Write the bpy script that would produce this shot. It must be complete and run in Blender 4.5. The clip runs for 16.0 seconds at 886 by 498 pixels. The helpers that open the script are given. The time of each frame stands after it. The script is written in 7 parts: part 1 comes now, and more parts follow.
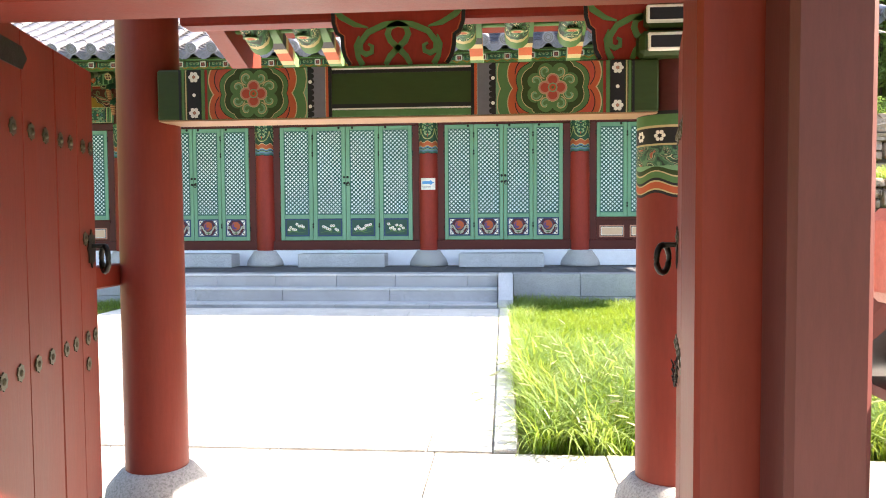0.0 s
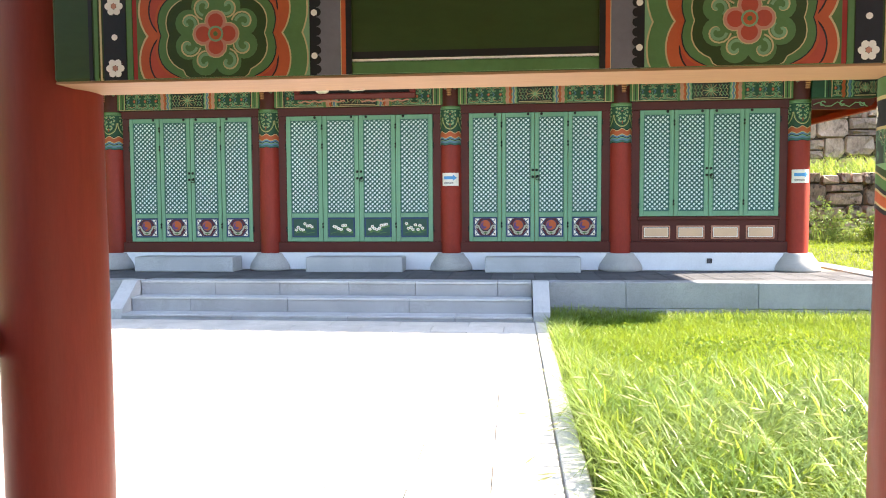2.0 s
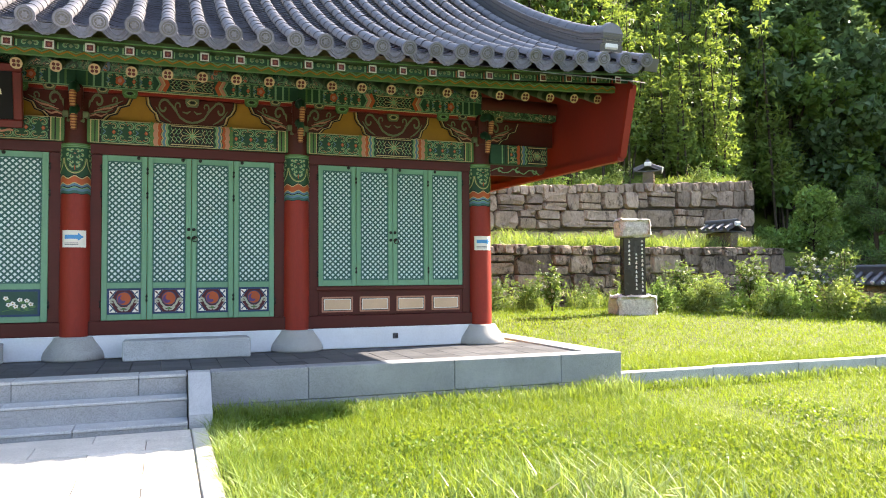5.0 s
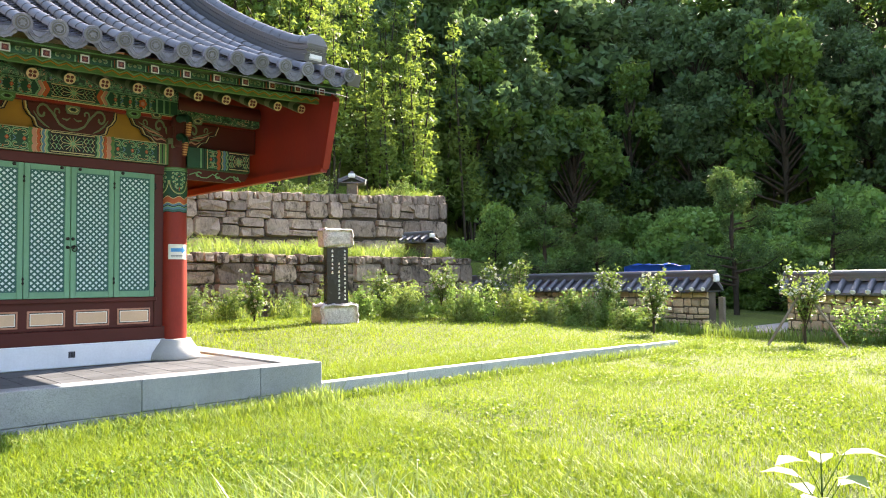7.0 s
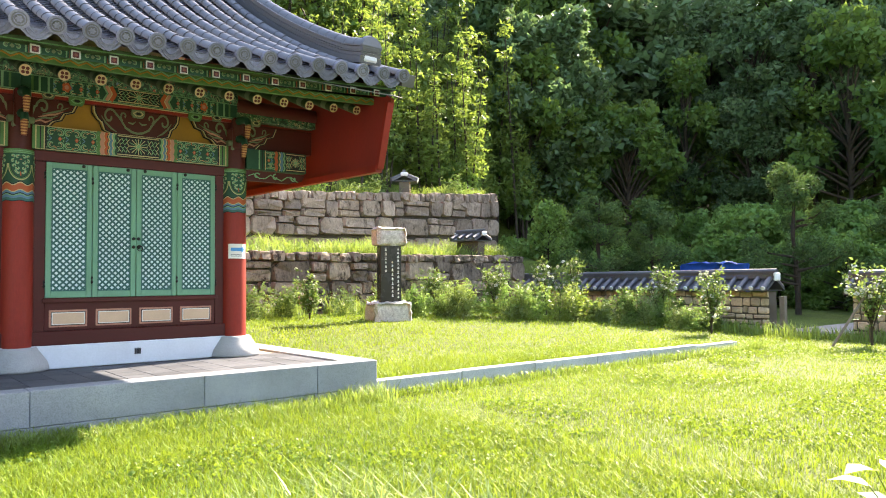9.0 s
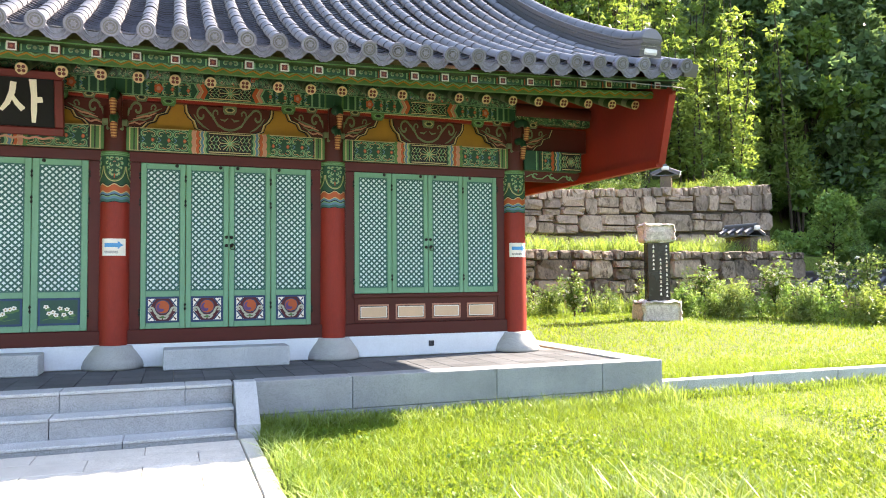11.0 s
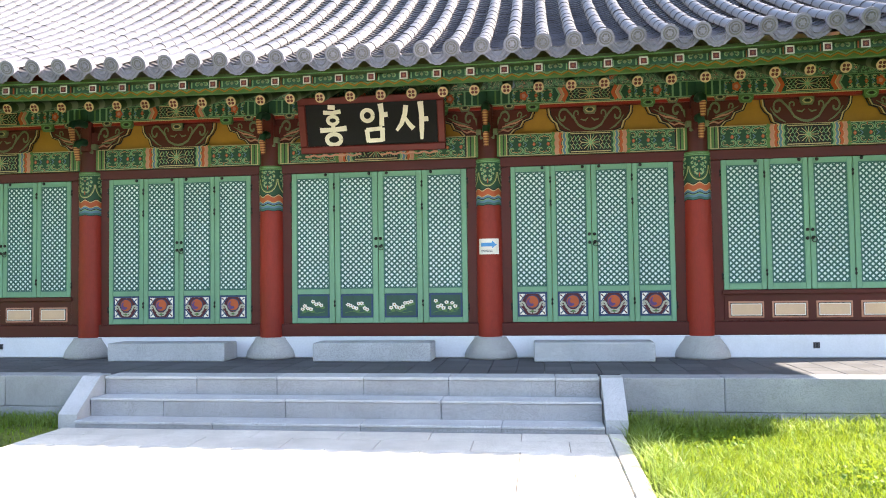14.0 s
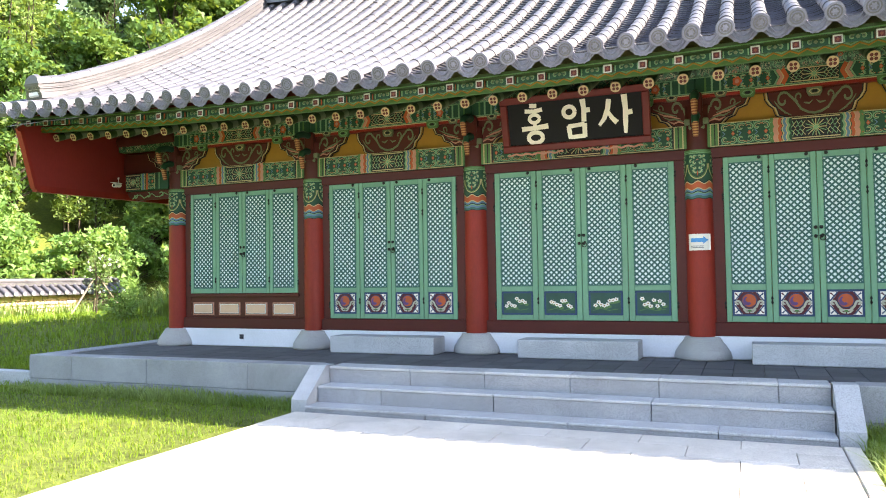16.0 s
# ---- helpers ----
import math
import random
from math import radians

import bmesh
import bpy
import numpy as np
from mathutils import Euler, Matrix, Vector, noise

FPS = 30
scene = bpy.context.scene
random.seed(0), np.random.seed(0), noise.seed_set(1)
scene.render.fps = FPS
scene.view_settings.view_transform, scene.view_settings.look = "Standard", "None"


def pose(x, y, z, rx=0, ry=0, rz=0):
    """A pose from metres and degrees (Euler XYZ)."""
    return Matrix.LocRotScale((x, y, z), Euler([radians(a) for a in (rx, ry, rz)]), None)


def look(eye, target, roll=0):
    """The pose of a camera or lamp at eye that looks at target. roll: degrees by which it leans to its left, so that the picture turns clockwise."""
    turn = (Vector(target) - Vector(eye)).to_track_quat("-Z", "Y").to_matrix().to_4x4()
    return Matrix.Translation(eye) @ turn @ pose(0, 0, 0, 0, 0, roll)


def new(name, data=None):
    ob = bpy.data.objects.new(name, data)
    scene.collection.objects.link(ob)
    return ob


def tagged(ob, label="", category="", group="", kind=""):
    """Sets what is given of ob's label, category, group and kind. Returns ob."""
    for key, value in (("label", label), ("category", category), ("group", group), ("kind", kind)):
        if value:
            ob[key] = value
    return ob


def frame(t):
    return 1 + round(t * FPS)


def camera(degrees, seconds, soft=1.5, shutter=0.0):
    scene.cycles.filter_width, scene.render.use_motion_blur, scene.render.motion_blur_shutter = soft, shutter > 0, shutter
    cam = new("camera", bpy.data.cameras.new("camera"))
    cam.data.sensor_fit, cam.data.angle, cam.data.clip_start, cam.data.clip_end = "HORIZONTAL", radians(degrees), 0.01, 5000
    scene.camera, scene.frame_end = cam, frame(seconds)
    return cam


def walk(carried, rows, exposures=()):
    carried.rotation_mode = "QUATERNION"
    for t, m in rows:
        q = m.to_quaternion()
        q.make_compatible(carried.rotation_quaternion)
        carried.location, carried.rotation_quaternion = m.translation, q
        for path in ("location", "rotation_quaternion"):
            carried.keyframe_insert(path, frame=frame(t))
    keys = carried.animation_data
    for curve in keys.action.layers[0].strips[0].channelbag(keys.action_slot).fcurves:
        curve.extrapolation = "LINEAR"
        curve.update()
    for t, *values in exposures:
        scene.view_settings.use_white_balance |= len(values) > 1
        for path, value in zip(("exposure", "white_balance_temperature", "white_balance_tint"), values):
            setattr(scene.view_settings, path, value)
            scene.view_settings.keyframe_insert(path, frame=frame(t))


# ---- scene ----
cam = camera(62.0, 16.0, soft=1.0)
PATH = [
    (0, (2.912, 0.679, 1.41), (2.748, 2.671, 1.319), -0.4),
    (0.5, (2.815, 0.945, 1.457), (2.651, 2.936, 1.359), -0.3),
    (1, (2.69, 1.302, 1.52), (2.528, 3.293, 1.417), -0.3),
    (1.5, (2.639, 1.669, 1.505), (2.475, 3.659, 1.399), -0.3),
    (2, (2.572, 2.027, 1.505), (2.381, 4.015, 1.396), -0.3),
    (2.5, (2.462, 2.365, 1.532), (2.245, 4.35, 1.432), -0.3),
    (3, (2.484, 2.77, 1.528), (2.253, 4.756, 1.479), -0.4),
    (3.5, (2.469, 3.103, 1.457), (2.246, 5.09, 1.473), -0.4),
    (4, (2.421, 3.411, 1.466), (2.414, 5.41, 1.516), -0.3),
    (4.5, (2.577, 3.76, 1.453), (2.912, 5.73, 1.523), -0.4),
    (5, (2.606, 3.983, 1.478), (3.309, 5.854, 1.555), -0.4),
    (5.2, (2.615, 4.01, 1.498), (3.45, 5.825, 1.575), -0.4),
    (7.3, (2.712, 4.025, 1.511), (4.101, 5.461, 1.603), -0.9),
    (7.5, (2.723, 4.051, 1.497), (4.121, 5.479, 1.589), -1.0),
    (8, (2.695, 4.02, 1.507), (4.097, 5.442, 1.598), -0.9),
    (10.3, (2.365, 4.113, 1.56), (3.251, 5.904, 1.642), -0.4),
    (10.5, (2.278, 4.154, 1.542), (3.115, 5.968, 1.627), -0.5),
    (11, (2.224, 4.187, 1.532), (2.912, 6.063, 1.619), -0.5),
    (11.5, (2.233, 4.219, 1.555), (2.76, 6.146, 1.638), -0.5),
    (12, (2.22, 4.225, 1.554), (2.593, 6.188, 1.635), -0.6),
    (12.5, (2.233, 4.215, 1.577), (2.442, 6.202, 1.655), -0.6),
    (13, (2.218, 4.195, 1.637), (2.277, 6.193, 1.705), -0.7),
    (13.5, (2.194, 4.202, 1.512), (2.098, 6.198, 1.603), -0.7),
    (14, (2.191, 4.194, 1.588), (1.936, 6.177, 1.663), -0.8),
    (14.5, (2.138, 4.175, 1.611), (1.734, 6.132, 1.684), -0.9),
    (15, (2.166, 4.176, 1.642), (1.609, 6.096, 1.709), -0.9),
    (15.5, (2.138, 4.159, 1.621), (1.457, 6.038, 1.69), -0.9),
    (16, (2.108, 4.131, 1.613), (1.344, 5.978, 1.684), -0.9),
]
SUN = Vector((1.33, 0.29, 1.0)).normalized()
walk(cam, [(t, look(eye, target, roll)) for t, eye, target, roll in PATH],
     exposures=[(t, v, 7500, 16) for t, v in ((0.0, 2.72), (1.5, 2.85), (2.3, 2.42), (3.5, 2.25), (5.0, 2.25), (7.5, 2.36), (10.5, 2.52), (12.5, 2.7), (14.5, 2.64), (16.0, 2.62))])

# ---- light ----
world = bpy.data.worlds.new("sky")
scene.world = world
world.use_nodes = True
nt = world.node_tree
sky = nt.nodes.new("ShaderNodeTexSky")
sky.sky_type = 'NISHITA'
sky.sun_disc = False
sky.sun_elevation = math.asin(SUN.z)
sky.sun_rotation = math.atan2(SUN.x, SUN.y)
nt.links.new(sky.outputs[0], nt.nodes["Background"].inputs[0])
nt.nodes["Background"].inputs[1].default_value = 0.15
sun_data = bpy.data.lights.new("sun", 'SUN')
sun_data.energy, sun_data.angle, sun_data.color = 5.0, radians(0.6), (1.0, 0.95, 0.86)
sun = new("sun", sun_data)
sun.matrix_world = look(SUN * 60, (0, 0, 0))


# ---- materials ----
def nodes_of(name):
    m = bpy.data.materials.new(name)
    m.use_nodes = True
    t = m.node_tree
    return m, t, t.nodes["Principled BSDF"]


def node(t, kind, **inputs):
    n = t.nodes.new(kind)
    for k, v in inputs.items():
        n.inputs[k].default_value = v
    return n


def ramp(t, src, stops, constant=False):
    r = t.nodes.new("ShaderNodeValToRGB")
    r.color_ramp.interpolation = 'CONSTANT' if constant else 'LINEAR'
    e = r.color_ramp.elements
    while len(e) < len(stops):
        e.new(0.5)
    for el, (p, c) in zip(e, stops):
        el.position, el.color = p, (*c, 1)
    t.links.new(src, r.inputs[0])
    return r.outputs[0]


def mul(t, a, b):
    x = t.nodes.new("ShaderNodeMix")
    x.data_type, x.blend_type = 'RGBA', 'MULTIPLY'
    x.inputs[0].default_value = 1.0
    t.links.new(a, x.inputs[6])
    t.links.new(b, x.inputs[7])
    return x.outputs[2]


def mixc(t, fac, a, b):
    x = t.nodes.new("ShaderNodeMix")
    x.data_type = 'RGBA'
    t.links.new(fac, x.inputs[0])
    for s, i in ((a, 6), (b, 7)):
        if isinstance(s, tuple):
            x.inputs[i].default_value = (*s, 1)
        else:
            t.links.new(s, x.inputs[i])
    return x.outputs[2]


def surface(name, color, rough=0.6, var=0.2, scale=2.0, fine=40.0, fvar=0.12, bump=0.15, metal=0.0, rnd=0.0, stretch=(1, 1, 1), stain=None, stain_at=0.62, dist=0.004, spec=0.28):
    """Paint, wood, stone or metal: two scales of variation, fine relief, and optional stains of another colour."""
    m, t, b = nodes_of(name)
    g = t.nodes.new("ShaderNodeNewGeometry")
    mp = t.nodes.new("ShaderNodeMapping")
    mp.inputs["Scale"].default_value = stretch
    t.links.new(g.outputs["Position"], mp.inputs[0])
    n1 = node(t, "ShaderNodeTexNoise", Scale=scale, Detail=5.0, Roughness=0.6)
    n2 = node(t, "ShaderNodeTexNoise", Scale=fine, Detail=4.0, Roughness=0.7)
    t.links.new(mp.outputs[0], n1.inputs["Vector"])
    t.links.new(mp.outputs[0], n2.inputs["Vector"])
    lo, hi = tuple(c * (1 - var) for c in color), tuple(min(1, c * (1 + var)) for c in color)
    c = ramp(t, n1.outputs[0], [(0.3, lo), (0.7, hi)])
    f = ramp(t, n2.outputs[0], [(0.3, (1 - fvar,) * 3), (0.7, (1 + fvar,) * 3)])
    c = mul(t, c, f)
    if stain:
        n3 = node(t, "ShaderNodeTexNoise", Scale=scale * 2.7, Detail=8.0, Roughness=0.75)
        t.links.new(mp.outputs[0], n3.inputs["Vector"])
        k = ramp(t, n3.outputs[0], [(stain_at, (0, 0, 0)), (stain_at + 0.12, (1, 1, 1))])
        c = mixc(t, k, c, stain)
    if rnd:
        o = t.nodes.new("ShaderNodeObjectInfo")
        r = ramp(t, o.outputs["Random"], [(0, (1 - rnd,) * 3), (1, (1 + rnd,) * 3)])
        c = mul(t, c, r)
    t.links.new(c, b.inputs["Base Color"])
    rr = ramp(t, n1.outputs[0], [(0.3, (max(0, rough - 0.08),) * 3), (0.7, (min(1, rough + 0.08),) * 3)])
    t.links.new(rr, b.inputs["Roughness"])
    b.inputs["Metallic"].default_value = metal
    b.inputs["Specular IOR Level"].default_value = 0.5 if metal else spec
    bp = node(t, "ShaderNodeBump", Strength=bump, Distance=dist)
    t.links.new(n2.outputs[0], bp.inputs["Height"])
    t.links.new(bp.outputs[0], b.inputs["Normal"])
    return m


def granite(name, color, rnd=0.06, dirt=(0.16, 0.17, 0.15)):
    m, t, b = nodes_of(name)
    g = t.nodes.new("ShaderNodeNewGeometry")
    n1 = node(t, "ShaderNodeTexNoise", Scale=1.6, Detail=6.0, Roughness=0.65)
    n2 = node(t, "ShaderNodeTexNoise", Scale=95.0, Detail=3.0, Roughness=0.8)
    n3 = node(t, "ShaderNodeTexNoise", Scale=5.0, Detail=8.0, Roughness=0.8)
    for n in (n1, n2, n3):
        t.links.new(g.outputs["Position"], n.inputs["Vector"])
    c = ramp(t, n1.outputs[0], [(0.3, tuple(v * 0.82 for v in color)), (0.7, tuple(v * 1.15 for v in color))])
    c = mul(t, c, ramp(t, n2.outputs[0], [(0.36, (0.6,) * 3), (0.5, (1.0,) * 3), (0.66, (1.22,) * 3)]))
    c = mixc(t, ramp(t, n3.outputs[0], [(0.58, (0, 0, 0)), (0.8, (0.6,) * 3)]), c, dirt)
    o = t.nodes.new("ShaderNodeObjectInfo")
    c = mul(t, c, ramp(t, o.outputs["Random"], [(0, (1 - rnd,) * 3), (1, (1 + rnd,) * 3)]))
    t.links.new(c, b.inputs["Base Color"])
    b.inputs["Roughness"].default_value = 0.75
    bp = node(t, "ShaderNodeBump", Strength=0.25, Distance=0.003)
    t.links.new(n2.outputs[0], bp.inputs["Height"])
    t.links.new(bp.outputs[0], b.inputs["Normal"])
    return m


def ornament(name, scale=7.0, warm=0.5, gain=1.0):
    """Painted scrollwork: curling green bands with cream lines and orange hearts."""
    m, t, b = nodes_of(name)
    g = t.nodes.new("ShaderNodeNewGeometry")
    wob = node(t, "ShaderNodeTexNoise", Scale=scale * 0.9, Detail=1.0)
    t.links.new(g.outputs["Position"], wob.inputs["Vector"])
    vor = node(t, "ShaderNodeTexVoronoi", Scale=scale)
    add = t.nodes.new("ShaderNodeVectorMath")
    add.operation = 'MULTIPLY_ADD'
    add.inputs[1].default_value = (0.16,) * 3
    t.links.new(wob.outputs[1], add.inputs[0])
    t.links.new(g.outputs["Position"], add.inputs[2])
    t.links.new(add.outputs[0], vor.inputs["Vector"])
    deep, mid, pale, cream, red = (0.01, 0.03, 0.018), (0.025, 0.1, 0.05), (0.08, 0.19, 0.1), (0.34 * gain, 0.33 * gain, 0.2 * gain), (0.3, 0.06, 0.028)
    c = ramp(t, vor.outputs["Distance"], [(0, red), (0.16, cream), (0.2, deep), (0.3, mid), (0.38, cream), (0.42, deep), (0.5, pale), (0.6, mid), (0.7, deep)], True)
    n3 = node(t, "ShaderNodeTexNoise", Scale=scale * 0.35, Detail=0.0)
    t.links.new(g.outputs["Position"], n3.inputs["Vector"])
    c2 = ramp(t, vor.outputs["Distance"], [(0, mid), (0.2, cream), (0.24, red), (0.42, (0.36, 0.1, 0.05)), (0.5, cream), (0.54, deep), (0.62, (0.1, 0.14, 0.2))], True)
    k = ramp(t, n3.outputs[0], [(0, (0, 0, 0)), (1 - warm * 0.75, (1, 1, 1))], True)
    c = mixc(t, k, c, c2)
    t.links.new(c, b.inputs["Base Color"])
    b.inputs["Roughness"].default_value = 0.6
    return m


def leafy(name, color, tip, trans=0.45, rnd=0.25, scale=0.8, rough=0.55, warmth=0.55):
    m, t, b = nodes_of(name)
    g = t.nodes.new("ShaderNodeNewGeometry")
    n1 = node(t, "ShaderNodeTexNoise", Scale=scale, Detail=4.0)
    t.links.new(g.outputs["Position"], n1.inputs["Vector"])
    c = ramp(t, n1.outputs[0], [(0.35, color), (0.65, tip)])
    c = mul(t, c, ramp(t, g.outputs["Random Per Island"], [(0, (1 - rnd,) * 3), (1, (1 + rnd,) * 3)]))
    t.links.new(c, b.inputs["Base Color"])
    b.inputs["Roughness"].default_value = rough
    b.inputs["Specular IOR Level"].default_value = 0.35
    tr = t.nodes.new("ShaderNodeBsdfTranslucent")
    warm = mixc(t, node_value(t, warmth), c, (0.34, 0.41, 0.03))
    t.links.new(warm, tr.inputs[0])
    mx = t.nodes.new("ShaderNodeMixShader")
    mx.inputs[0].default_value = trans
    t.links.new(b.outputs[0], mx.inputs[1])
    t.links.new(tr.outputs[0], mx.inputs[2])
    t.links.new(mx.outputs[0], t.nodes["Material Output"].inputs[0])
    return m


def node_value(t, v):
    n = t.nodes.new("ShaderNodeValue")
    n.outputs[0].default_value = v
    return n.outputs[0]


RED = surface("red_paint", (0.225, 0.021, 0.013), 0.5, 0.16, 2.5, 60, 0.1, 0.1, stretch=(1, 1, 0.25), stain=(0.25, 0.045, 0.028), stain_at=0.66)
GATE_RED = surface("gate_red_paint", (0.168, 0.02, 0.011), 0.5, 0.14, 2.0, 70, 0.08, 0.12, stretch=(1, 1, 0.12), stain=(0.27, 0.05, 0.03), stain_at=0.68)
MAROON = surface("maroon_paint", (0.07, 0.011, 0.009), 0.5, 0.16, 2.0, 50, 0.08, 0.1, stretch=(0.3, 1, 1))
POST = surface("shaded_post_red", (0.095, 0.024, 0.021), 0.5, 0.12, 2.0, 60, 0.08, 0.1, stretch=(1, 1, 0.15), stain=(0.15, 0.05, 0.04), stain_at=0.74)
GREEN = surface("door_green_paint", (0.132, 0.29, 0.19), 0.5, 0.1, 2.5, 50, 0.07, 0.1, stretch=(1, 1, 0.3), stain=(0.16, 0.4, 0.26), stain_at=0.66)
BEAM = surface("dark_green_paint", (0.024, 0.046, 0.011), 0.5, 0.14, 2.0, 50, 0.08, 0.1, stretch=(0.3, 1, 1))
TEAL = surface("lattice_paint", (0.028, 0.11, 0.1), 0.55, 0.12, 3, 60, 0.05, 0.05)
PAPER = surface("window_paper", (0.7, 0.79, 0.79), 0.8, 0.06, 1.5, 30, 0.03, 0.03)
WHITE = surface("white_paint", (0.72, 0.7, 0.64), 0.6, 0.05, 4, 60, 0.04, 0.05)
CREAM = surface("cream_paint", (0.44, 0.36, 0.19), 0.6, 0.1, 4, 60, 0.05, 0.05)
TAN = surface("tan_panel", (0.58, 0.4, 0.27), 0.65, 0.07, 3, 60, 0.05, 0.05)
LEAFG = surface("pale_green_paint", (0.07, 0.16, 0.055), 0.55, 0.12, 6, 60, 0.06, 0.05)
MINT = surface("mint_paint", (0.15, 0.3, 0.16), 0.55, 0.12, 6, 60, 0.06, 0.05)
ORANGE = surface("orange_paint", (0.4, 0.085, 0.03), 0.55, 0.12, 6, 60, 0.06, 0.05)
BLUE = surface("blue_paint", (0.08, 0.17, 0.26), 0.55, 0.12, 6, 60, 0.06, 0.05)
NAVY = surface("navy_paint", (0.02, 0.05, 0.12), 0.55, 0.12, 6, 60, 0.06, 0.05)
PURPLE = surface("purple_paint", (0.1, 0.05, 0.16), 0.55, 0.1, 6, 60, 0.06, 0.05)
GREY = surface("grey_paint", (0.13, 0.13, 0.15), 0.55, 0.12, 6, 60, 0.06, 0.05)
OCHRE = surface("ochre_wall", (0.3, 0.155, 0.025), 0.7, 0.1, 4, 60, 0.05, 0.05)
BLACK = surface("black_paint", (0.012, 0.012, 0.014), 0.5, 0.2, 4, 60, 0.1, 0.05)
BOARD = surface("sign_black", (0.011, 0.011, 0.013), 0.85, 0.2, 4, 60, 0.1, 0.1)
UNDERLIT = surface("underlit_tan", (0.3, 0.17, 0.095), 0.65, 0.15, 3, 60, 0.1, 0.15, stretch=(0.15, 1, 1))
GOLD = surface("gold_paint", (0.4, 0.2, 0.08), 0.5, 0.15, 6, 60, 0.06, 0.05)
ENDS = surface("rafter_end_paint", (0.38, 0.28, 0.16), 0.6, 0.12, 6, 60, 0.06, 0.05)
IRON = surface("black_iron", (0.022, 0.02, 0.018), 0.5, 0.3, 12, 90, 0.2, 0.2, metal=0.6)
BRASS = surface("tarnished_brass", (0.085, 0.075, 0.05), 0.45, 0.3, 20, 120, 0.2, 0.2, metal=0.7)
PLASTER = surface("plinth_plaster", (0.66, 0.69, 0.74), 0.8, 0.07, 1.5, 40, 0.05, 0.1, stain=(0.5, 0.51, 0.52), stain_at=0.66)
LIME = surface("lime_plaster", (0.72, 0.72, 0.7), 0.85, 0.1, 6, 50, 0.1, 0.3, stain=(0.4, 0.4, 0.38), stain_at=0.6)
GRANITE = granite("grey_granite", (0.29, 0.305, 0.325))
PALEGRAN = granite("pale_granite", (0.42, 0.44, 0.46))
BASEGRAN = granite("base_granite", (0.38, 0.38, 0.37), dirt=(0.2, 0.19, 0.17))
SLAB = granite("path_granite", (0.58, 0.56, 0.52), 0.06, dirt=(0.44, 0.42, 0.38))
PAVER = surface("dark_paver", (0.085, 0.09, 0.1), 0.7, 0.2, 1.5, 60, 0.15, 0.2, rnd=0.2)
TILE = surface("roof_tile", (0.064, 0.063, 0.073), 0.44, 0.16, 1.3, 30, 0.12, 0.12, rnd=0.14, stain=(0.1, 0.1, 0.1), stain_at=0.66, spec=0.9)
DRIP = surface("drip_tile_clay", (0.165, 0.17, 0.22), 0.6, 0.2, 3.0, 30, 0.2, 0.2, rnd=0.15)
STONE = surface("field_stone", (0.25, 0.195, 0.145), 0.85, 0.4, 1.6, 14, 0.35, 0.8, rnd=0.45, stain=(0.04, 0.029, 0.021), stain_at=0.5, stretch=(1, 1, 0.55), dist=0.02)
PALESTONE = surface("terrace_stone", (0.29, 0.22, 0.17), 0.85, 0.35, 1.2, 14, 0.3, 0.8, rnd=0.35, stain=(0.07, 0.05, 0.037), stain_at=0.54, stretch=(1, 1, 0.55), dist=0.02)
SANDST = surface("wall_stone", (0.5, 0.38, 0.25), 0.85, 0.25, 2.5, 22, 0.2, 0.5, rnd=0.28, stain=(0.2, 0.15, 0.1), stain_at=0.6, dist=0.015)
MORTAR = surface("mortar", (0.3, 0.27, 0.23), 0.9, 0.2, 3, 40, 0.2, 0.4)
DARKMORTAR = surface("dark_mortar", (0.13, 0.105, 0.075), 0.9, 0.2, 3, 40, 0.2, 0.4)
# Earth behind terrace stones; also paints shade under the roof tile lips.
CAVITY = surface("earth_and_tile_gap_shade", (0.075, 0.062, 0.048), 0.95, 0.3, 3, 40, 0.2, 0.4)
STELE = surface("black_stone", (0.018, 0.019, 0.02), 0.25, 0.2, 4, 60, 0.1, 0.03)
CARVED = surface("carved_granite", (0.5, 0.5, 0.48), 0.85, 0.25, 9, 30, 0.35, 0.9, stain=(0.16, 0.16, 0.15), stain_at=0.58, dist=0.03)
BARK = surface("bark", (0.05, 0.038, 0.026), 0.9, 0.3, 4, 30, 0.3, 0.6, dist=0.02)
STAKE = surface("weathered_stake", (0.2, 0.16, 0.12), 0.85, 0.25, 4, 50, 0.2, 0.3)
TARP = surface("blue_tarp", (0.015, 0.09, 0.42), 0.5, 0.2, 3, 30, 0.1, 0.2)
SIGNBLUE = surface("arrow_blue", (0.06, 0.28, 0.6), 0.5, 0.05, 6, 60, 0.02, 0.02)
PINK = surface("muted_pink_paint", (0.42, 0.2, 0.14), 0.6, 0.1, 6, 60, 0.05, 0.05)
DEEPG = surface("deep_green_paint", (0.014, 0.06, 0.035), 0.55, 0.2, 6, 60, 0.08, 0.05)
SAGE = surface("sage_paint", (0.12, 0.15, 0.085), 0.55, 0.15, 6, 60, 0.08, 0.05)
GOLDRED = surface("brown_red_lacquer", (0.16, 0.045, 0.02), 0.5, 0.15, 6, 60, 0.06, 0.05)
PALEFRAME = surface("shaded_frame_and_pale_collar", (0.36, 0.37, 0.3), 0.6, 0.1, 6, 60, 0.06, 0.05)
ORN = ornament("beam_scrollwork", 13.0, 0.4)
BANDP = ornament("band_scrollwork", 15.0, 0.3, 1.7)
ORN2 = ornament("fine_scrollwork", 22.0, 0.1)
SOIL = surface("lawn_soil", (0.085, 0.115, 0.018), 0.95, 0.4, 0.5, 12, 0.4, 0.8, stain=(0.11, 0.16, 0.02), stain_at=0.55, dist=0.05)
ROADM = surface("dusty_road", (0.36, 0.31, 0.27), 0.9, 0.15, 0.7, 30, 0.15, 0.3)
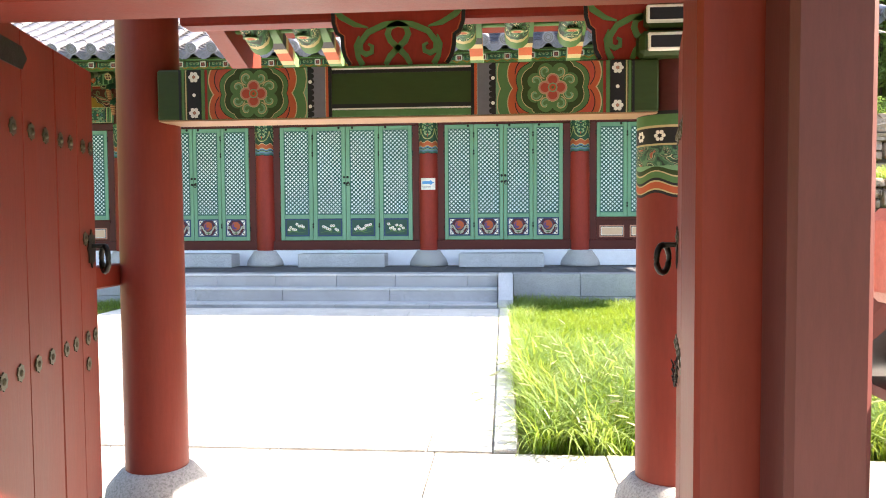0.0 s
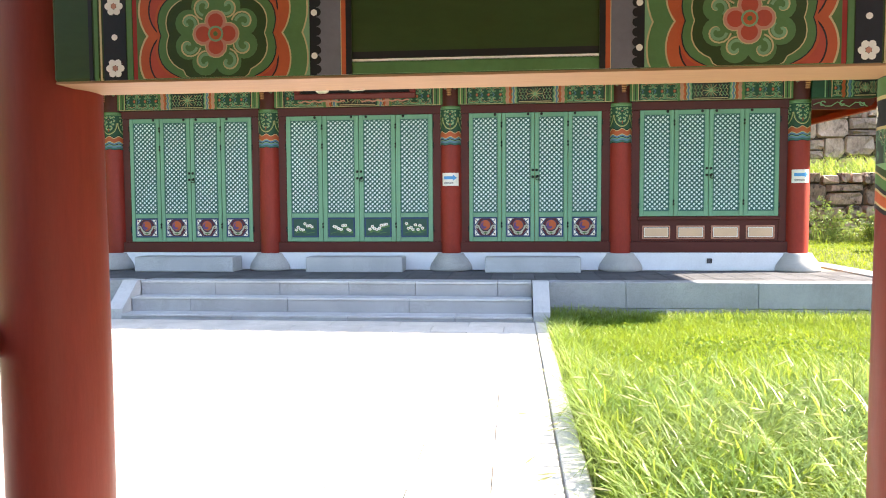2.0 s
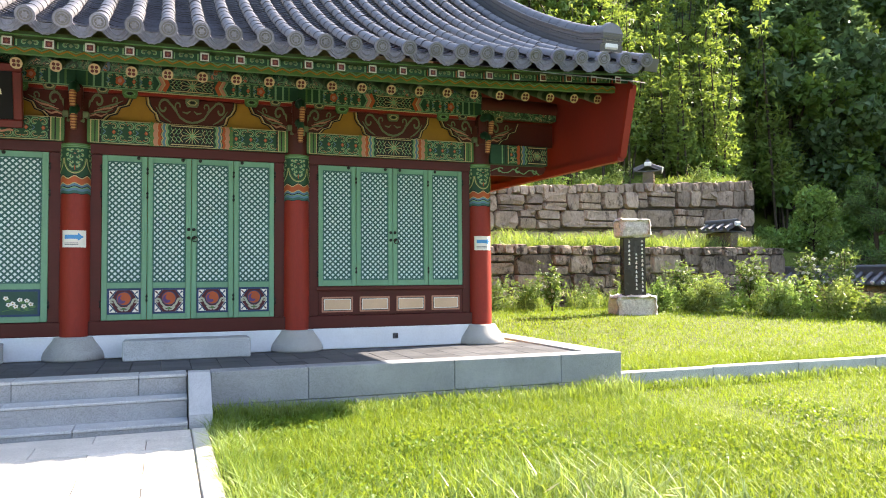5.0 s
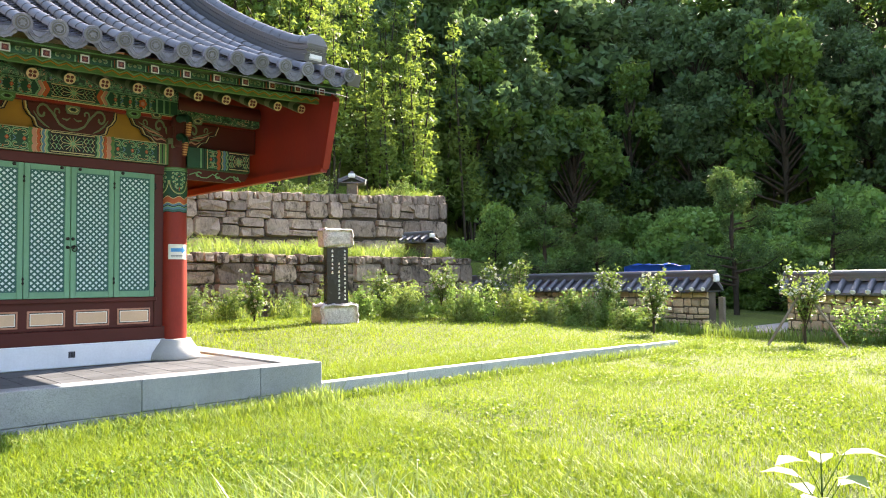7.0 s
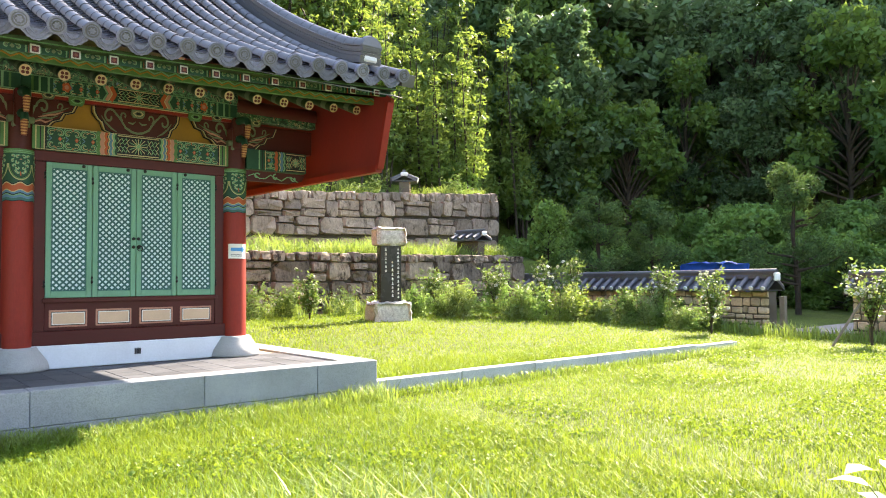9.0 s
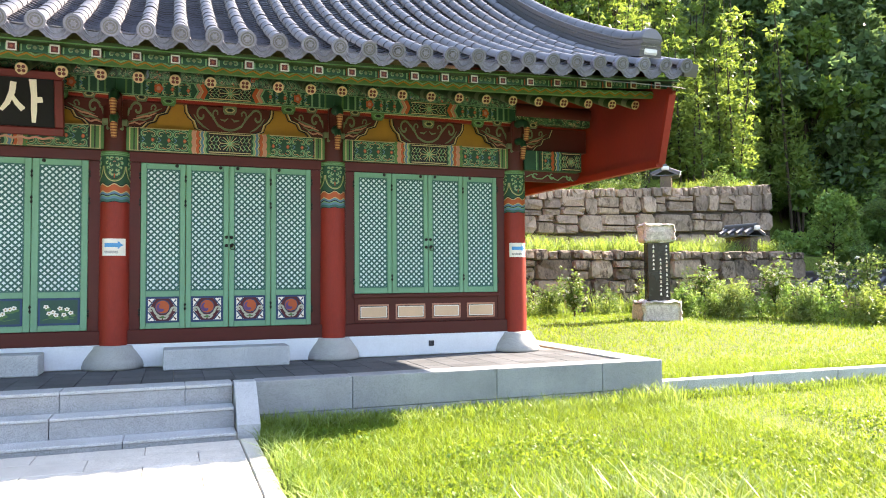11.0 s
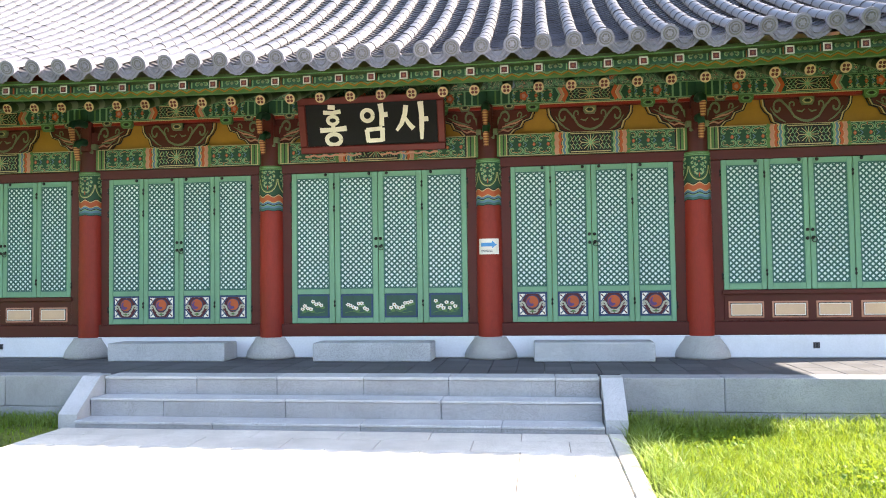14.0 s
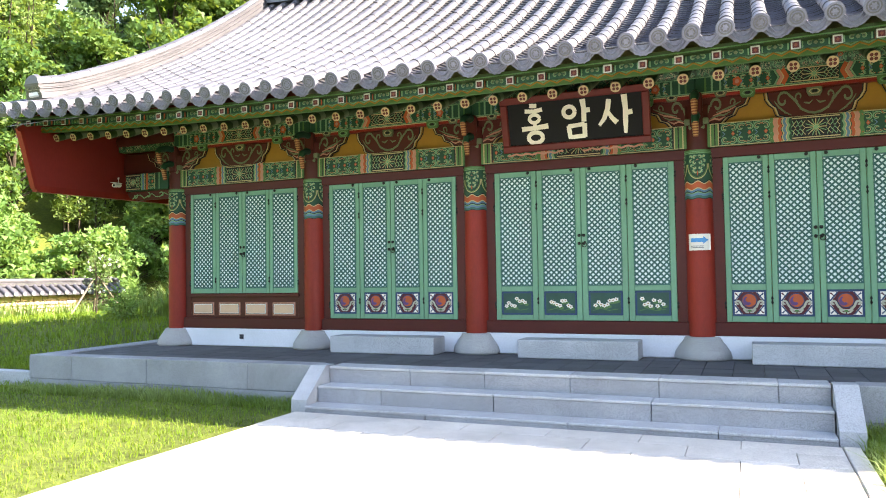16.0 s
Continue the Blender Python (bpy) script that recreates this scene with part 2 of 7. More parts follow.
GRASS = leafy("grass_blades", (0.092, 0.195, 0.018), (0.172, 0.262, 0.028), 0.42, 0.4, 0.7)
TALLG = leafy("tall_grass", (0.12, 0.22, 0.05), (0.25, 0.34, 0.13), 0.5, 0.45, 1.2, 0.38)
CLOVER = leafy("clover_leaves", (0.06, 0.15, 0.02), (0.11, 0.21, 0.03), 0.45, 0.35, 2.0)
LEAF_A = leafy("broad_leaves", (0.06, 0.14, 0.035), (0.11, 0.195, 0.045), 0.45, 0.4, 0.3, warmth=0.35)
LEAF_B = leafy("bamboo_leaves", (0.115, 0.2, 0.05), (0.185, 0.27, 0.07), 0.5, 0.4, 0.4, warmth=0.4)
LEAF_C = leafy("deep_leaves", (0.068, 0.135, 0.058), (0.115, 0.19, 0.08), 0.42, 0.4, 0.3, warmth=0.1)
NEEDLE = leafy("pine_needles", (0.052, 0.11, 0.034), (0.095, 0.165, 0.05), 0.28, 0.35, 0.8, 0.9, warmth=0.1)
SHRUB = leafy("shrub_leaves", (0.075, 0.15, 0.045), (0.135, 0.21, 0.075), 0.45, 0.35, 1.5, warmth=0.3)
VINE = leafy("vine_leaves", (0.115, 0.24, 0.065), (0.19, 0.33, 0.09), 0.5, 0.35, 0.6, warmth=0.3)
PALELEAF = leafy("pale_leaves", (0.16, 0.28, 0.1), (0.28, 0.38, 0.18), 0.4, 0.2, 2.0)
SEED = leafy("seed_heads", (0.42, 0.44, 0.26), (0.55, 0.55, 0.38), 0.4, 0.2, 2.0, warmth=0.2)
PETAL = leafy("white_petals", (0.75, 0.75, 0.7), (0.8, 0.78, 0.74), 0.3, 0.1, 2.0)

# ---- building blocks ----
W = {}


def link(name, data, parent=None, m=None, label="", category="", group="", kind=""):
    """An object at the world pose m, under a parent or on top."""
    m = m or Matrix()
    ob = new(name, data)
    if parent:
        ob.parent = parent
        ob.matrix_parent_inverse = W[parent].inverted()
    ob.matrix_basis = m
    W[ob] = m.copy()
    return tagged(ob, label, category, group, kind)


def thing(name, at, label, category, group="", kind=""):
    return link(name, None, None, Matrix.Translation(at), label, category, group, kind)


class Shape:
    """Gathers faces for one mesh."""

    def __init__(self):
        self.v, self.f, self.mi, self.sm = [], [], [], []

    def add(self, vs, fs, mi=0, smooth=False):
        n = len(self.v)
        self.v += [tuple(p) for p in vs]
        for f in fs:
            self.f.append(tuple(n + i for i in f))
            self.mi.append(mi)
            self.sm.append(smooth)
        return self

    def box(self, x0, x1, y0, y1, z0, z1, mi=0, b=0.0):
        if not b:
            vs = [(x, y, z) for x in (x0, x1) for y in (y0, y1) for z in (z0, z1)]
            return self.add(vs, [(0, 1, 3, 2), (4, 6, 7, 5), (0, 4, 5, 1), (2, 3, 7, 6), (0, 2, 6, 4), (1, 5, 7, 3)], mi)
        b = min(b, (x1 - x0) * 0.45, (y1 - y0) * 0.45, (z1 - z0) * 0.45)
        idx, vs = {}, []
        for sx in (0, 1):
            for sy in (0, 1):
                for sz in (0, 1):
                    for ax in range(3):
                        p = [(x0, x1)[sx], (y0, y1)[sy], (z0, z1)[sz]]
                        for k, s in enumerate((sx, sy, sz)):
                            if k != ax:
                                p[k] += b if s == 0 else -b
                        idx[sx, sy, sz, ax] = len(vs)
                        vs.append(p)
        fs = []
        for s in (0, 1):
            for ax in range(3):
                ring = []
                for u, w in ((0, 0), (1, 0), (1, 1), (0, 1)):
                    k = [u, w]
                    k.insert(ax, s)
                    ring.append(idx[(*k, ax)])
                fs.append(tuple(ring))
        for ax in range(3):
            o1, o2 = [a for a in range(3) if a != ax]
            for u in (0, 1):
                for w in (0, 1):
                    q = []
                    for s, a in ((0, o1), (0, o2), (1, o2), (1, o1)):
                        k = [0, 0, 0]
                        k[ax], k[o1], k[o2] = s, u, w
                        q.append(idx[(*k, a)])
                    fs.append(tuple(q))
        for sx in (0, 1):
            for sy in (0, 1):
                for sz in (0, 1):
                    fs.append(tuple(idx[sx, sy, sz, a] for a in range(3)))
        return self.add(vs, fs, mi)

    def prism(self, pts, off, mi=0, side=None):
        """A flat outline in space, thickened by the vector off."""
        n, off = len(pts), Vector(off)
        vs = [Vector(p) for p in pts] + [Vector(p) + off for p in pts]
        self.add(vs, [tuple(range(n)), tuple(range(2 * n - 1, n - 1, -1))], mi)
        return self.add(vs, [(i, (i + 1) % n, n + (i + 1) % n, n + i) for i in range(n)], mi if side is None else side)

    def lathe(self, prof, cx=0.0, cy=0.0, n=24, mi=0, wave=None, smooth=True):
        """prof: rows of radius, height. wave: for each row, the depth and count of a wavy rim."""
        vs = []
        for k, (r, z) in enumerate(prof):
            for i in range(n):
                a = 2 * math.pi * i / n
                dz = wave[k][0] * math.sin(a * wave[k][1]) if wave else 0.0
                vs.append((cx + r * math.cos(a), cy + r * math.sin(a), z + dz))
        fs = [(k * n + i, k * n + (i + 1) % n, (k + 1) * n + (i + 1) % n, (k + 1) * n + i) for k in range(len(prof) - 1) for i in range(n)]
        return self.add(vs, fs, mi, smooth)

    def bands(self, rows, cx, cy, r, n=48, count=7):
        """A painted collar in one skin: rows of height, colour and depth of the wavy rim above that height."""
        vs = [(cx + r * math.cos(6.2832 * i / n), cy + r * math.sin(6.2832 * i / n), z + w * math.sin(6.2832 * i / n * count)) for z, mi, w in rows for i in range(n)]
        k0 = len(self.v)
        self.v += vs
        for k in range(len(rows) - 1):
            for i in range(n):
                self.f.append(tuple(k0 + q for q in (k * n + i, k * n + (i + 1) % n, (k + 1) * n + (i + 1) % n, (k + 1) * n + i)))
                self.mi.append(rows[k][1])
                self.sm.append(True)
        return self

    def tube(self, path, radii, n=8, mi=0, cap=True, smooth=True, capmi=None):
        path = [Vector(p) for p in path]
        vs, fs = [], []
        if not isinstance(radii, (list, tuple)):
            radii = [radii] * len(path)
        up = Vector((0, 0, 1))
        for k, p in enumerate(path):
            d = (path[min(k + 1, len(path) - 1)] - path[max(k - 1, 0)]).normalized()
            a = d.cross(up)
            a = a.normalized() if a.length > 1e-3 else Vector((1, 0, 0))
            c = a.cross(d)
            for i in range(n):
                t = 2 * math.pi * i / n
                vs.append(p + (a * math.cos(t) + c * math.sin(t)) * radii[k])
        for k in range(len(path) - 1):
            fs += [(k * n + i, k * n + (i + 1) % n, (k + 1) * n + (i + 1) % n, (k + 1) * n + i) for i in range(n)]
        self.add(vs, fs, mi, smooth)
        if cap:
            self.add(vs[:n], [tuple(range(n))], mi if capmi is None else capmi)
            self.add(vs[-n:], [tuple(range(n))], mi if capmi is None else capmi)
        return self

    def sweep(self, path, section, mi=0, smooth=False, close=True, across=Vector((1, 0, 0))):
        """A cross-section of (sideways, up) swept along a path; sideways is the fixed direction across."""
        path = [Vector(p) for p in path]
        n, vs, fs = len(section), [], []
        for k, p in enumerate(path):
            d = (path[min(k + 1, len(path) - 1)] - path[max(k - 1, 0)]).normalized()
            upv = across.cross(d).normalized()
            if upv.z < 0:
                upv = -upv
            vs += [p + across * s + upv * u for s, u in section]
        m = n if close else n - 1
        for k in range(len(path) - 1):
            fs += [(k * n + i, k * n + (i + 1) % n, (k + 1) * n + (i + 1) % n, (k + 1) * n + i) for i in range(m)]
        self.add(vs, fs, mi, smooth)
        if close:
            self.add(vs[:n], [tuple(range(n))], mi)
            self.add(vs[-n:], [tuple(range(n))], mi)
        return self

    def mesh(self, name, mats):
        me = bpy.data.meshes.new(name)
        me.from_pydata(self.v, [], self.f)
        for m in (mats if isinstance(mats, (list, tuple)) else [mats]):
            me.materials.append(m)
        me.polygons.foreach_set("material_index", self.mi)
        me.polygons.foreach_set("use_smooth", self.sm)
        me.update()
        return me

    def part(self, name, mats, parent=None, label="", category="", group="", kind="", m=None):
        return link(name, self.mesh(name, mats), parent, m, label, category, group, kind)


def quads(name, V, mat, per=4):
    """A mesh of loose small faces from an array of shape (n, per, 3)."""
    n = len(V)
    me = bpy.data.meshes.new(name)
    me.vertices.add(n * per)
    me.vertices.foreach_set("co", np.asarray(V, dtype=np.float32).ravel())
    me.loops.add(n * per)
    me.loops.foreach_set("vertex_index", np.arange(n * per, dtype=np.int32))
    me.polygons.add(n)
    me.polygons.foreach_set("loop_start", np.arange(0, n * per, per, dtype=np.int32))
    me.materials.append(mat)
    me.update(calc_edges=True)
    return me


def disc(cx, y, cz, r, n=20, squash=1.0, lobes=0, depth=0.0, turn=0.0):
    """An outline in a plane that faces the south: a circle, or a flower with lobes."""
    pts = []
    for i in range(n):
        a = 2 * math.pi * i / n
        q = r * (1 + (depth * abs(math.cos(lobes * (a + turn) / 2)) - depth * 0.5 if lobes else 0))
        pts.append((cx + q * math.cos(a), y, cz + q * squash * math.sin(a)))
    return pts


def curl(s, pts, wide, y, thick, mi):
    """A painted or carved ribbon along points (x, z) on a face that looks south."""
    n = len(pts)
    L, R = [], []
    for i, (x, z) in enumerate(pts):
        x0, z0 = pts[max(i - 1, 0)]
        x1, z1 = pts[min(i + 1, n - 1)]
        l = math.hypot(x1 - x0, z1 - z0) or 1
        w = (wide[i] if isinstance(wide, (list, tuple)) else wide) / 2
        nx, nz = -(z1 - z0) / l * w, (x1 - x0) / l * w
        L.append((x + nx, y, z + nz))
        R.append((x - nx, y, z - nz))
    vs = L + R + [(a, b + thick, c) for a, b, c in L + R]
    m = 2 * n
    fs = [(i, i + 1, n + i + 1, n + i) for i in range(n - 1)]
    fs += [(i, i + 1, m + i + 1, m + i) for i in range(n - 1)] + [(n + i, n + i + 1, m + n + i + 1, m + n + i) for i in range(n - 1)]
    fs += [(0, n, m + n, m), (n - 1, 2 * n - 1, m + 2 * n - 1, m + n - 1)]
    s.add(vs, fs, mi)


def spiral(cx, cz, r0, r1, a0, a1, n=14):
    return [(cx + (r0 + (r1 - r0) * i / n) * math.cos(a0 + (a1 - a0) * i / n), cz + (r0 + (r1 - r0) * i / n) * math.sin(a0 + (a1 - a0) * i / n)) for i in range(n + 1)]

# ---- ground ----
FRONT = 12.25   # front edge of the stone platform
DOORS = 14.2    # face of the doors
TOP = 0.49      # height of the platform


def smooth(a, b, v):
    t = min(1.0, max(0.0, (v - a) / (b - a)))
    return t * t * (3 - 2 * t)


def height(x, y):
    """The lie of the land: a level court, a raised rear lawn, terraces and wooded slopes."""
    h = -0.02
    if y > 12.4 and abs(x) > 7.5:
        far = 1 - smooth(15.5, 19.5, abs(x)) * (1 - smooth(13, 17, y))
        h = -0.02 + 0.19 * far + 0.36 * smooth(14, 20, y) * (1 - smooth(17, 22, abs(x)) * 0.8)
    if x > 8.5 and x < 25.5:
        if y > 24.3:
            h = 2.25 + 0.3 * smooth(24.3, 27, y)
        if y > 27.9:
            h = 4.62 + 0.056 * (x - 14)
    slope = 0.0
    if y > 31:
        slope = max(slope, (y - 31) * 0.95)
    if x > 34:
        slope = max(slope, (x - 34) * 0.16 + max(0.0, x - 44) * 0.7)
    if x < -25:
        slope = max(slope, (-25 - x) * 0.7)
    if y < -30:
        slope *= max(0.0, 1 + (y + 30) / 20)
    slope = 70 * (1 - math.exp(-slope / 70))
    return h + slope + (0.5 * noise.noise((x * 0.13, y * 0.13, 0)) * min(1, slope * 0.4))


def axis(lo, hi, fine_lo, fine_hi, step, grow=1.18):
    out, v, s = [], fine_lo, step
    while v < fine_hi:
        out.append(v)
        v += step
    while v < hi:
        out.append(v)
        v, s = v + s, s * grow
    v, s = fine_lo - step, step
    while v > lo:
        out.insert(0, v)
        v, s = v - s, s * grow
    return [lo] + out + [hi]


gx, gy = axis(-900, 900, -26, 34, 0.6), sorted(axis(-900, 900, 2, 34, 0.55) + [12.39, 12.43])
g = Shape()
g.add([(x, y, height(x, y)) for y in gy for x in gx],
      [(j * len(gx) + i, j * len(gx) + i + 1, (j + 1) * len(gx) + i + 1, (j + 1) * len(gx) + i) for j in range(len(gy) - 1) for i in range(len(gx) - 1)], 0, True)
g.part("ground", SOIL, label="green lawn earth rising into wooded slopes", category="ground", kind="structure")

road = Shape()
road.box(23.6, 29.5, -8, 24, -0.1, 0.03, 0, 0.02)
road.part("road", ROADM, label="pale dusty lane outside the boundary wall", category="road", kind="structure")

# paved way from the gate to the steps
way = Shape().box(-2.96, 3.0, 5.0, 11.66, -0.1, 0.0)
way_ob = way.part("pavement", MORTAR, label="pale granite slab path leading to the steps", category="path", kind="structure")
apron = Shape().box(-4.5, 7.5, 0.2, 4.98, -0.12, -0.004)
apron_ob = apron.part("pavement", MORTAR, label="pale paved forecourt under the gate", category="paving", kind="structure")
steps_out = Shape().box(-1.0, 6.0, -14, 0.18, -0.3, -0.15, 0, 0.01)
steps_out.part("pavement", SLAB, label="pale paving outside the gate", category="paving", kind="structure")

# ---- stone platform ----
plat = Shape().box(-8.12, 8.12, FRONT + 0.06, 22.0, 0.0, TOP - 0.03)
platform = plat.part("stone_platform", MORTAR, label="low granite platform carrying the hall", category="platform", kind="structure")


def stairs():
    top = thing("stone_steps", (0, 11.9, 0), "three wide grey granite steps with sloping cheek stones", "steps", kind="structure")
    rng = random.Random(3)
    for (y0, y1, z0, z1, cuts) in ((11.66, 12.0, -0.05, 0.085, (-2.82, -1.25, 0.35, 1.8, 2.82)), (11.95, 12.3, 0.0, 0.285, (-2.82, -1.95, -0.55, 1.15, 2.82))):
        for a, b in zip(cuts, cuts[1:]):
            # Treads use paler stone than risers: sky light on their tops, in colour.
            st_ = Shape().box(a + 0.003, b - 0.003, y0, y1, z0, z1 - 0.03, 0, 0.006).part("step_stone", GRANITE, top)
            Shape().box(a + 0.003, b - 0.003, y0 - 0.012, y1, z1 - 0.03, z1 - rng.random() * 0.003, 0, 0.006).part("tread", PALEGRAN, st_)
    for s in (-1, 1):
        xa, xb = sorted((s * 2.83, s * 3.05))
        pts = [(xa, 11.72, -0.05), (xa, 11.72, 0.14), (xa, 12.16, TOP + 0.012), (xa, 12.36, TOP + 0.012), (xa, 12.36, -0.05)]
        Shape().prism(pts, (xb - xa, 0, 0)).part("cheek_stone", PALEGRAN, top, "sloping pale granite cheek stone")


stairs()
rng = random.Random(5)
# facing and coping stones of the platform
for z0, z1, inset, cuts in ((0.0, 0.13, 0.004, (3.06, 4.9, 6.6, 8.19)), (0.131, TOP, 0.0, (3.06, 4.1, 5.85, 7.3, 8.2))):
    for s in (-1, 1):
        for a, b in zip(cuts, cuts[1:]):
            x0, x1 = sorted((s * a, s * b))
            Shape().box(x0 + 0.002, x1 - 0.002, FRONT + inset, FRONT + 0.3, z0 - 0.05 * (z0 == 0), z1 - rng.random() * 0.003, 0, 0.008).part("facing_stone", GRANITE, platform)
for a, b in zip((-2.82, -1.7, -0.75, 0.25, 1.2, 2.35), (-1.7, -0.75, 0.25, 1.2, 2.35, 2.82)):
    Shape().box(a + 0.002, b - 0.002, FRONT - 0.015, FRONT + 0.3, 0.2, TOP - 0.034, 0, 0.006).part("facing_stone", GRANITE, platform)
    # Coping paler than the facing: light on its top edge put into colour.
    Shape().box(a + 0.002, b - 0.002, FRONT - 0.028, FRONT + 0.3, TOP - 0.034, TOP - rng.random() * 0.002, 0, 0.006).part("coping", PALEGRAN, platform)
for s in (-1, 1):
    for y0 in (FRONT + 0.302, 14.2, 16.2, 18.2, 20.2):
        y1 = {FRONT + 0.302: 14.2}.get(y0, y0 + 2)
        x0, x1 = sorted((s * 7.8, s * 8.2))
        Shape().box(x0, x1, y0 + 0.002, y1 - 0.002, -0.05, TOP - rng.random() * 0.003, 0, 0.008).part("facing_stone", GRANITE, platform)
# low kerb that carries on from the platform along the lawn
for s in (-1, 1):
    for k in range(6):
        x0, x1 = sorted((s * (8.21 + k * 1.55), s * (8.21 + k * 1.55 + 1.54)))
        Shape().box(x0, x1, 12.33, 12.5, -0.15, 0.205 - 0.012 * max(0, k - 3) + rng.uniform(-0.006, 0.006), 0, 0.01).part("kerb", PALEGRAN, None, "pale granite kerb stone edging the raised lawn", "kerb", "lawn kerb", "structure")

# ---- the hall ----
HALL = thing("temple_hall", (0, DOORS, TOP), "painted wooden temple hall with green lattice doors and tiled roof", "temple")
COLS = (-7.05, -4.29, -1.54, 1.54, 4.29, 7.05)


def lift(x):
    """How far the eaves rise towards the gable ends."""
    return 0.2 * (abs(x) / 8.7) ** 2.4


def column():
    base = Shape().lathe([(0.0, TOP), (0.36, TOP), (0.368, TOP + 0.03), (0.35, TOP + 0.1), (0.3, TOP + 0.18), (0.25, TOP + 0.25), (0.24, TOP + 0.275), (0.225, TOP + 0.285), (0, TOP + 0.285)], 0, 0, 28)
    shaft = Shape().lathe([(0.178, TOP + 0.27), (0.18, 1.4), (0.176, 2.1), (0.172, 2.56)], 0, 0, 28)
    band = Shape()
    zs = [(2.54, 0, 0.006), (2.55, 1, 0.006), (2.58, 2, 0.008), (2.61, 3, 0.01), (2.622, 4, 0.012), (2.635, 2, 0.012), (2.66, 8, 0.014), (2.672, 5, 0.016), (2.745, 8, 0.018), (2.757, 4, 0.018), (2.77, 6, 0.018), (3.12, 7, 0.0), (3.175, None, 0.0)]
    band.bands(zs, 0, 0, 0.1765)

    def wrap(pts, wide, o, mi):
        """A painted line laid round the drum, along points of arc length and height."""
        one = Shape()
        curl(one, pts, wide, 0.0, 0.0012, mi)
        r = 0.1765 + o
        band.add([((r - y) * math.sin(u / 0.1765), -(r - y) * math.cos(u / 0.1765), z) for u, y, z in one.v], one.f, mi)

    # palmette faces between a row of fine rings, hung above the wavy rims
    for z in (3.13, 3.15):
        wrap([(-0.4 + 0.05 * i, z) for i in range(17)], 0.008, 0.003, 3)
    for c in (-0.275, 0.0, 0.275):
        wrap([(c + 0.125 * math.cos(a), 2.99 + 0.185 * math.sin(a)) for a in [math.pi + math.pi * i / 16 for i in range(17)]], 0.03, 0.003, 7)
        wrap([(c + 0.132 * math.cos(a), 2.99 + 0.19 * math.sin(a)) for a in [math.pi + math.pi * i / 16 for i in range(17)]], 0.009, 0.0045, 8)
        wrap([(c + 0.108 * math.cos(a), 2.99 + 0.165 * math.sin(a)) for a in [math.pi + math.pi * i / 16 for i in range(17)]], 0.007, 0.0045, 0)
        for sx in (-1, 1):
            for u0, z0, r, a0 in ((0.034, 3.075, 0.03, 2.6), (0.085, 3.085, 0.024, 4.0), (0.032, 3.005, 0.029, 1.2), (0.083, 3.025, 0.026, 2.2), (0.03, 2.94, 0.027, 0.4), (0.074, 2.965, 0.024, 3.2), (0.024, 2.885, 0.022, 1.0), (0.055, 2.905, 0.018, 5.0)):
                wrap([(c + sx * u, z) for u, z in spiral(u0, z0, r, r * 0.2, a0, a0 - 5.6, 12)], 0.011, 0.004, 3)
                wrap([(c + sx * u, z) for u, z in spiral(u0, z0, r * 0.6, r * 0.1, a0, a0 - 4.4, 8)], 0.006, 0.0055, 8)
        wrap([(c, 2.84), (c, 2.87), (c, 2.9)], [0.006, 0.016, 0.004], 0.005, 5)
        wrap([(c - 0.012, 3.04), (c, 3.05), (c + 0.012, 3.04)], 0.01, 0.005, 9)
    head = Shape().lathe([(0.165, 3.17), (0.165, 3.75)], 0, 0, 20)
    return base.mesh("column_base", BASEGRAN), shaft.mesh("column", RED), band.mesh("painted_band", [BLACK, TEAL, BLUE, MINT, BLACK, ORANGE, DEEPG, LEAFG, CREAM, PINK]), head.mesh("column_head", MAROON)


meshes = column()
for x in COLS:
    at = Matrix.Translation((x, DOORS + 0.05, 0))
    c = link("column", meshes[1], HALL, at, "round red painted wooden column")
    link("column_base", meshes[0], c, at, "grey granite column base")
    link("painted_band", meshes[2], c, at, "band of green, orange and blue scrollwork")
    link("column_head", meshes[3], c, at)



def lattice_mesh(w, h):
    """Crossing diagonal slats that fill a w x h opening, local origin at its lower left."""
    s = Shape()
    px, pz, t = 0.077, 0.075, 0.0108
    k = pz / px
    for sg in (1, -1):
        c = -h / k - w
        while c < w + h / k + w:
            # line z = sg*k*(x-c), clipped to the opening
            pts = []
            x0, x1 = (c, c + h / k) if sg > 0 else (c - h / k, c)
            a, b = max(0, x0), min(w, x1)
            if b - a > 0.004:
                za, zb = sg * k * (a - c), sg * k * (b - c)
                l = math.hypot(b - a, zb - za)
                nx, nz = -(zb - za) / l * t, (b - a) / l * t
                y = 0.0 if sg > 0 else 0.003
                q = [(a + nx, y, za + nz), (b + nx, y, zb + nz), (b - nx, y, zb - nz), (a - nx, y, za - nz)]
                s.add(q + [(p[0], y + 0.006, p[2]) for p in q], [(0, 1, 2, 3), (0, 1, 5, 4), (2, 3, 7, 6)])
            c += px
    for a, b, c, d in ((0, w, 0, 0.014), (0, w, h - 0.014, h), (0, 0.011, 0.014, h - 0.014), (w - 0.011, w, 0.014, h - 0.014)):
        s.box(a, b, -0.001, 0.009, c, d)
    return s.mesh("lattice", TEAL)


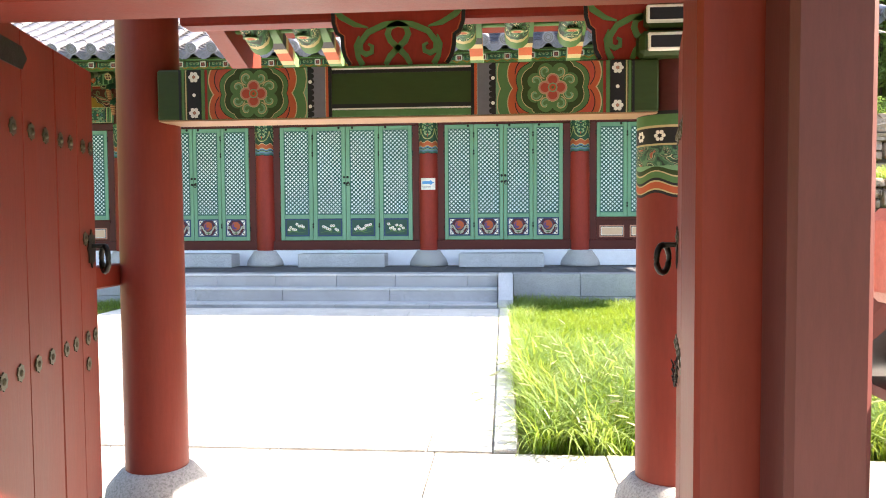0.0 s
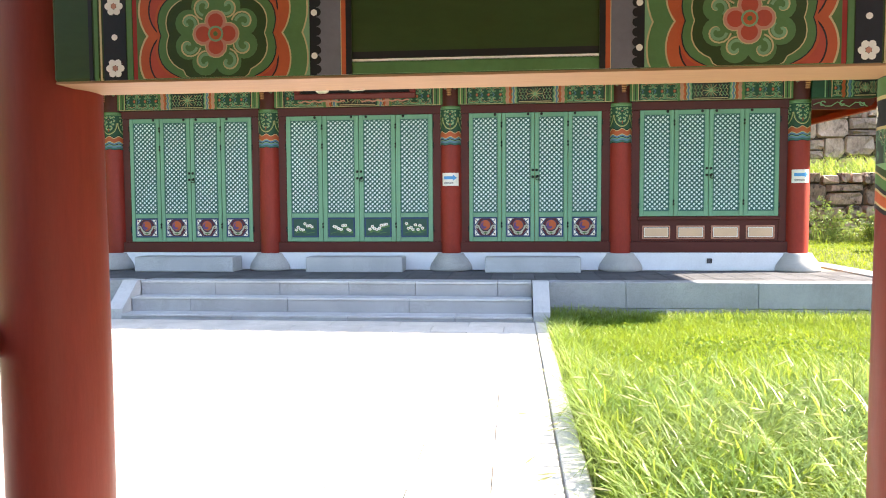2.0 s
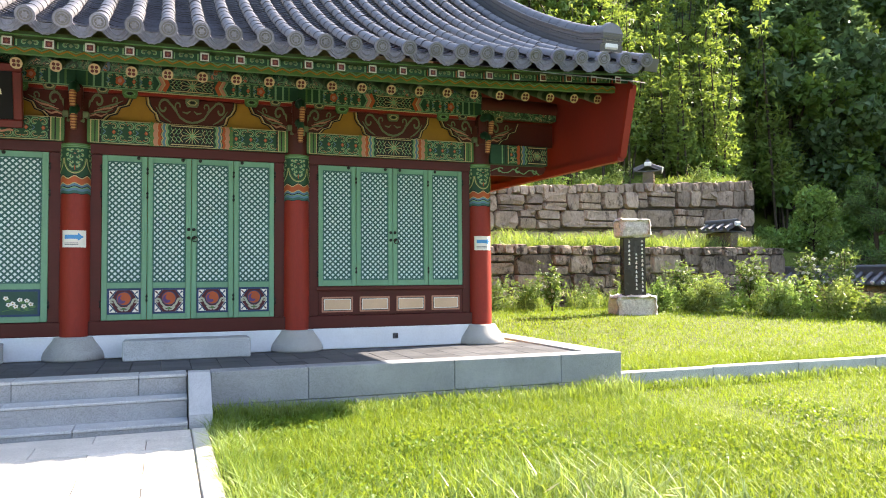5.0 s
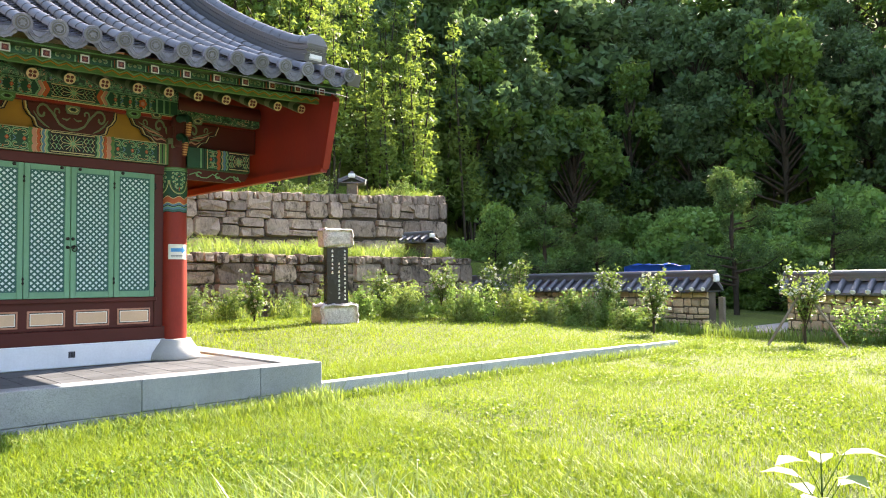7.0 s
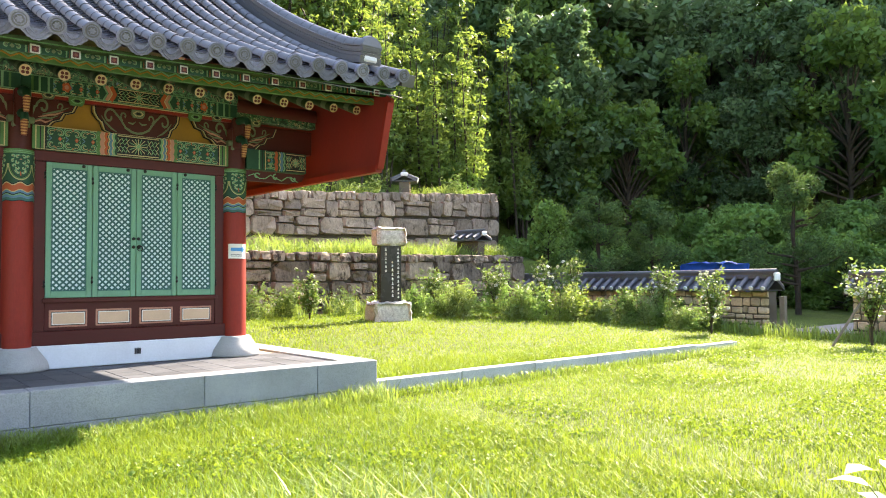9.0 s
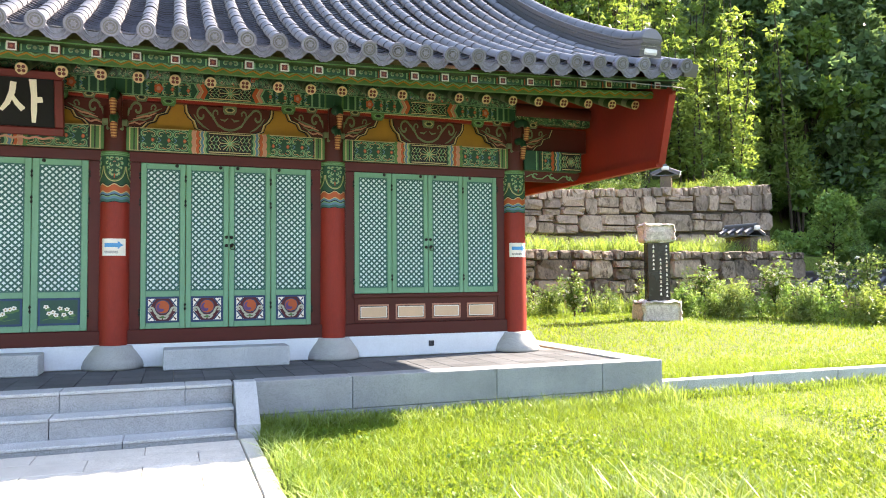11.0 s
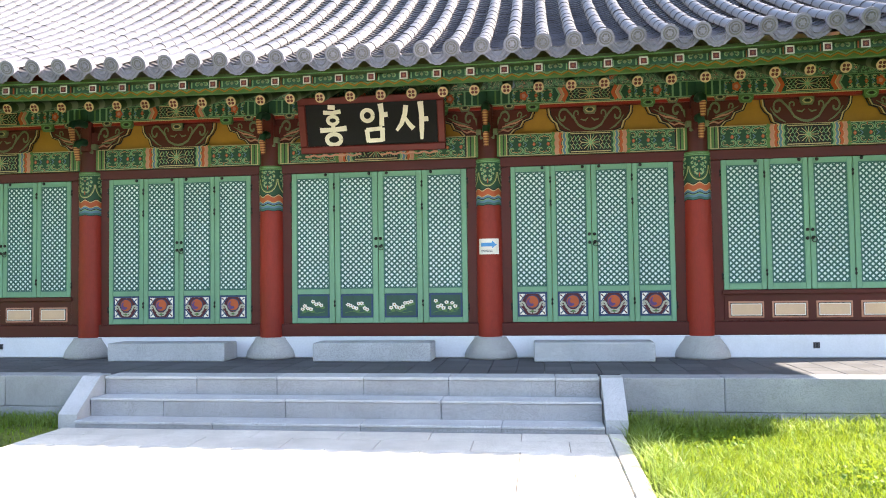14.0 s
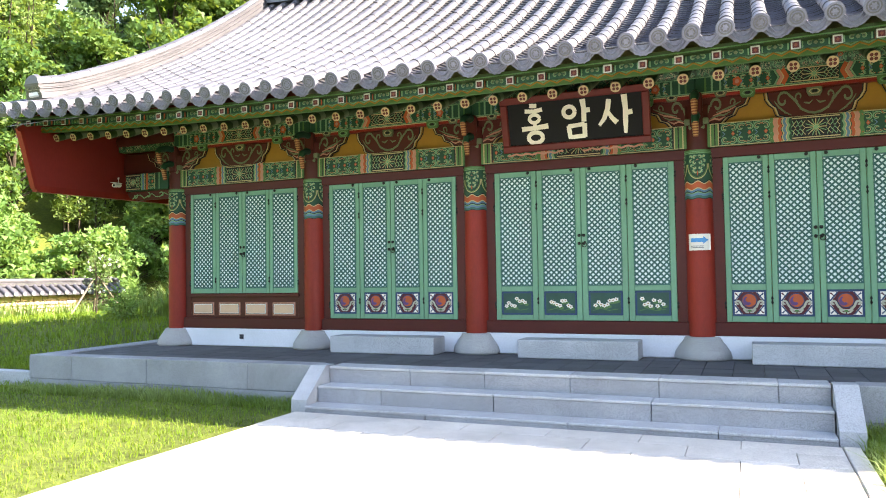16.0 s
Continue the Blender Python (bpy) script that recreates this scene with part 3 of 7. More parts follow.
def panel_mesh(w, h, flowers, seed):
    """The painted foot panel of a door leaf, origin at its lower left, facing south."""
    s = Shape()
    s.box(0, w, 0, 0.02, 0, h, 0, 0.004)
    b = 0.026
    e = -0.0015
    if flowers:
        s.box(b, w - b, e, 0.0, b, h - b, 1)
        r = random.Random(seed)
        for k in range(8):
            cx, cz = (0.16 + 0.68 * ((k * 0.38 + 0.1 * seed) % 1)) * w, r.uniform(0.34, 0.72) * h
            s.prism(disc(cx + 0.02, -0.0020, cz - 0.03, 0.034, 10, 0.6), (0, 0.001, 0), 5)
            s.prism(disc(cx, -0.0035 - 0.0003 * k, cz, 0.027, 20, 0.85, 5, 0.4, r.random()), (0, 0.001, 0), 2)
            s.prism(disc(cx, -0.0062, cz, 0.009, 8), (0, 0.001, 0), 6)
        curl(s, [(w * 0.12, h * 0.2), (w * 0.35, h * 0.28), (w * 0.6, h * 0.2), (w * 0.85, h * 0.26)], 0.008, -0.0025, 0.001, 5)
    else:
        s.box(b, w - b, e, 0.0, b, h - b, 2)
        cx, cz, q = w / 2, h / 2, h * 0.5 - b
        # wine lozenge with dark corner strokes, a two-coloured swirl and a pale scroll collar beneath
        hw = w / 2 - b
        s.prism([(cx - hw, -0.0025, cz), (cx - hw * 0.45, -0.0025, cz + q), (cx + hw * 0.45, -0.0025, cz + q), (cx + hw, -0.0025, cz), (cx + hw * 0.45, -0.0025, cz - q), (cx - hw * 0.45, -0.0025, cz - q)], (0, 0.001, 0), 3)
        for sx in (-1, 1):
            for sz in (-1, 1):
                curl(s, [(cx + sx * hw * 0.98, cz + sz * q * 0.2), (cx + sx * hw * 0.5, cz + sz * q * 0.98)], 0.016, -0.0032, 0.001, 0)
                curl(s, [(cx + sx * hw * 0.95, cz + sz * q * 0.9), (cx + sx * hw * 0.72, cz + sz * q * 0.62)], [0.02, 0.008], -0.0032, 0.001, 0 if sx * sz > 0 else 3)
        r = q * 0.58
        uz = cz + q * 0.24
        s.prism(disc(cx, -0.0042, uz, r * 1.12, 26), (0, 0.001, 0), 0)
        s.prism(disc(cx, -0.0052, uz, r, 26), (0, 0.001, 0), 4)
        curl(s, [(cx + a, uz + c) for a, c in spiral(-r * 0.12, -r * 0.12, r * 0.72, r * 0.3, 1.9, 5.6, 12)], [0.012 + 0.006 * i if i < 6 else 0.048 - 0.004 * (i - 6) for i in range(13)], -0.0062, 0.001, 7)
        for sx in (-1, 1):
            curl(s, [(cx + sx * a, cz + c) for a, c in [(0.0, -q * 0.62), (q * 0.3, -q * 0.58), (q * 0.62, -q * 0.28), (q * 0.78, q * 0.08)] + spiral(q * 0.98, q * 0.02, q * 0.2, q * 0.07, 2.6, -2.4, 8)], 0.026, -0.0072, 0.001, 8)
            curl(s, [(cx + sx * a, cz + c) for a, c in [(q * 0.05, -q * 0.85), (q * 0.3, -q * 0.8), (q * 0.52, -q * 0.55)]], 0.02, -0.0074, 0.001, 8)
        s.prism(disc(cx, -0.0082, cz - q * 0.68, q * 0.17, 12, 0.6), (0, 0.001, 0), 5)
    mats = [NAVY, FLOWERBED if flowers else WHITE, WHITE, surface("wine_paint", (0.075, 0.014, 0.022), 0.55, 0.1, 6, 60, 0.05, 0.05), ORANGE, LEAFG, OCHRE, PURPLE, PALEFRAME]
    return s.mesh("painted_panel", mats)


FLOWERBED = surface("teal_green_paint", (0.022, 0.075, 0.058), 0.55, 0.15, 6, 60, 0.08, 0.05)


def ring_mesh():
    s = Shape()
    s.tube([(0.032 * math.cos(a), -0.03 - 0.006 * math.sin(a), -0.02 + 0.032 * math.sin(a)) for a in [2 * math.pi * i / 16 for i in range(17)]], 0.006, 6, 0, False)
    s.tube([(0, 0.0, 0.012), (0, -0.034, 0.012)], [0.02, 0.012], 8)
    return s.mesh("ring_handle", IRON)


def stud_mesh():
    s = Shape()
    s.tube([(0, 0, 0), (0, -0.008, 0), (0, -0.016, 0)], [0.023, 0.021, 0.009], 10)
    return s.mesh("stud", IRON)


def hinge_mesh():
    s = Shape()
    s.tube([(0, -0.004, -0.05), (0, -0.01, -0.025), (0, -0.01, 0.025), (0, -0.004, 0.05)], [0.004, 0.016, 0.016, 0.004], 8)
    return s.mesh("hinge", IRON)


RING, STUD, HINGE = ring_mesh(), stud_mesh(), hinge_mesh()


def doors(x0, x1, z0, z1, panels, flowers):
    n = 4
    w = (x1 - x0 - 0.012) / n
    sw, rail, ph = w * 0.125, 0.074, 0.33
    lz0 = z0 + (rail * 2 + ph if panels else rail + 0.01)
    lw, lh = w - 2 * sw - 0.004, z1 - rail - lz0
    lat = lattice_mesh(lw, lh)
    H = z1 - z0
    stile = Shape().box(0.001, sw, 0, 0.045, 0, H, 0, 0.006).mesh("stile", GREEN)
    rails = [(0, rail if panels else rail + 0.01), (H - rail, H)] + ([(rail + ph, rail * 2 + ph)] if panels else [])
    rails = [Shape().box(sw, w - sw, 0.002, 0.043, c, d, 0, 0.005).mesh("rail", GREEN) for c, d in rails]
    paper = Shape().box(0, lw, 0.0095, 0.018, 0, lh).mesh("paper", PAPER)
    for k in range(n):
        gap = 0.004 * (k >= 1) + 0.004 * (k >= 2) + 0.004 * (k >= 3)
        at = Matrix.Translation((x0 + k * w + gap, DOORS, z0))
        d = link("door", None, HALL, at, "green painted lattice door leaf, closed" if panels else "short green lattice window leaf, closed")
        for u in (0, w - sw - 0.001):
            link("stile", stile, d, at @ Matrix.Translation((u, 0, 0)))
        for q in rails:
            link("rail", q, d, at)
        link("lattice", lat, d, at @ Matrix.Translation((sw + 0.002, 0.004, lz0 - z0)), "dark teal diagonal lattice")
        link("paper", paper, d, at @ Matrix.Translation((sw + 0.002, 0.004, lz0 - z0)), "white window paper")
        if panels:
            link("painted_panel", panel_mesh(lw, ph, flowers, 11 + k), d, at @ Matrix.Translation((sw + 0.002, 0.006, rail)),
                 "foot panel painted with white flowers" if flowers else "foot panel painted with an orange and purple swirl")
        hx = {0: w, 1: None, 2: w, 3: None}[k]
        if hx:
            for fz in ((0.91, 0.76, 0.13) if panels else (0.88, 0.13)):
                link("hinge", HINGE, d, at @ Matrix.Translation((hx, 0, (z1 - z0) * fz)))
        ex = {0: -0.012, 3: w + 0.012}.get(k)
        if ex is not None:
            for fz in ((0.92, 0.76, 0.1) if panels else (0.9, 0.1)):
                link("hinge", HINGE, d, at @ Matrix.Translation((ex, 0.012, (z1 - z0) * fz)))
        link("stud", STUD, d, at @ Matrix.Translation((w * (0.8 if k in (0, 1) else 0.2), 0, z1 - z0 - 0.025)))
        if k in (1, 2):
            hz = 2.02 - z0
            sx = w - 0.03 if k == 1 else 0.03
            link("stud", STUD, d, at @ Matrix.Translation((sx, 0, hz + 0.11)))
            link("stud", STUD, d, at @ Matrix.Translation((sx, 0, hz)))
            if k == 2:
                link("ring_handle", RING, d, at @ Matrix.Translation((sx + 0.012, 0, hz)))


def foliage(s, x0, x1, z0, z1, y, seed, line=7, fine=6, warm=3, rose=9):
    """Painted leaf scrolls between x0 and x1: paired spirals, small leaves and red hearts."""
    r = random.Random(seed)
    n = max(2, int(abs(x1 - x0) / 0.088))
    h, cz, step = (z1 - z0) / 2, (z0 + z1) / 2, (x1 - x0) / n
    for q in range(n):
        u = x0 + step * (q + 0.5)
        for sz in (-1, 1):
            a0 = (0.6 if q % 2 else 2.4) * sz
            turn = 5.4 * sz * (1 if q % 2 else -1)
            rad = h * 0.46
            curl(s, spiral(u, cz + sz * h * 0.5, rad, rad * 0.2, a0, a0 + turn, 12), 0.012, y - 0.001, 0.002, line)
            curl(s, spiral(u, cz + sz * h * 0.5, rad * 0.62, rad * 0.1, a0, a0 + turn * 0.8, 9), 0.006, y - 0.002, 0.002, fine)
            for j in range(3):
                a = a0 + turn * 0.3 * j + r.uniform(-0.3, 0.3)
                e = (u + rad * 1.25 * math.cos(a), min(z1 - 0.005, max(z0 + 0.005, cz + sz * h * 0.5 + rad * 1.25 * math.sin(a))))
                curl(s, [(u + rad * math.cos(a), cz + sz * h * 0.5 + rad * 0.9 * math.sin(a)), e], [0.014, 0.003], y - 0.0015, 0.002, line if j else warm)
        if q % 2 == 0:
            s.prism(disc(u, y - 0.0035, cz, 0.019, 10, 1.2, 4, 0.5), (0, 0.002, 0), warm)
            s.prism(disc(u, y - 0.005, cz, 0.009, 8), (0, 0.002, 0), rose)
        else:
            curl(s, [(u - 0.03, cz - 0.03), (u, cz), (u - 0.03, cz + 0.03)], 0.012, y - 0.003, 0.002, 5)


def cartouche(s, cx, cz, hw, hh, y, dark=1, line=7, pale=6):
    """A black framed field with a radiating star and a mesh of pale lines."""
    s.box(cx - hw, cx + hw, y, y + 0.012, cz - hh, cz + hh, dark)
    for z in (-hh * 0.9, hh * 0.9 - 0.01):
        s.box(cx - hw * 0.98, cx + hw * 0.98, y - 0.002, y, cz + z, cz + z + 0.012, pale)
    ih = hh * 0.72
    for q in range(16):
        a = q * 0.3927
        l = min(hw * 0.45, ih / max(0.05, abs(math.sin(a))))
        curl(s, [(cx + 0.018 * math.cos(a), cz + 0.018 * math.sin(a)), (cx + l * math.cos(a), cz + l * math.sin(a))], 0.009, y - 0.003, 0.002, line if q % 2 else pale)
    s.prism(disc(cx, y - 0.005, cz, 0.022, 10), (0, 0.002, 0), line)
    for sx in (-1, 1):
        for q in range(3):
            u = cx + sx * hw * (0.52 + 0.19 * q)
            for sz in (-1, 1):
                curl(s, [(u - 0.03, cz + sz * ih * 0.15), (u, cz + sz * ih * 0.5), (u - 0.02, cz + sz * ih * 0.95)], 0.009, y - 0.003, 0.002, line)
                curl(s, [(u + 0.02, cz + sz * ih * 0.05), (u - 0.01, cz + sz * ih * 0.4), (u + 0.025, cz + sz * ih * 0.85)], 0.007, y - 0.004, 0.002, line if q % 2 else pale)


def bearing(s, cx, z0, z1, hw, y, body, pale, dark):
    """A small bearing block, narrower at its foot, with a painted hexagon."""
    s.prism([(cx - hw, y, z1), (cx - hw, y, z0 + (z1 - z0) * 0.45), (cx - hw * 0.72, y, z0), (cx + hw * 0.72, y, z0), (cx + hw, y, z0 + (z1 - z0) * 0.45), (cx + hw, y, z1)], (0, 0.06, 0), body)
    zc, zh = (z0 + z1) / 2, (z1 - z0) * 0.36
    for k, (f, mi) in enumerate(((1.0, pale), (0.8, body), (0.55, dark))):
        s.prism([(cx + hw * 0.78 * f * math.cos(a), y - 0.002 - 0.0015 * k, zc + zh * f * math.sin(a)) for a in [q * 1.0472 for q in range(6)]], (0, 0.002, 0), mi)


BAYS = [(-6.765, -4.595, False), (-3.995, -1.84, True), (-1.24, 1.24, True), (1.84, 3.985, True), (4.59, 6.755, False)]
for k, (x0, x1, full) in enumerate(BAYS):
    z0 = 0.962 if full else 1.366
    ca, cb = COLS[k], COLS[k + 1]
    # dark red frame round each opening
    s = Shape().box(ca + 0.15, cb - 0.15, DOORS - 0.012, DOORS + 0.11, 3.068, 3.2, 0, 0.006)
    s.part("lintel", MAROON, HALL, "dark maroon wooden lintel")
    for a, b in ((ca + 0.15, x0 - 0.001), (x1 + 0.001, cb - 0.15)):
        Shape().box(a, b, DOORS + 0.008, DOORS + 0.1, 0.95, 3.067, 0, 0.006).part("door_post", MAROON, HALL)
    Shape().box(ca + 0.14, cb - 0.14, DOORS - 0.03, DOORS + 0.12, 0.782, 0.958, 0, 0.008).part("door_sill", MAROON, HALL, "dark maroon wooden sill")
    if not full:
        Shape().box(x0, x1, DOORS + 0.014, DOORS + 0.1, 0.96, z0 - 0.002, 0, 0.004).part("dado", MAROON, HALL)
        Shape().box(x0 - 0.03, x1 + 0.03, DOORS - 0.02, DOORS + 0.012, z0 - 0.06, z0 - 0.003, 0, 0.006).part("window_sill", MAROON, HALL)
        w = (x1 - x0) / 4
        for j in range(4):
            px0, px1 = x0 + j * w + 0.05, x0 + (j + 1) * w - 0.05
            s = Shape().box(px0, px1, DOORS + 0.002, DOORS + 0.02, 1.0, 1.215, 0, 0.006)
            s.box(px0 + 0.022, px1 - 0.022, DOORS - 0.001, DOORS + 0.006, 1.022, 1.193, 1, 0.003)
            s.box(px0 + 0.03, px1 - 0.03, DOORS - 0.003, DOORS + 0.006, 1.03, 1.185, 2, 0.003)
            s.box(px0 + 0.04, px1 - 0.04, DOORS - 0.005, DOORS + 0.006, 1.04, 1.175, 3, 0.003)
            s.part("dado_panel", [PINK, BLACK, WHITE, TAN], HALL, "tan dado panel with white and black lines")
        v = Shape().box(x0 + 1.06, x0 + 1.14, DOORS - 0.055, DOORS - 0.035, 0.61, 0.69, 0, 0.004)
        for q in range(4):
            v.box(x0 + 1.068 + q * 0.018, x0 + 1.078 + q * 0.018, DOORS - 0.06, DOORS - 0.054, 0.62, 0.68, 1)
        v.part("vent_grille", [GREY, BLACK], HALL, "small grey metal vent in the plinth")
    Shape().box(ca + 0.1, cb - 0.1, DOORS - 0.045, DOORS + 0.15, TOP, 0.781, 0, 0.01).part("plinth", PLASTER, HALL, "white plastered plinth between column bases")
    doors(x0, x1, z0, 3.064, full, k == 2)
    # painted tie beam above the lintel
    s = Shape().box(ca + 0.12, cb - 0.12, DOORS - 0.06, DOORS + 0.1, 3.2, 3.5, 0, 0.01)
    L, mid = cb - ca, (ca + cb) / 2
    yf, hl = DOORS - 0.066, (cb - ca) / 2 - 0.13
    for sx in (-1, 1):
        for a, b, mi in ((0.9, 1.0, 2), (0.925, 0.935, 4), (0.89, 0.9, 6), (0.965, 0.975, 6), (0.875, 0.89, 4)):
            u0, u1 = sorted((mid + sx * a * hl, mid + sx * b * hl))
            s.box(u0, u1, yf - (0.002 if mi in (4, 6) else 0), yf + 0.006, 3.204, 3.496, mi)
        foliage(s, mid + sx * 0.41 * hl, mid + sx * 0.87 * hl, 3.212, 3.488, yf - 0.002, 5 + k)
        for f, wd_, mi, o in ((0.375, 0.075, 2, 0.0), (0.345, 0.06, 9, 0.001), (0.325, 0.012, 6, 0.002), (0.312, 0.035, 3, 0.003), (0.285, 0.012, 6, 0.004), (0.268, 0.045, 5, 0.003), (0.25, 0.01, 6, 0.005), (0.238, 0.03, 7, 0.004)):
            curl(s, [(mid + sx * (f * hl + 0.018 * abs(math.sin(q * 0.5236))), 3.207 + q * 0.0159) for q in range(19)], wd_, yf - 0.003 - o, 0.003, mi)
    cartouche(s, mid, 3.35, 0.215 * hl, 0.14, yf - 0.008)
    for z in (3.202, 3.488):
        s.box(ca + 0.16, cb - 0.16, yf - 0.002, yf + 0.004, z, z + 0.01, 6)
    s.part("tie_beam", [DEEPG, BLACK, LEAFG, ORANGE, BLACK, BLUE, CREAM, MINT, ORN2, PINK], HALL, "tie beam painted with green scrollwork")
    # ochre wall with a carved board between the brackets
    Shape().box(ca + 0.1, cb - 0.1, DOORS + 0.03, DOORS + 0.09, 3.5, 4.05).part("bracket_wall", OCHRE, HALL, "ochre plaster between brackets")
    s = Shape()
    wing = [(-0.53, 3.745), (-0.52, 3.68), (-0.48, 3.63), (-0.43, 3.6), (-0.4, 3.53), (-0.3, 3.503), (0.3, 3.503), (0.4, 3.53), (0.43, 3.6), (0.48, 3.63), (0.52, 3.68), (0.53, 3.745)]
    s.prism([(mid + x, DOORS - 0.02, z) for x, z in wing], (0, 0.05, 0), 0)
    for sx in (-1, 1):
        curl(s, [(mid + sx * x, z) for x, z in [(0.0, 3.525), (0.07, 3.535), (0.15, 3.57), (0.2, 3.63), (0.25, 3.68)] + spiral(0.35, 3.66, 0.085, 0.018, 2.7, -3.3, 12)], 0.022, DOORS - 0.026, 0.006, 1)
        curl(s, [(mid + sx * x, z) for x, z in spiral(0.17, 3.68, 0.05, 0.012, -1.2, 3.9, 10)], 0.017, DOORS - 0.027, 0.006, 1)
        curl(s, [(mid + sx * x, z) for x, z in [(0.02, 3.64), (0.06, 3.615), (0.12, 3.625)]], [0.006, 0.018, 0.01], DOORS - 0.026, 0.006, 1)
        curl(s, [(mid + sx * x, z) for x, z in [(0.26, 3.52), (0.33, 3.55), (0.4, 3.6), (0.45, 3.66)]], [0.006, 0.018, 0.018, 0.006], DOORS - 0.026, 0.006, 1)
        curl(s, [(mid + sx * (x - 0.004), z) for x, z in wing[6:]], 0.014, DOORS - 0.027, 0.006, 3)
        curl(s, [(mid + sx * (x + 0.014), z) for x, z in wing[6:]], 0.016, DOORS - 0.025, 0.006, 2)
        curl(s, [(mid + sx * (x + 0.04), z) for x, z in wing[6:]], 0.012, DOORS - 0.0, 0.006, 3)
    bearing(s, mid, 3.675, 3.75, 0.085, DOORS - 0.065, 1, 2, 3)
    s.v = [(x, y, 3.5 + (z - 3.5) * 1.38) for x, y, z in s.v]
    s.part("carved_board", [MAROON, SAGE, CREAM, BLACK], HALL, "maroon board carved with green cloud scrolls")
    # beams under the rafters
    s = Shape().box(ca, cb, DOORS - 0.06, DOORS + 0.05, 3.847, 3.887, 0, 0.005)
    s.box(ca, cb, DOORS - 0.064, DOORS, 3.887, 3.899, 2)
    s.part("bracket_rail", [RED, RED, CREAM], HALL)
    s = Shape().box(ca, cb, DOORS - 0.075, DOORS + 0.12, 3.803, 4.0, 0, 0.01)
    for z in (3.808, 3.985):
        s.box(ca, cb, DOORS - 0.079, DOORS, z, z + 0.01, 7)
    cartouche(s, mid, 3.9, 0.27, 0.085, DOORS - 0.082)
    for sx in (-1, 1):
        for f, mi, wd_ in ((0.3, 3, 0.045), (0.335, 6, 0.012), (0.36, 9, 0.035), (0.395, 7, 0.018)):
            curl(s, [(mid + sx * (f + 0.05 * abs(q - 4) / 4), 3.815 + q * 0.0213) for q in range(9)], wd_, DOORS - 0.084 - wd_ * 0.03, 0.005, mi)
        foliage(s, mid + sx * 0.47, mid + sx * (L / 2 - 0.33), 3.818, 3.98, DOORS - 0.084, 40 + k)
        s.prism(disc(mid + sx * (L / 2 - 0.5), DOORS - 0.092, 3.9, 0.05, 16, 1, 5, 0.4), (0, 0.004, 0), 3)
        s.prism(disc(mid + sx * (L / 2 - 0.5), DOORS - 0.095, 3.9, 0.025, 12), (0, 0.004, 0), 9)
        for a in (0.12, 0.2, 0.3):
            u0 = mid + sx * (L / 2 - a)
            s.box(u0 - 0.012, u0 + 0.012, DOORS - 0.083, DOORS, 3.815, 3.985, 7 if a > 0.15 else 2)
        bearing(s, mid + sx * (L / 2 - 0.62), 3.71, 3.8, 0.09, DOORS - 0.1, 2, 7, 4)
    s.v = [(x, y, 3.9 + (z - 3.803) * 1.1) for x, y, z in s.v]
    s.part("purlin_beam", [DEEPG, BLACK, LEAFG, ORANGE, BLACK, BLUE, CREAM, MINT, ORN2, PINK], HALL, "purlin beam painted with green scrollwork")
    Shape().tube([(ca, DOORS, 4.2), (cb, DOORS, 4.2)], 0.1, 14).part("purlin", ORN, HALL)


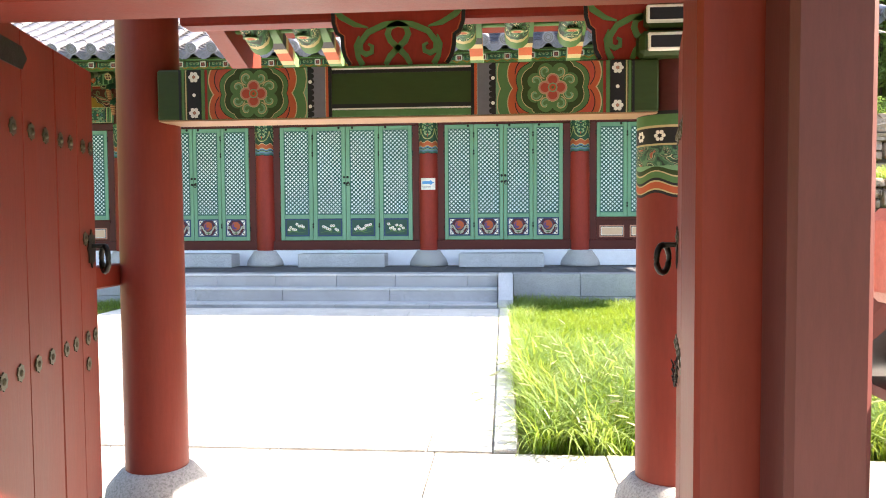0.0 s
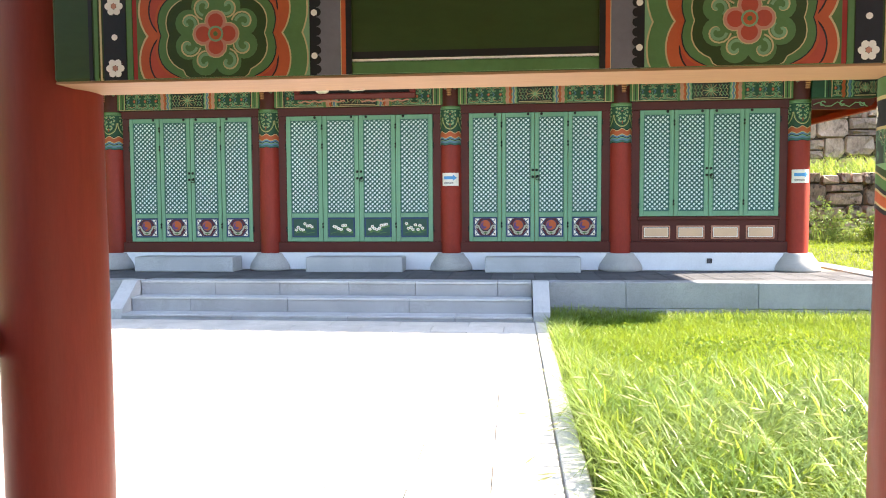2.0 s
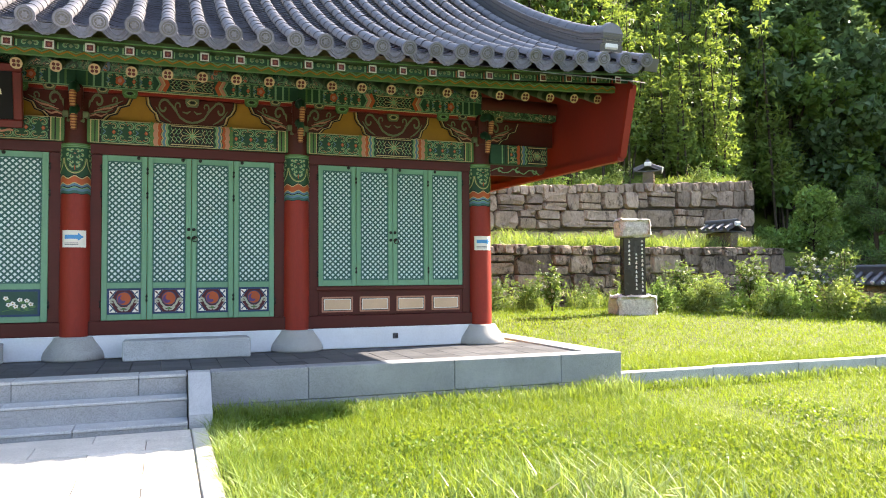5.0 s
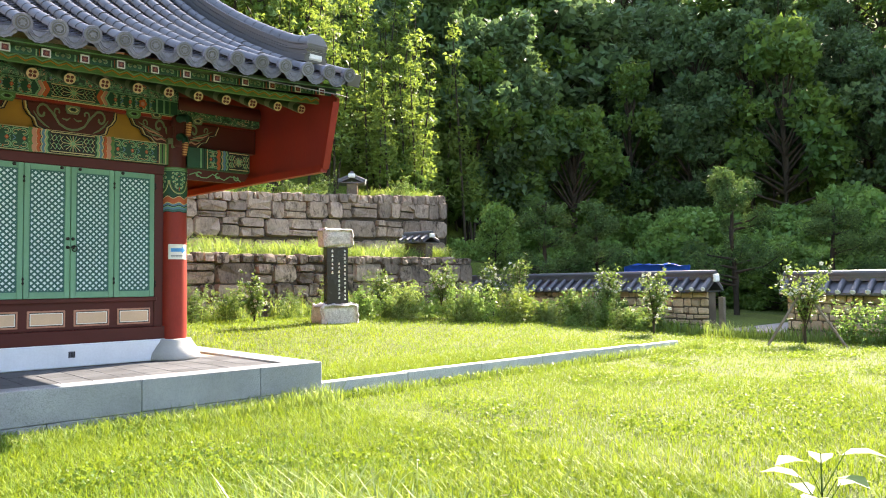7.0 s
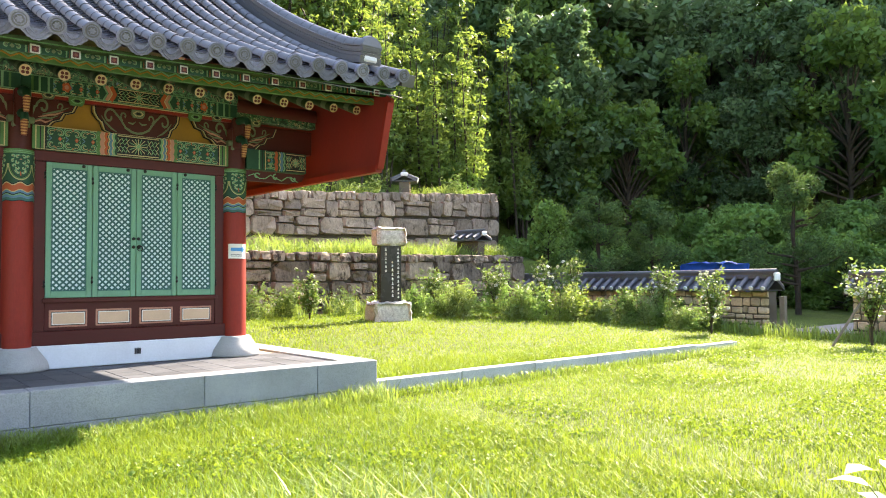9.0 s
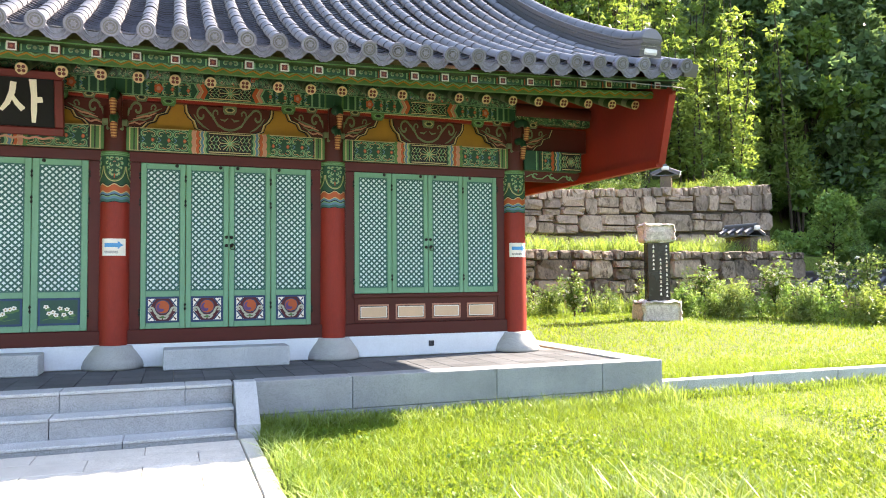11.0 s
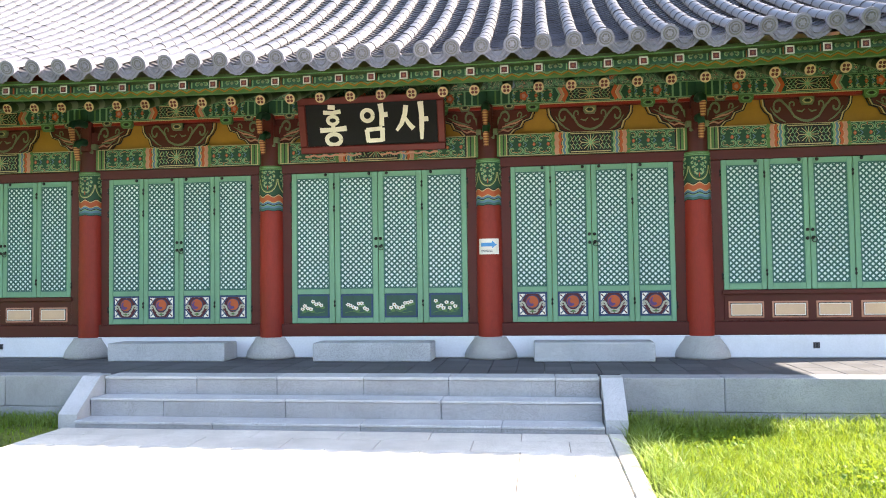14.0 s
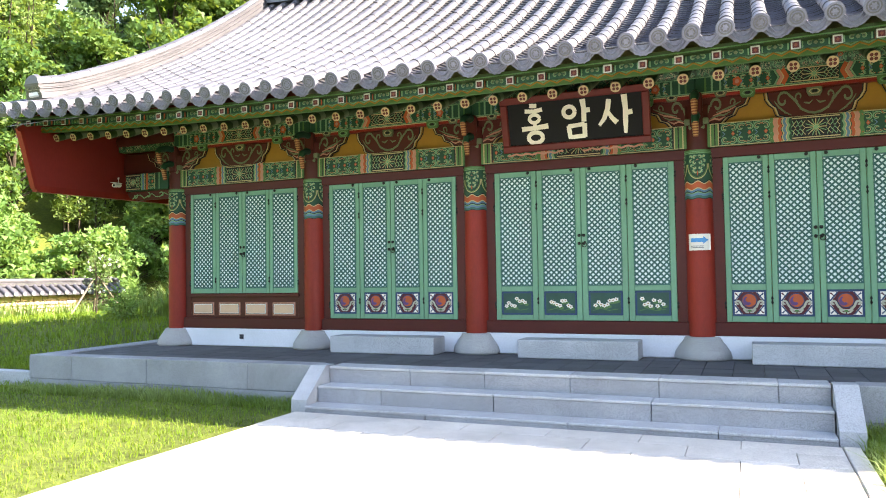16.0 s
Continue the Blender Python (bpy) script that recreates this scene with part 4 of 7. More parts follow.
def bracket(x):
    """The winged bracket on a column head: curling arms to both sides and beaks to the front."""
    y = DOORS - 0.03
    s = Shape()
    s.box(x - 0.08, x + 0.08, y - 0.1, y + 0.2, 3.46, 3.8, 0, 0.02)
    for sx in (-1, 1):
        wing = [(0.06, 3.5), (0.3, 3.505), (0.36, 3.555), (0.44, 3.575), (0.48, 3.635), (0.58, 3.66), (0.63, 3.745), (0.06, 3.75)]
        s.prism([(x + sx * a, y + 0.005, z) for a, z in wing], (0, 0.05, 0), 0)
        curl(s, [(x + sx * a, z) for a, z in [(0.1, 3.56), (0.14, 3.62), (0.16, 3.67)] + spiral(0.25, 3.67, 0.075, 0.016, 3.1, -2.9, 12)], 0.024, y - 0.006, 0.012, 1)
        for q in range(4):
            z0 = 3.53 + 0.028 * q
            curl(s, [(x + sx * a, z) for a, z in [(0.12 + 0.04 * q, z0 - 0.01), (0.22 + 0.05 * q, z0 + 0.02), (0.28 + 0.055 * q, z0 + 0.005 + 0.012 * q), (0.36 + 0.06 * q, z0 + 0.035 + 0.014 * q)]], [0.006, 0.016, 0.016, 0.004], y - 0.004 - 0.0008 * q, 0.01, (3, 1, 3, 1)[q])
        curl(s, [(x + sx * a, z) for a, z in spiral(0.45, 3.69, 0.04, 0.01, 3.6, -1.6, 8)], 0.014, y - 0.004, 0.012, 1)
        curl(s, [(x + sx * (a - 0.008), z) for a, z in wing[:7]], 0.012, y - 0.006, 0.012, 4)
        curl(s, [(x + sx * (a + 0.008), z) for a, z in wing[:7]], 0.012, y - 0.004, 0.012, 2)
        curl(s, [(x + sx * (a + 0.03), z - 0.004) for a, z in wing[1:7]], 0.012, y + 0.03, 0.012, 4)
        bearing(s, x + sx * 0.3, 3.745, 3.81, 0.075, y - 0.035, 1, 2, 4)
        for z0, z1, w_ in ((3.44, 3.5, 0.1), (3.5, 3.56, 0.15)):
            u0, u1 = sorted((x, x + sx * w_))
            s.box(u0, u1, y - 0.075, y + 0.06, z0, z1, 1, 0.012)
    s.v = [(u, v, 3.5 + (z - 3.5) * 1.38 if z > 3.5 else z) for u, v, z in s.v]
    s.part("bracket", [MAROON, SAGE, CREAM, PINK, BLACK], HALL, "carved winged bracket in maroon and green")
    for z, ln in ((3.5, 0.28), (3.76, 0.4)):
        path = [(x, y - 0.05, z + 0.1), (x, y - ln * 0.6, z + 0.1), (x, y - ln, z + 0.05), (x, y - ln - 0.03, z - 0.02)]
        arm = Shape().tube(path, [0.055, 0.055, 0.05, 0.046], 8, 0).part("bracket_arm", DEEPG, HALL, "curved green bracket arm")
        tip = Shape()
        pts = [Vector((x, y - ln - 0.02, z + 0.01)).lerp(Vector((x, y - ln + 0.02, z - 0.19)), q / 12) for q in range(13)]
        tip.tube(pts, [0.044 - 0.0012 * q + (0.003 if q % 2 else 0) for q in range(13)], 10, 0)
        for q in range(12):
            tip.mi[q * 10:q * 10 + 10] = [q % 2] * 10
        tip.part("bracket_beak", [GOLD, GOLDRED], arm, "ribbed gold painted bracket tip")


for x in COLS:
    bracket(x)
# beam ends past the corner columns
for s_ in (-1, 1):
    s = Shape()
    x0, x1 = sorted((s_ * 7.2, s_ * 8.18))
    s.box(x0, x1, DOORS - 0.06, DOORS + 0.1, 3.2, 3.5, 0, 0.01)
    for a, mi, wd_ in ((7.4, 7, 0.02), (7.45, 4, 0.012), (7.5, 6, 0.012), (7.66, 3, 0.045), (7.72, 6, 0.012), (7.75, 5, 0.035), (7.79, 7, 0.02)):
        curl(s, [(s_ * (a + (0.02 * abs(math.sin(q * 0.5236)) if a > 7.6 else 0)), 3.207 + q * 0.0159) for q in range(19)], wd_, DOORS - 0.064 - wd_ * 0.05, 0.005, mi)
    foliage(s, s_ * 7.52, s_ * 7.64, 3.212, 3.488, DOORS - 0.064, 60)
    cartouche(s, s_ * 7.99, 3.35, 0.16, 0.14, DOORS - 0.07)
    s.part("beam_end", [DEEPG, BLACK, LEAFG, ORANGE, BLACK, BLUE, CREAM, MINT, ORN2, PINK], HALL, "projecting beam end with green scrollwork")
    s = Shape()
    pts = [(7.2, 3.185), (7.2, 3.03), (7.9, 3.03), (8.12, 3.08), (8.18, 3.185)]
    s.prism([(s_ * x, DOORS - 0.02, z) for x, z in pts], (0, 0.05, 0), 0)
    for q in range(3):
        curl(s, [(s_ * x, z) for x, z in spiral(7.38 + q * 0.3, 3.11, 0.05, 0.015, 0.5 + q, 5.5 + q, 9)], 0.018, DOORS - 0.028, 0.008, 1)
    curl(s, [(s_ * (7.24 + q * 0.09), 3.1 + 0.04 * math.sin(q * 1.9)) for q in range(10)], 0.014, DOORS - 0.026, 0.006, 1)
    s.part("carved_arm", [MAROON, MINT], HALL, "carved arm with pale green curls under the beam end")
    x0, x1 = sorted((s_ * 7.0, s_ * 8.34))
    for z0, z1, y0, mt in ((3.52, 3.88, 0.06, MAROON), (3.91, 4.11, -0.07, BANDP)):
        Shape().box(x0, x1, DOORS + y0, DOORS + y0 + 0.16, z0, z1, 0, 0.01).part("gable_beam", mt, HALL)
    Shape().tube([(s_ * 7.05, DOORS, 4.1), (s_ * 8.34, DOORS, 4.1)], 0.12, 12).part("purlin", MAROON, HALL)
# plain side and rear walls
for x0, x1, y0, y1 in ((-7.1, -6.98, 14.3, 21.0), (6.98, 7.1, 14.3, 21.0), (-7.1, 7.1, 20.9, 21.0)):
    Shape().box(x0, x1, y0, y1, TOP, 4.6).part("wall", OCHRE, HALL)
# name board, leaning forward
board = thing("name_board", (0, 13.9, 3.3), "black temple name board with white brushed letters", "sign")
tilt = Matrix.Translation((0, 13.96, 3.3)) @ Matrix.Rotation(radians(14), 4, 'X')
HX, HZ = 1.0, 0.75
s = Shape()
for a, b, c, d in ((-HX, HX, 0, 0.095), (-HX, HX, HZ - 0.095, HZ), (-HX, -HX + 0.1, 0.095, HZ - 0.095), (HX - 0.1, HX, 0.095, HZ - 0.095)):
    s.box(a, b, -0.05, 0.03, c, d, 0, 0.012)
s.part("board_rim", surface("sign_red", (0.11, 0.014, 0.012), 0.45, 0.15, 4, 60, 0.1, 0.1), board, "dark red wooden rim", m=tilt)
Shape().box(-HX + 0.09, HX - 0.09, -0.012, 0.02, 0.09, HZ - 0.09, 0, 0.004).part("board_face", BOARD, board, m=tilt)
s = Shape()
for a in (-0.55, 0.5):
    curl(s, [(a + x, -0.03 + 0.012 * math.sin(x * 40)) for x in [q * 0.03 for q in range(-13, 14)]], 0.024, -0.052, 0.01, 0)
s.part("board_trim", [PINK], board, m=tilt)


def brush(cx, strokes, name):
    s = Shape()
    for k, (pts, w) in enumerate(strokes):
        curl(s, [(cx * 1.06 + x * 1.16, 0.375 + (z - 0.375) * 1.16) for x, z in pts], [q * 1.3 for q in w] if isinstance(w, (list, tuple)) else w * 1.3, -0.0175 - 0.0004 * k, 0.004, 0)
    s.part(name, LETTER, board, "white brushed syllable", m=tilt)


LETTER = surface("letter_white", (0.78, 0.74, 0.64), 0.6, 0.06, 9, 60, 0.05, 0.05)


def loop(cx, cz, rx, rz, n=20):
    return [(cx + rx * math.cos(6.2832 * i / n), cz + rz * math.sin(6.2832 * i / n)) for i in range(n + 1)]


brush(-0.5, [([(-0.05, 0.585), (0.035, 0.575)], 0.045), ([(-0.11, 0.525), (0, 0.515), (0.1, 0.53)], 0.042), (loop(0, 0.43, 0.06, 0.045), 0.036),
             ([(0, 0.385), (0.0, 0.335)], 0.04), ([(-0.16, 0.32), (0, 0.322), (0.16, 0.335)], [0.052, 0.044, 0.056]), (loop(0, 0.21, 0.085, 0.062), 0.044)], "letter")
brush(0.03, [(loop(-0.07, 0.47, 0.065, 0.062), 0.042), ([(0.09, 0.6), (0.1, 0.5), (0.095, 0.345)], [0.058, 0.048, 0.05]), ([(0.1, 0.47), (0.17, 0.475)], 0.05),
             ([(-0.085, 0.31), (-0.075, 0.19), (-0.068, 0.165)], 0.046), ([(-0.09, 0.305), (0.02, 0.312), (0.1, 0.32)], 0.042), ([(0.1, 0.325), (0.095, 0.17)], 0.048), ([(-0.07, 0.18), (0.1, 0.185)], 0.042)], "letter")
brush(0.53, [([(-0.07, 0.57), (-0.085, 0.47), (-0.13, 0.36), (-0.19, 0.285)], [0.05, 0.05, 0.044, 0.03]), ([(-0.09, 0.44), (-0.045, 0.36), (0.01, 0.3)], [0.03, 0.044, 0.05]),
             ([(0.1, 0.605), (0.11, 0.45), (0.105, 0.3), (0.1, 0.175)], [0.06, 0.05, 0.05, 0.03]), ([(0.11, 0.4), (0.185, 0.41)], 0.05)], "letter")
# paper direction signs on two columns
for x in (1.54, 7.05):
    y = DOORS + 0.05 - 0.183
    sg = thing("paper_sign", (x, y, 1.88), "white paper sign with a blue arrow, taped to a red column", "sign", "paper signs")
    r = 0.183
    s = Shape()
    n = 10
    arc = [(x + 0.03 * 0 + r * math.sin(a), DOORS + 0.05 - r * math.cos(a)) for a in [(-0.148 + 0.296 * i / n) / r for i in range(n + 1)]]
    s.add([(a, b, z) for z in (1.88, 2.09) for a, b in arc] + [(a, b + 0.003, z) for z in (1.88, 2.09) for a, b in arc],
          [(i, i + 1, n + 2 + i, n + 1 + i) for i in range(n)] + [(0, n + 1, 3 * n + 3, 2 * n + 2), (n, 2 * n + 1, 4 * n + 3, 3 * n + 2)], 0, True)
    s.part("paper", WHITE, sg)
    s = Shape()
    def on(u, z, o=0.0025):
        return (x + (r + o) * math.sin(u / r), DOORS + 0.05 - (r + o) * math.cos(u / r), z)
    us = [-0.11 + 0.016 * i for i in range(11)]
    s.add([on(u, 1.985) for u in us] + [on(u, 2.035) for u in us], [(i, i + 1, 12 + i, 11 + i) for i in range(10)])
    s.add([on(0.045, 1.96), on(0.045, 2.06), on(0.08, 2.01, 0.003), on(0.115, 2.01)], [(0, 1, 2), (2, 3, 0), (1, 2, 3)])
    s.part("arrow", SIGNBLUE, sg, "blue arrow pointing right")
    s = Shape()
    for z in (1.93, 1.91):
        s.add([on(u, z) for u in us] + [on(u, z + 0.008) for u in us], [(i, i + 1, 12 + i, 11 + i) for i in range(10)])
    s.part("text_bars", GREY, sg)
# small camera under the western beam end
cctv = thing("security_camera", (-8.22, 14.0, 3.30), "small white security camera fixed under a beam end", "camera")
at = Matrix.Translation((-8.22, 14.02, 3.30))
Shape().tube([(0, 0.0, 0.14), (0, 0.0, 0.05), (0.0, -0.03, 0.03)], [0.018, 0.014, 0.014], 8).part("mount", WHITE, cctv, m=at)
Shape().tube([(-0.03, 0.06, 0.01), (0.0, -0.04, 0.0), (0.03, -0.13, -0.012), (0.032, -0.135, -0.013)], [0.034, 0.038, 0.036, 0.03], 12).part("housing", WHITE, cctv, m=at)
Shape().box(-0.03, 0.05, -0.16, 0.04, 0.036, 0.042, 0, 0.002).part("sun_shield", WHITE, cctv, m=at)
Shape().tube([(0.0325, -0.136, -0.0132), (0.034, -0.142, -0.014)], [0.022, 0.018], 10).part("lens", BLACK, cctv, "dark camera lens", m=at)
# stone blocks before the three middle bays
for x0, x1 in ((-3.68, -2.0), (-0.78, 0.8), (2.12, 3.62)):
    Shape().box(x0, x1, 13.66, 14.08, TOP, 0.735, 0, 0.012).part("doorstep", PALEGRAN, None, "long pale granite doorstep block before a door", "doorstep", "granite doorsteps")

# ---- eaves and roof ----
EAVE_Y, RIDGE_Y, EAVE_Z = 12.08, 18.3, 4.05


def sweep_up(x):
    """The rise of the tiled edge, a little more than that of the rafters beneath."""
    return 0.27 * (abs(x) / 8.7) ** 2.4


def roof_at(x, s):
    """A point of the roof's front face; s runs from the eaves to the ridge."""
    return Vector((x, EAVE_Y + (RIDGE_Y - EAVE_Y) * s, EAVE_Z + 3.87 * (0.72 * s + 0.28 * s * s) + sweep_up(x) * (1 - s) ** 2))


def rafter_mesh():
    s = Shape()
    a, b = Vector((0, 13.95, 4.27)), Vector((0, 12.72, 3.757))
    s.tube([a, a.lerp(b, 0.8)], [0.068, 0.064], 12, 0, False)
    s.tube([a.lerp(b, 0.8), a.lerp(b, 0.9)], [0.0645, 0.063], 12, 3, False)
    s.tube([a.lerp(b, 0.9), b], [0.063, 0.062], 12, 0, True, True, 1)
    d = (b - a).normalized()
    up = Vector((1, 0, 0)).cross(d).normalized()
    for ang in range(4):
        c = b + d * 0.003 + (Vector((1, 0, 0)) * math.cos(ang * 1.5708 + 0.785) + up * math.sin(ang * 1.5708 + 0.785)) * 0.029
        s.tube([c - d * 0.002, c + d * 0.001], 0.0185, 8, 2)
    s.tube([b, b + d * 0.004], 0.007, 6, 3)
    return s.mesh("rafter", [BEAM, ENDS, MAROON, SAGE])


def flying_mesh():
    s = Shape()
    w = 0.045
    s.box(-w, w, 0.006, 0.8, -w, w, 0, 0.004)
    # White end frame, greyed: the shade under the eaves is put into its colour.
    s.box(-w, w, 0.0, 0.008, -w, w, 1, 0.002)
    s.box(-0.031, 0.031, -0.003, 0.004, -0.032, 0.028, 2)
    s.prism(disc(0, -0.006, -0.002, 0.014, 12, 1, 4, 0.5), (0, 0.004, 0), 6)
    for y, mi in ((0.06, 3), (0.1, 5), (0.13, 4), (0.18, 5)):
        s.box(-w - 0.001, w + 0.001, y, y + 0.025, -w - 0.001, w + 0.001, mi)
    s.v = [(x, 12.215 + y, z + 0.27 * y) for x, y, z in s.v]
    return s.mesh("flying_rafter", [DEEPG, PALEFRAME, MAROON, ORANGE, MINT, BLACK, GOLDRED])


RAFT, FLY = rafter_mesh(), flying_mesh()
n_r = 45
for i in range(n_r):
    x = -8.195 + 0.3725 * i
    link("rafter", RAFT, HALL, Matrix.Translation((x, 0, lift(x))), "round green rafter with cream painted end")
    link("flying_rafter", FLY, HALL, Matrix.Translation((x, 0, 3.842 + sweep_up(x))), "square green rafter with white end")
xs = [-8.5 + 17.0 * i / 68 for i in range(69)]
s = Shape()
s.sweep([(x, 12.66, 3.885 + lift(x)) for x in xs], [(-0.03, -0.045), (0.03, -0.045), (0.03, 0.045), (-0.03, 0.045)], 0, across=Vector((0, 1, 0)))
for q, mi in ((0, 1), (1, 2)):
    z = [(x, 12.622 - 0.002 * q, 3.885 + lift(x) + (0.02 if k % 2 else -0.02) + (0.016 if q else -0.008)) for k, x in enumerate([-8.45 + 16.9 * i / 210 for i in range(211)])]
    s.sweep(z, [(-0.004, -0.008), (0.004, -0.008), (0.004, 0.008), (-0.004, 0.008)], mi, across=Vector((0, 1, 0)))
s.part("eaves_board", [LEAFG, OCHRE, MINT], HALL, "eaves board with a yellow and green zigzag")
s = Shape()
s.sweep([(x, 12.24, 3.915 + sweep_up(x)) for x in xs], [(-0.05, -0.022), (0.06, -0.022), (0.06, 0.03), (-0.05, 0.03)], 0, across=Vector((0, 1, 0)))
s.sweep([(x, 12.188, 3.905 + sweep_up(x)) for x in xs], [(-0.004, -0.006), (0.004, -0.006), (0.004, 0.006), (-0.004, 0.006)], 1, across=Vector((0, 1, 0)))
s.part("upper_eaves_board", [BEAM, LEAFG], HALL)
s = Shape()
s.sweep([(x, 12.33, 3.872 + sweep_up(x)) for x in xs], [(-0.01, -0.045), (0.01, -0.045), (0.01, 0.05), (-0.01, 0.05)], 0, across=Vector((0, 1, 0)))
for i in range(n_r - 1):
    u = -8.195 + 0.3725 * (i + 0.5)
    z = 3.87 + sweep_up(u)
    for q, (mi, w_, r) in enumerate(((1, 0.009, 0.036), (2, 0.012, 0.022))):
        for sx in (-1, 1):
            curl(s, [(u + sx * (0.05 + a), z + c) for a, c in spiral(0, 0, r, r * 0.25, 2.4, -3.0, 8)], w_, 12.317 - 0.002 * q, 0.003, mi)
    s.prism(disc(u, 12.316, z, 0.018, 10, 1, 4, 0.4), (0, 0.003, 0), 2)
    for sx in (-1, 1):
        curl(s, [(u + sx * 0.12, z - 0.04), (u + sx * 0.12, z + 0.04)], 0.014, 12.317, 0.003, 1)
s.part("rafter_board", [DEEPG, MINT, SAGE], HALL, "painted green board between the flying rafters")
s = Shape()   # boarding above the rafters, seen from below
for j in range(len(xs) - 1):
    a, b = xs[j], xs[j + 1]
    for y0, z0, y1, z1, up in ((12.2, 3.892, 12.75, 4.04, sweep_up), (12.66, 3.86, 14.1, 4.44, lift)):
        s.add([(a, y0, z0 + up(a)), (b, y0, z0 + up(b)), (b, y1, z1 + up(b)), (a, y1, z1 + up(a))], [(0, 1, 2, 3)])
s.part("soffit", BANDP, HALL, "painted boarding above the rafters")

ROOF = link("roof", None, HALL, Matrix.Translation((0, EAVE_Y, EAVE_Z)), "curved roof of dark grey clay tiles")
PITCH_X = 0.3266
N_T = 53
cols = [(-0.5 * (N_T - 1) + i) * PITCH_X for i in range(N_T)]
LEN = 7.35
N_UP = 24


def arc(r, a0, a1, n):
    return [(r * math.cos(a0 + (a1 - a0) * i / n), r * math.sin(a0 + (a1 - a0) * i / n)) for i in range(n + 1)]


half = arc(0.078, math.pi, 0, 8)


def round_tile(ln):
    s = Shape()
    for y0, y1, k in ((0, ln * 0.05, 1.06), (ln * 0.05, ln, 1.0)):
        s.add([(x * k, y0, z * k) for x, z in half] + [(x * k * (0.97 if y1 == ln else 1), y1, z * k * (0.97 if y1 == ln else 1)) for x, z in half], [(i, i + 1, 10 + i, 9 + i) for i in range(8)], 0, True)
    s.add([(x * 1.06, 0, z * 1.06) for x, z in half], [tuple(range(9))])
    return s


RT = round_tile(LEN / N_UP + 0.01).mesh("round_tile", TILE)
s = Shape()
s.prism([(x * 1.18, -0.016, z * 1.18 + 0.0) for x, z in arc(0.078, 0, 2 * math.pi, 18)[:-1]], (0, 0.02, 0), 0)
s.prism([(x * 0.9, -0.0175, z * 0.9) for x, z in arc(0.078, 0, 2 * math.pi, 18)[:-1]], (0, 0.004, 0), 1)
s.tube([(0.05 * math.cos(a), -0.019, 0.05 * math.sin(a)) for a in [6.2832 * i / 16 for i in range(17)]], 0.007, 5, 0, False)
s.prism(disc(0, -0.026, 0, 0.03, 12, 1, 6, 0.5), (0, 0.012, 0), 0)
s.v = [(x, y - 0.075, z) for x, y, z in s.v]
s.tube([(0, -0.08, 0), (0, 0.02, 0)], 0.078, 12, 0, False)
TE = s.mesh("tile_end", [DRIP, TILE])
wd = PITCH_X / 2
s = Shape()
low = [(-wd + 2 * wd * i / 12, -0.066 * math.cos((i / 6 - 1) * 1.45)) for i in range(13)]
fan = [(x, -0.018, z) for x, z in low] + [(x, -0.05, z - (0.085 * (1 - (x / wd) ** 2) ** 0.42 + 0.02) - 0.008 * (k % 2)) for k, (x, z) in reversed(list(enumerate(low)))]
n = len(low)
s.add(fan + [(a, b + 0.018, c) for a, b, c in fan], [(i, i + 1, 2 * n - 2 - i, 2 * n - 1 - i) for i in range(n - 1)] + [(2 * n + i, 2 * n + i + 1, 4 * n - 2 - i, 4 * n - 1 - i) for i in range(n - 1)]
      + [(n + i, n + i + 1, 3 * n + i + 1, 3 * n + i) for i in range(n - 1)])
for q in range(2):
    s.tube([(x * (0.8 - 0.25 * q), -0.052 + 0.008 * q, z * (1 - 0.1 * q) - (0.085 - 0.035 * q) * (1 - (x / wd) ** 2) ** 0.75 - 0.004) for x, z in low], 0.0055, 4, 0, False)
DT = s.mesh("drip_tile", DRIP)


def tile_pose(x, s0, s1, sink=0.0):
    a, b = roof_at(x, s0), roof_at(x, s1)
    d = (b - a).normalized()
    return Matrix.Translation(a + Vector((0, 0, sink))) @ Matrix.Rotation(math.atan2(d.z, d.y), 4, 'X')


field = Shape()
rng = random.Random(9)
for x in cols:
    link("tile_end", TE, ROOF, tile_pose(x, 0, 1 / N_UP, 0.035))
    for k in range(N_UP):
        m = tile_pose(x, k / N_UP, (k + 1) / N_UP, 0.028 + rng.uniform(-0.004, 0.004))
        if k < 5:
            link("round_tile", RT, ROOF, m @ Matrix.Rotation(rng.uniform(-0.012, 0.012), 4, 'Z'))
        else:
            tmp = round_tile(LEN / N_UP + 0.01)
            field.add([m @ Vector(p) for p in tmp.v], tmp.f, 0, True)
N_C = 56
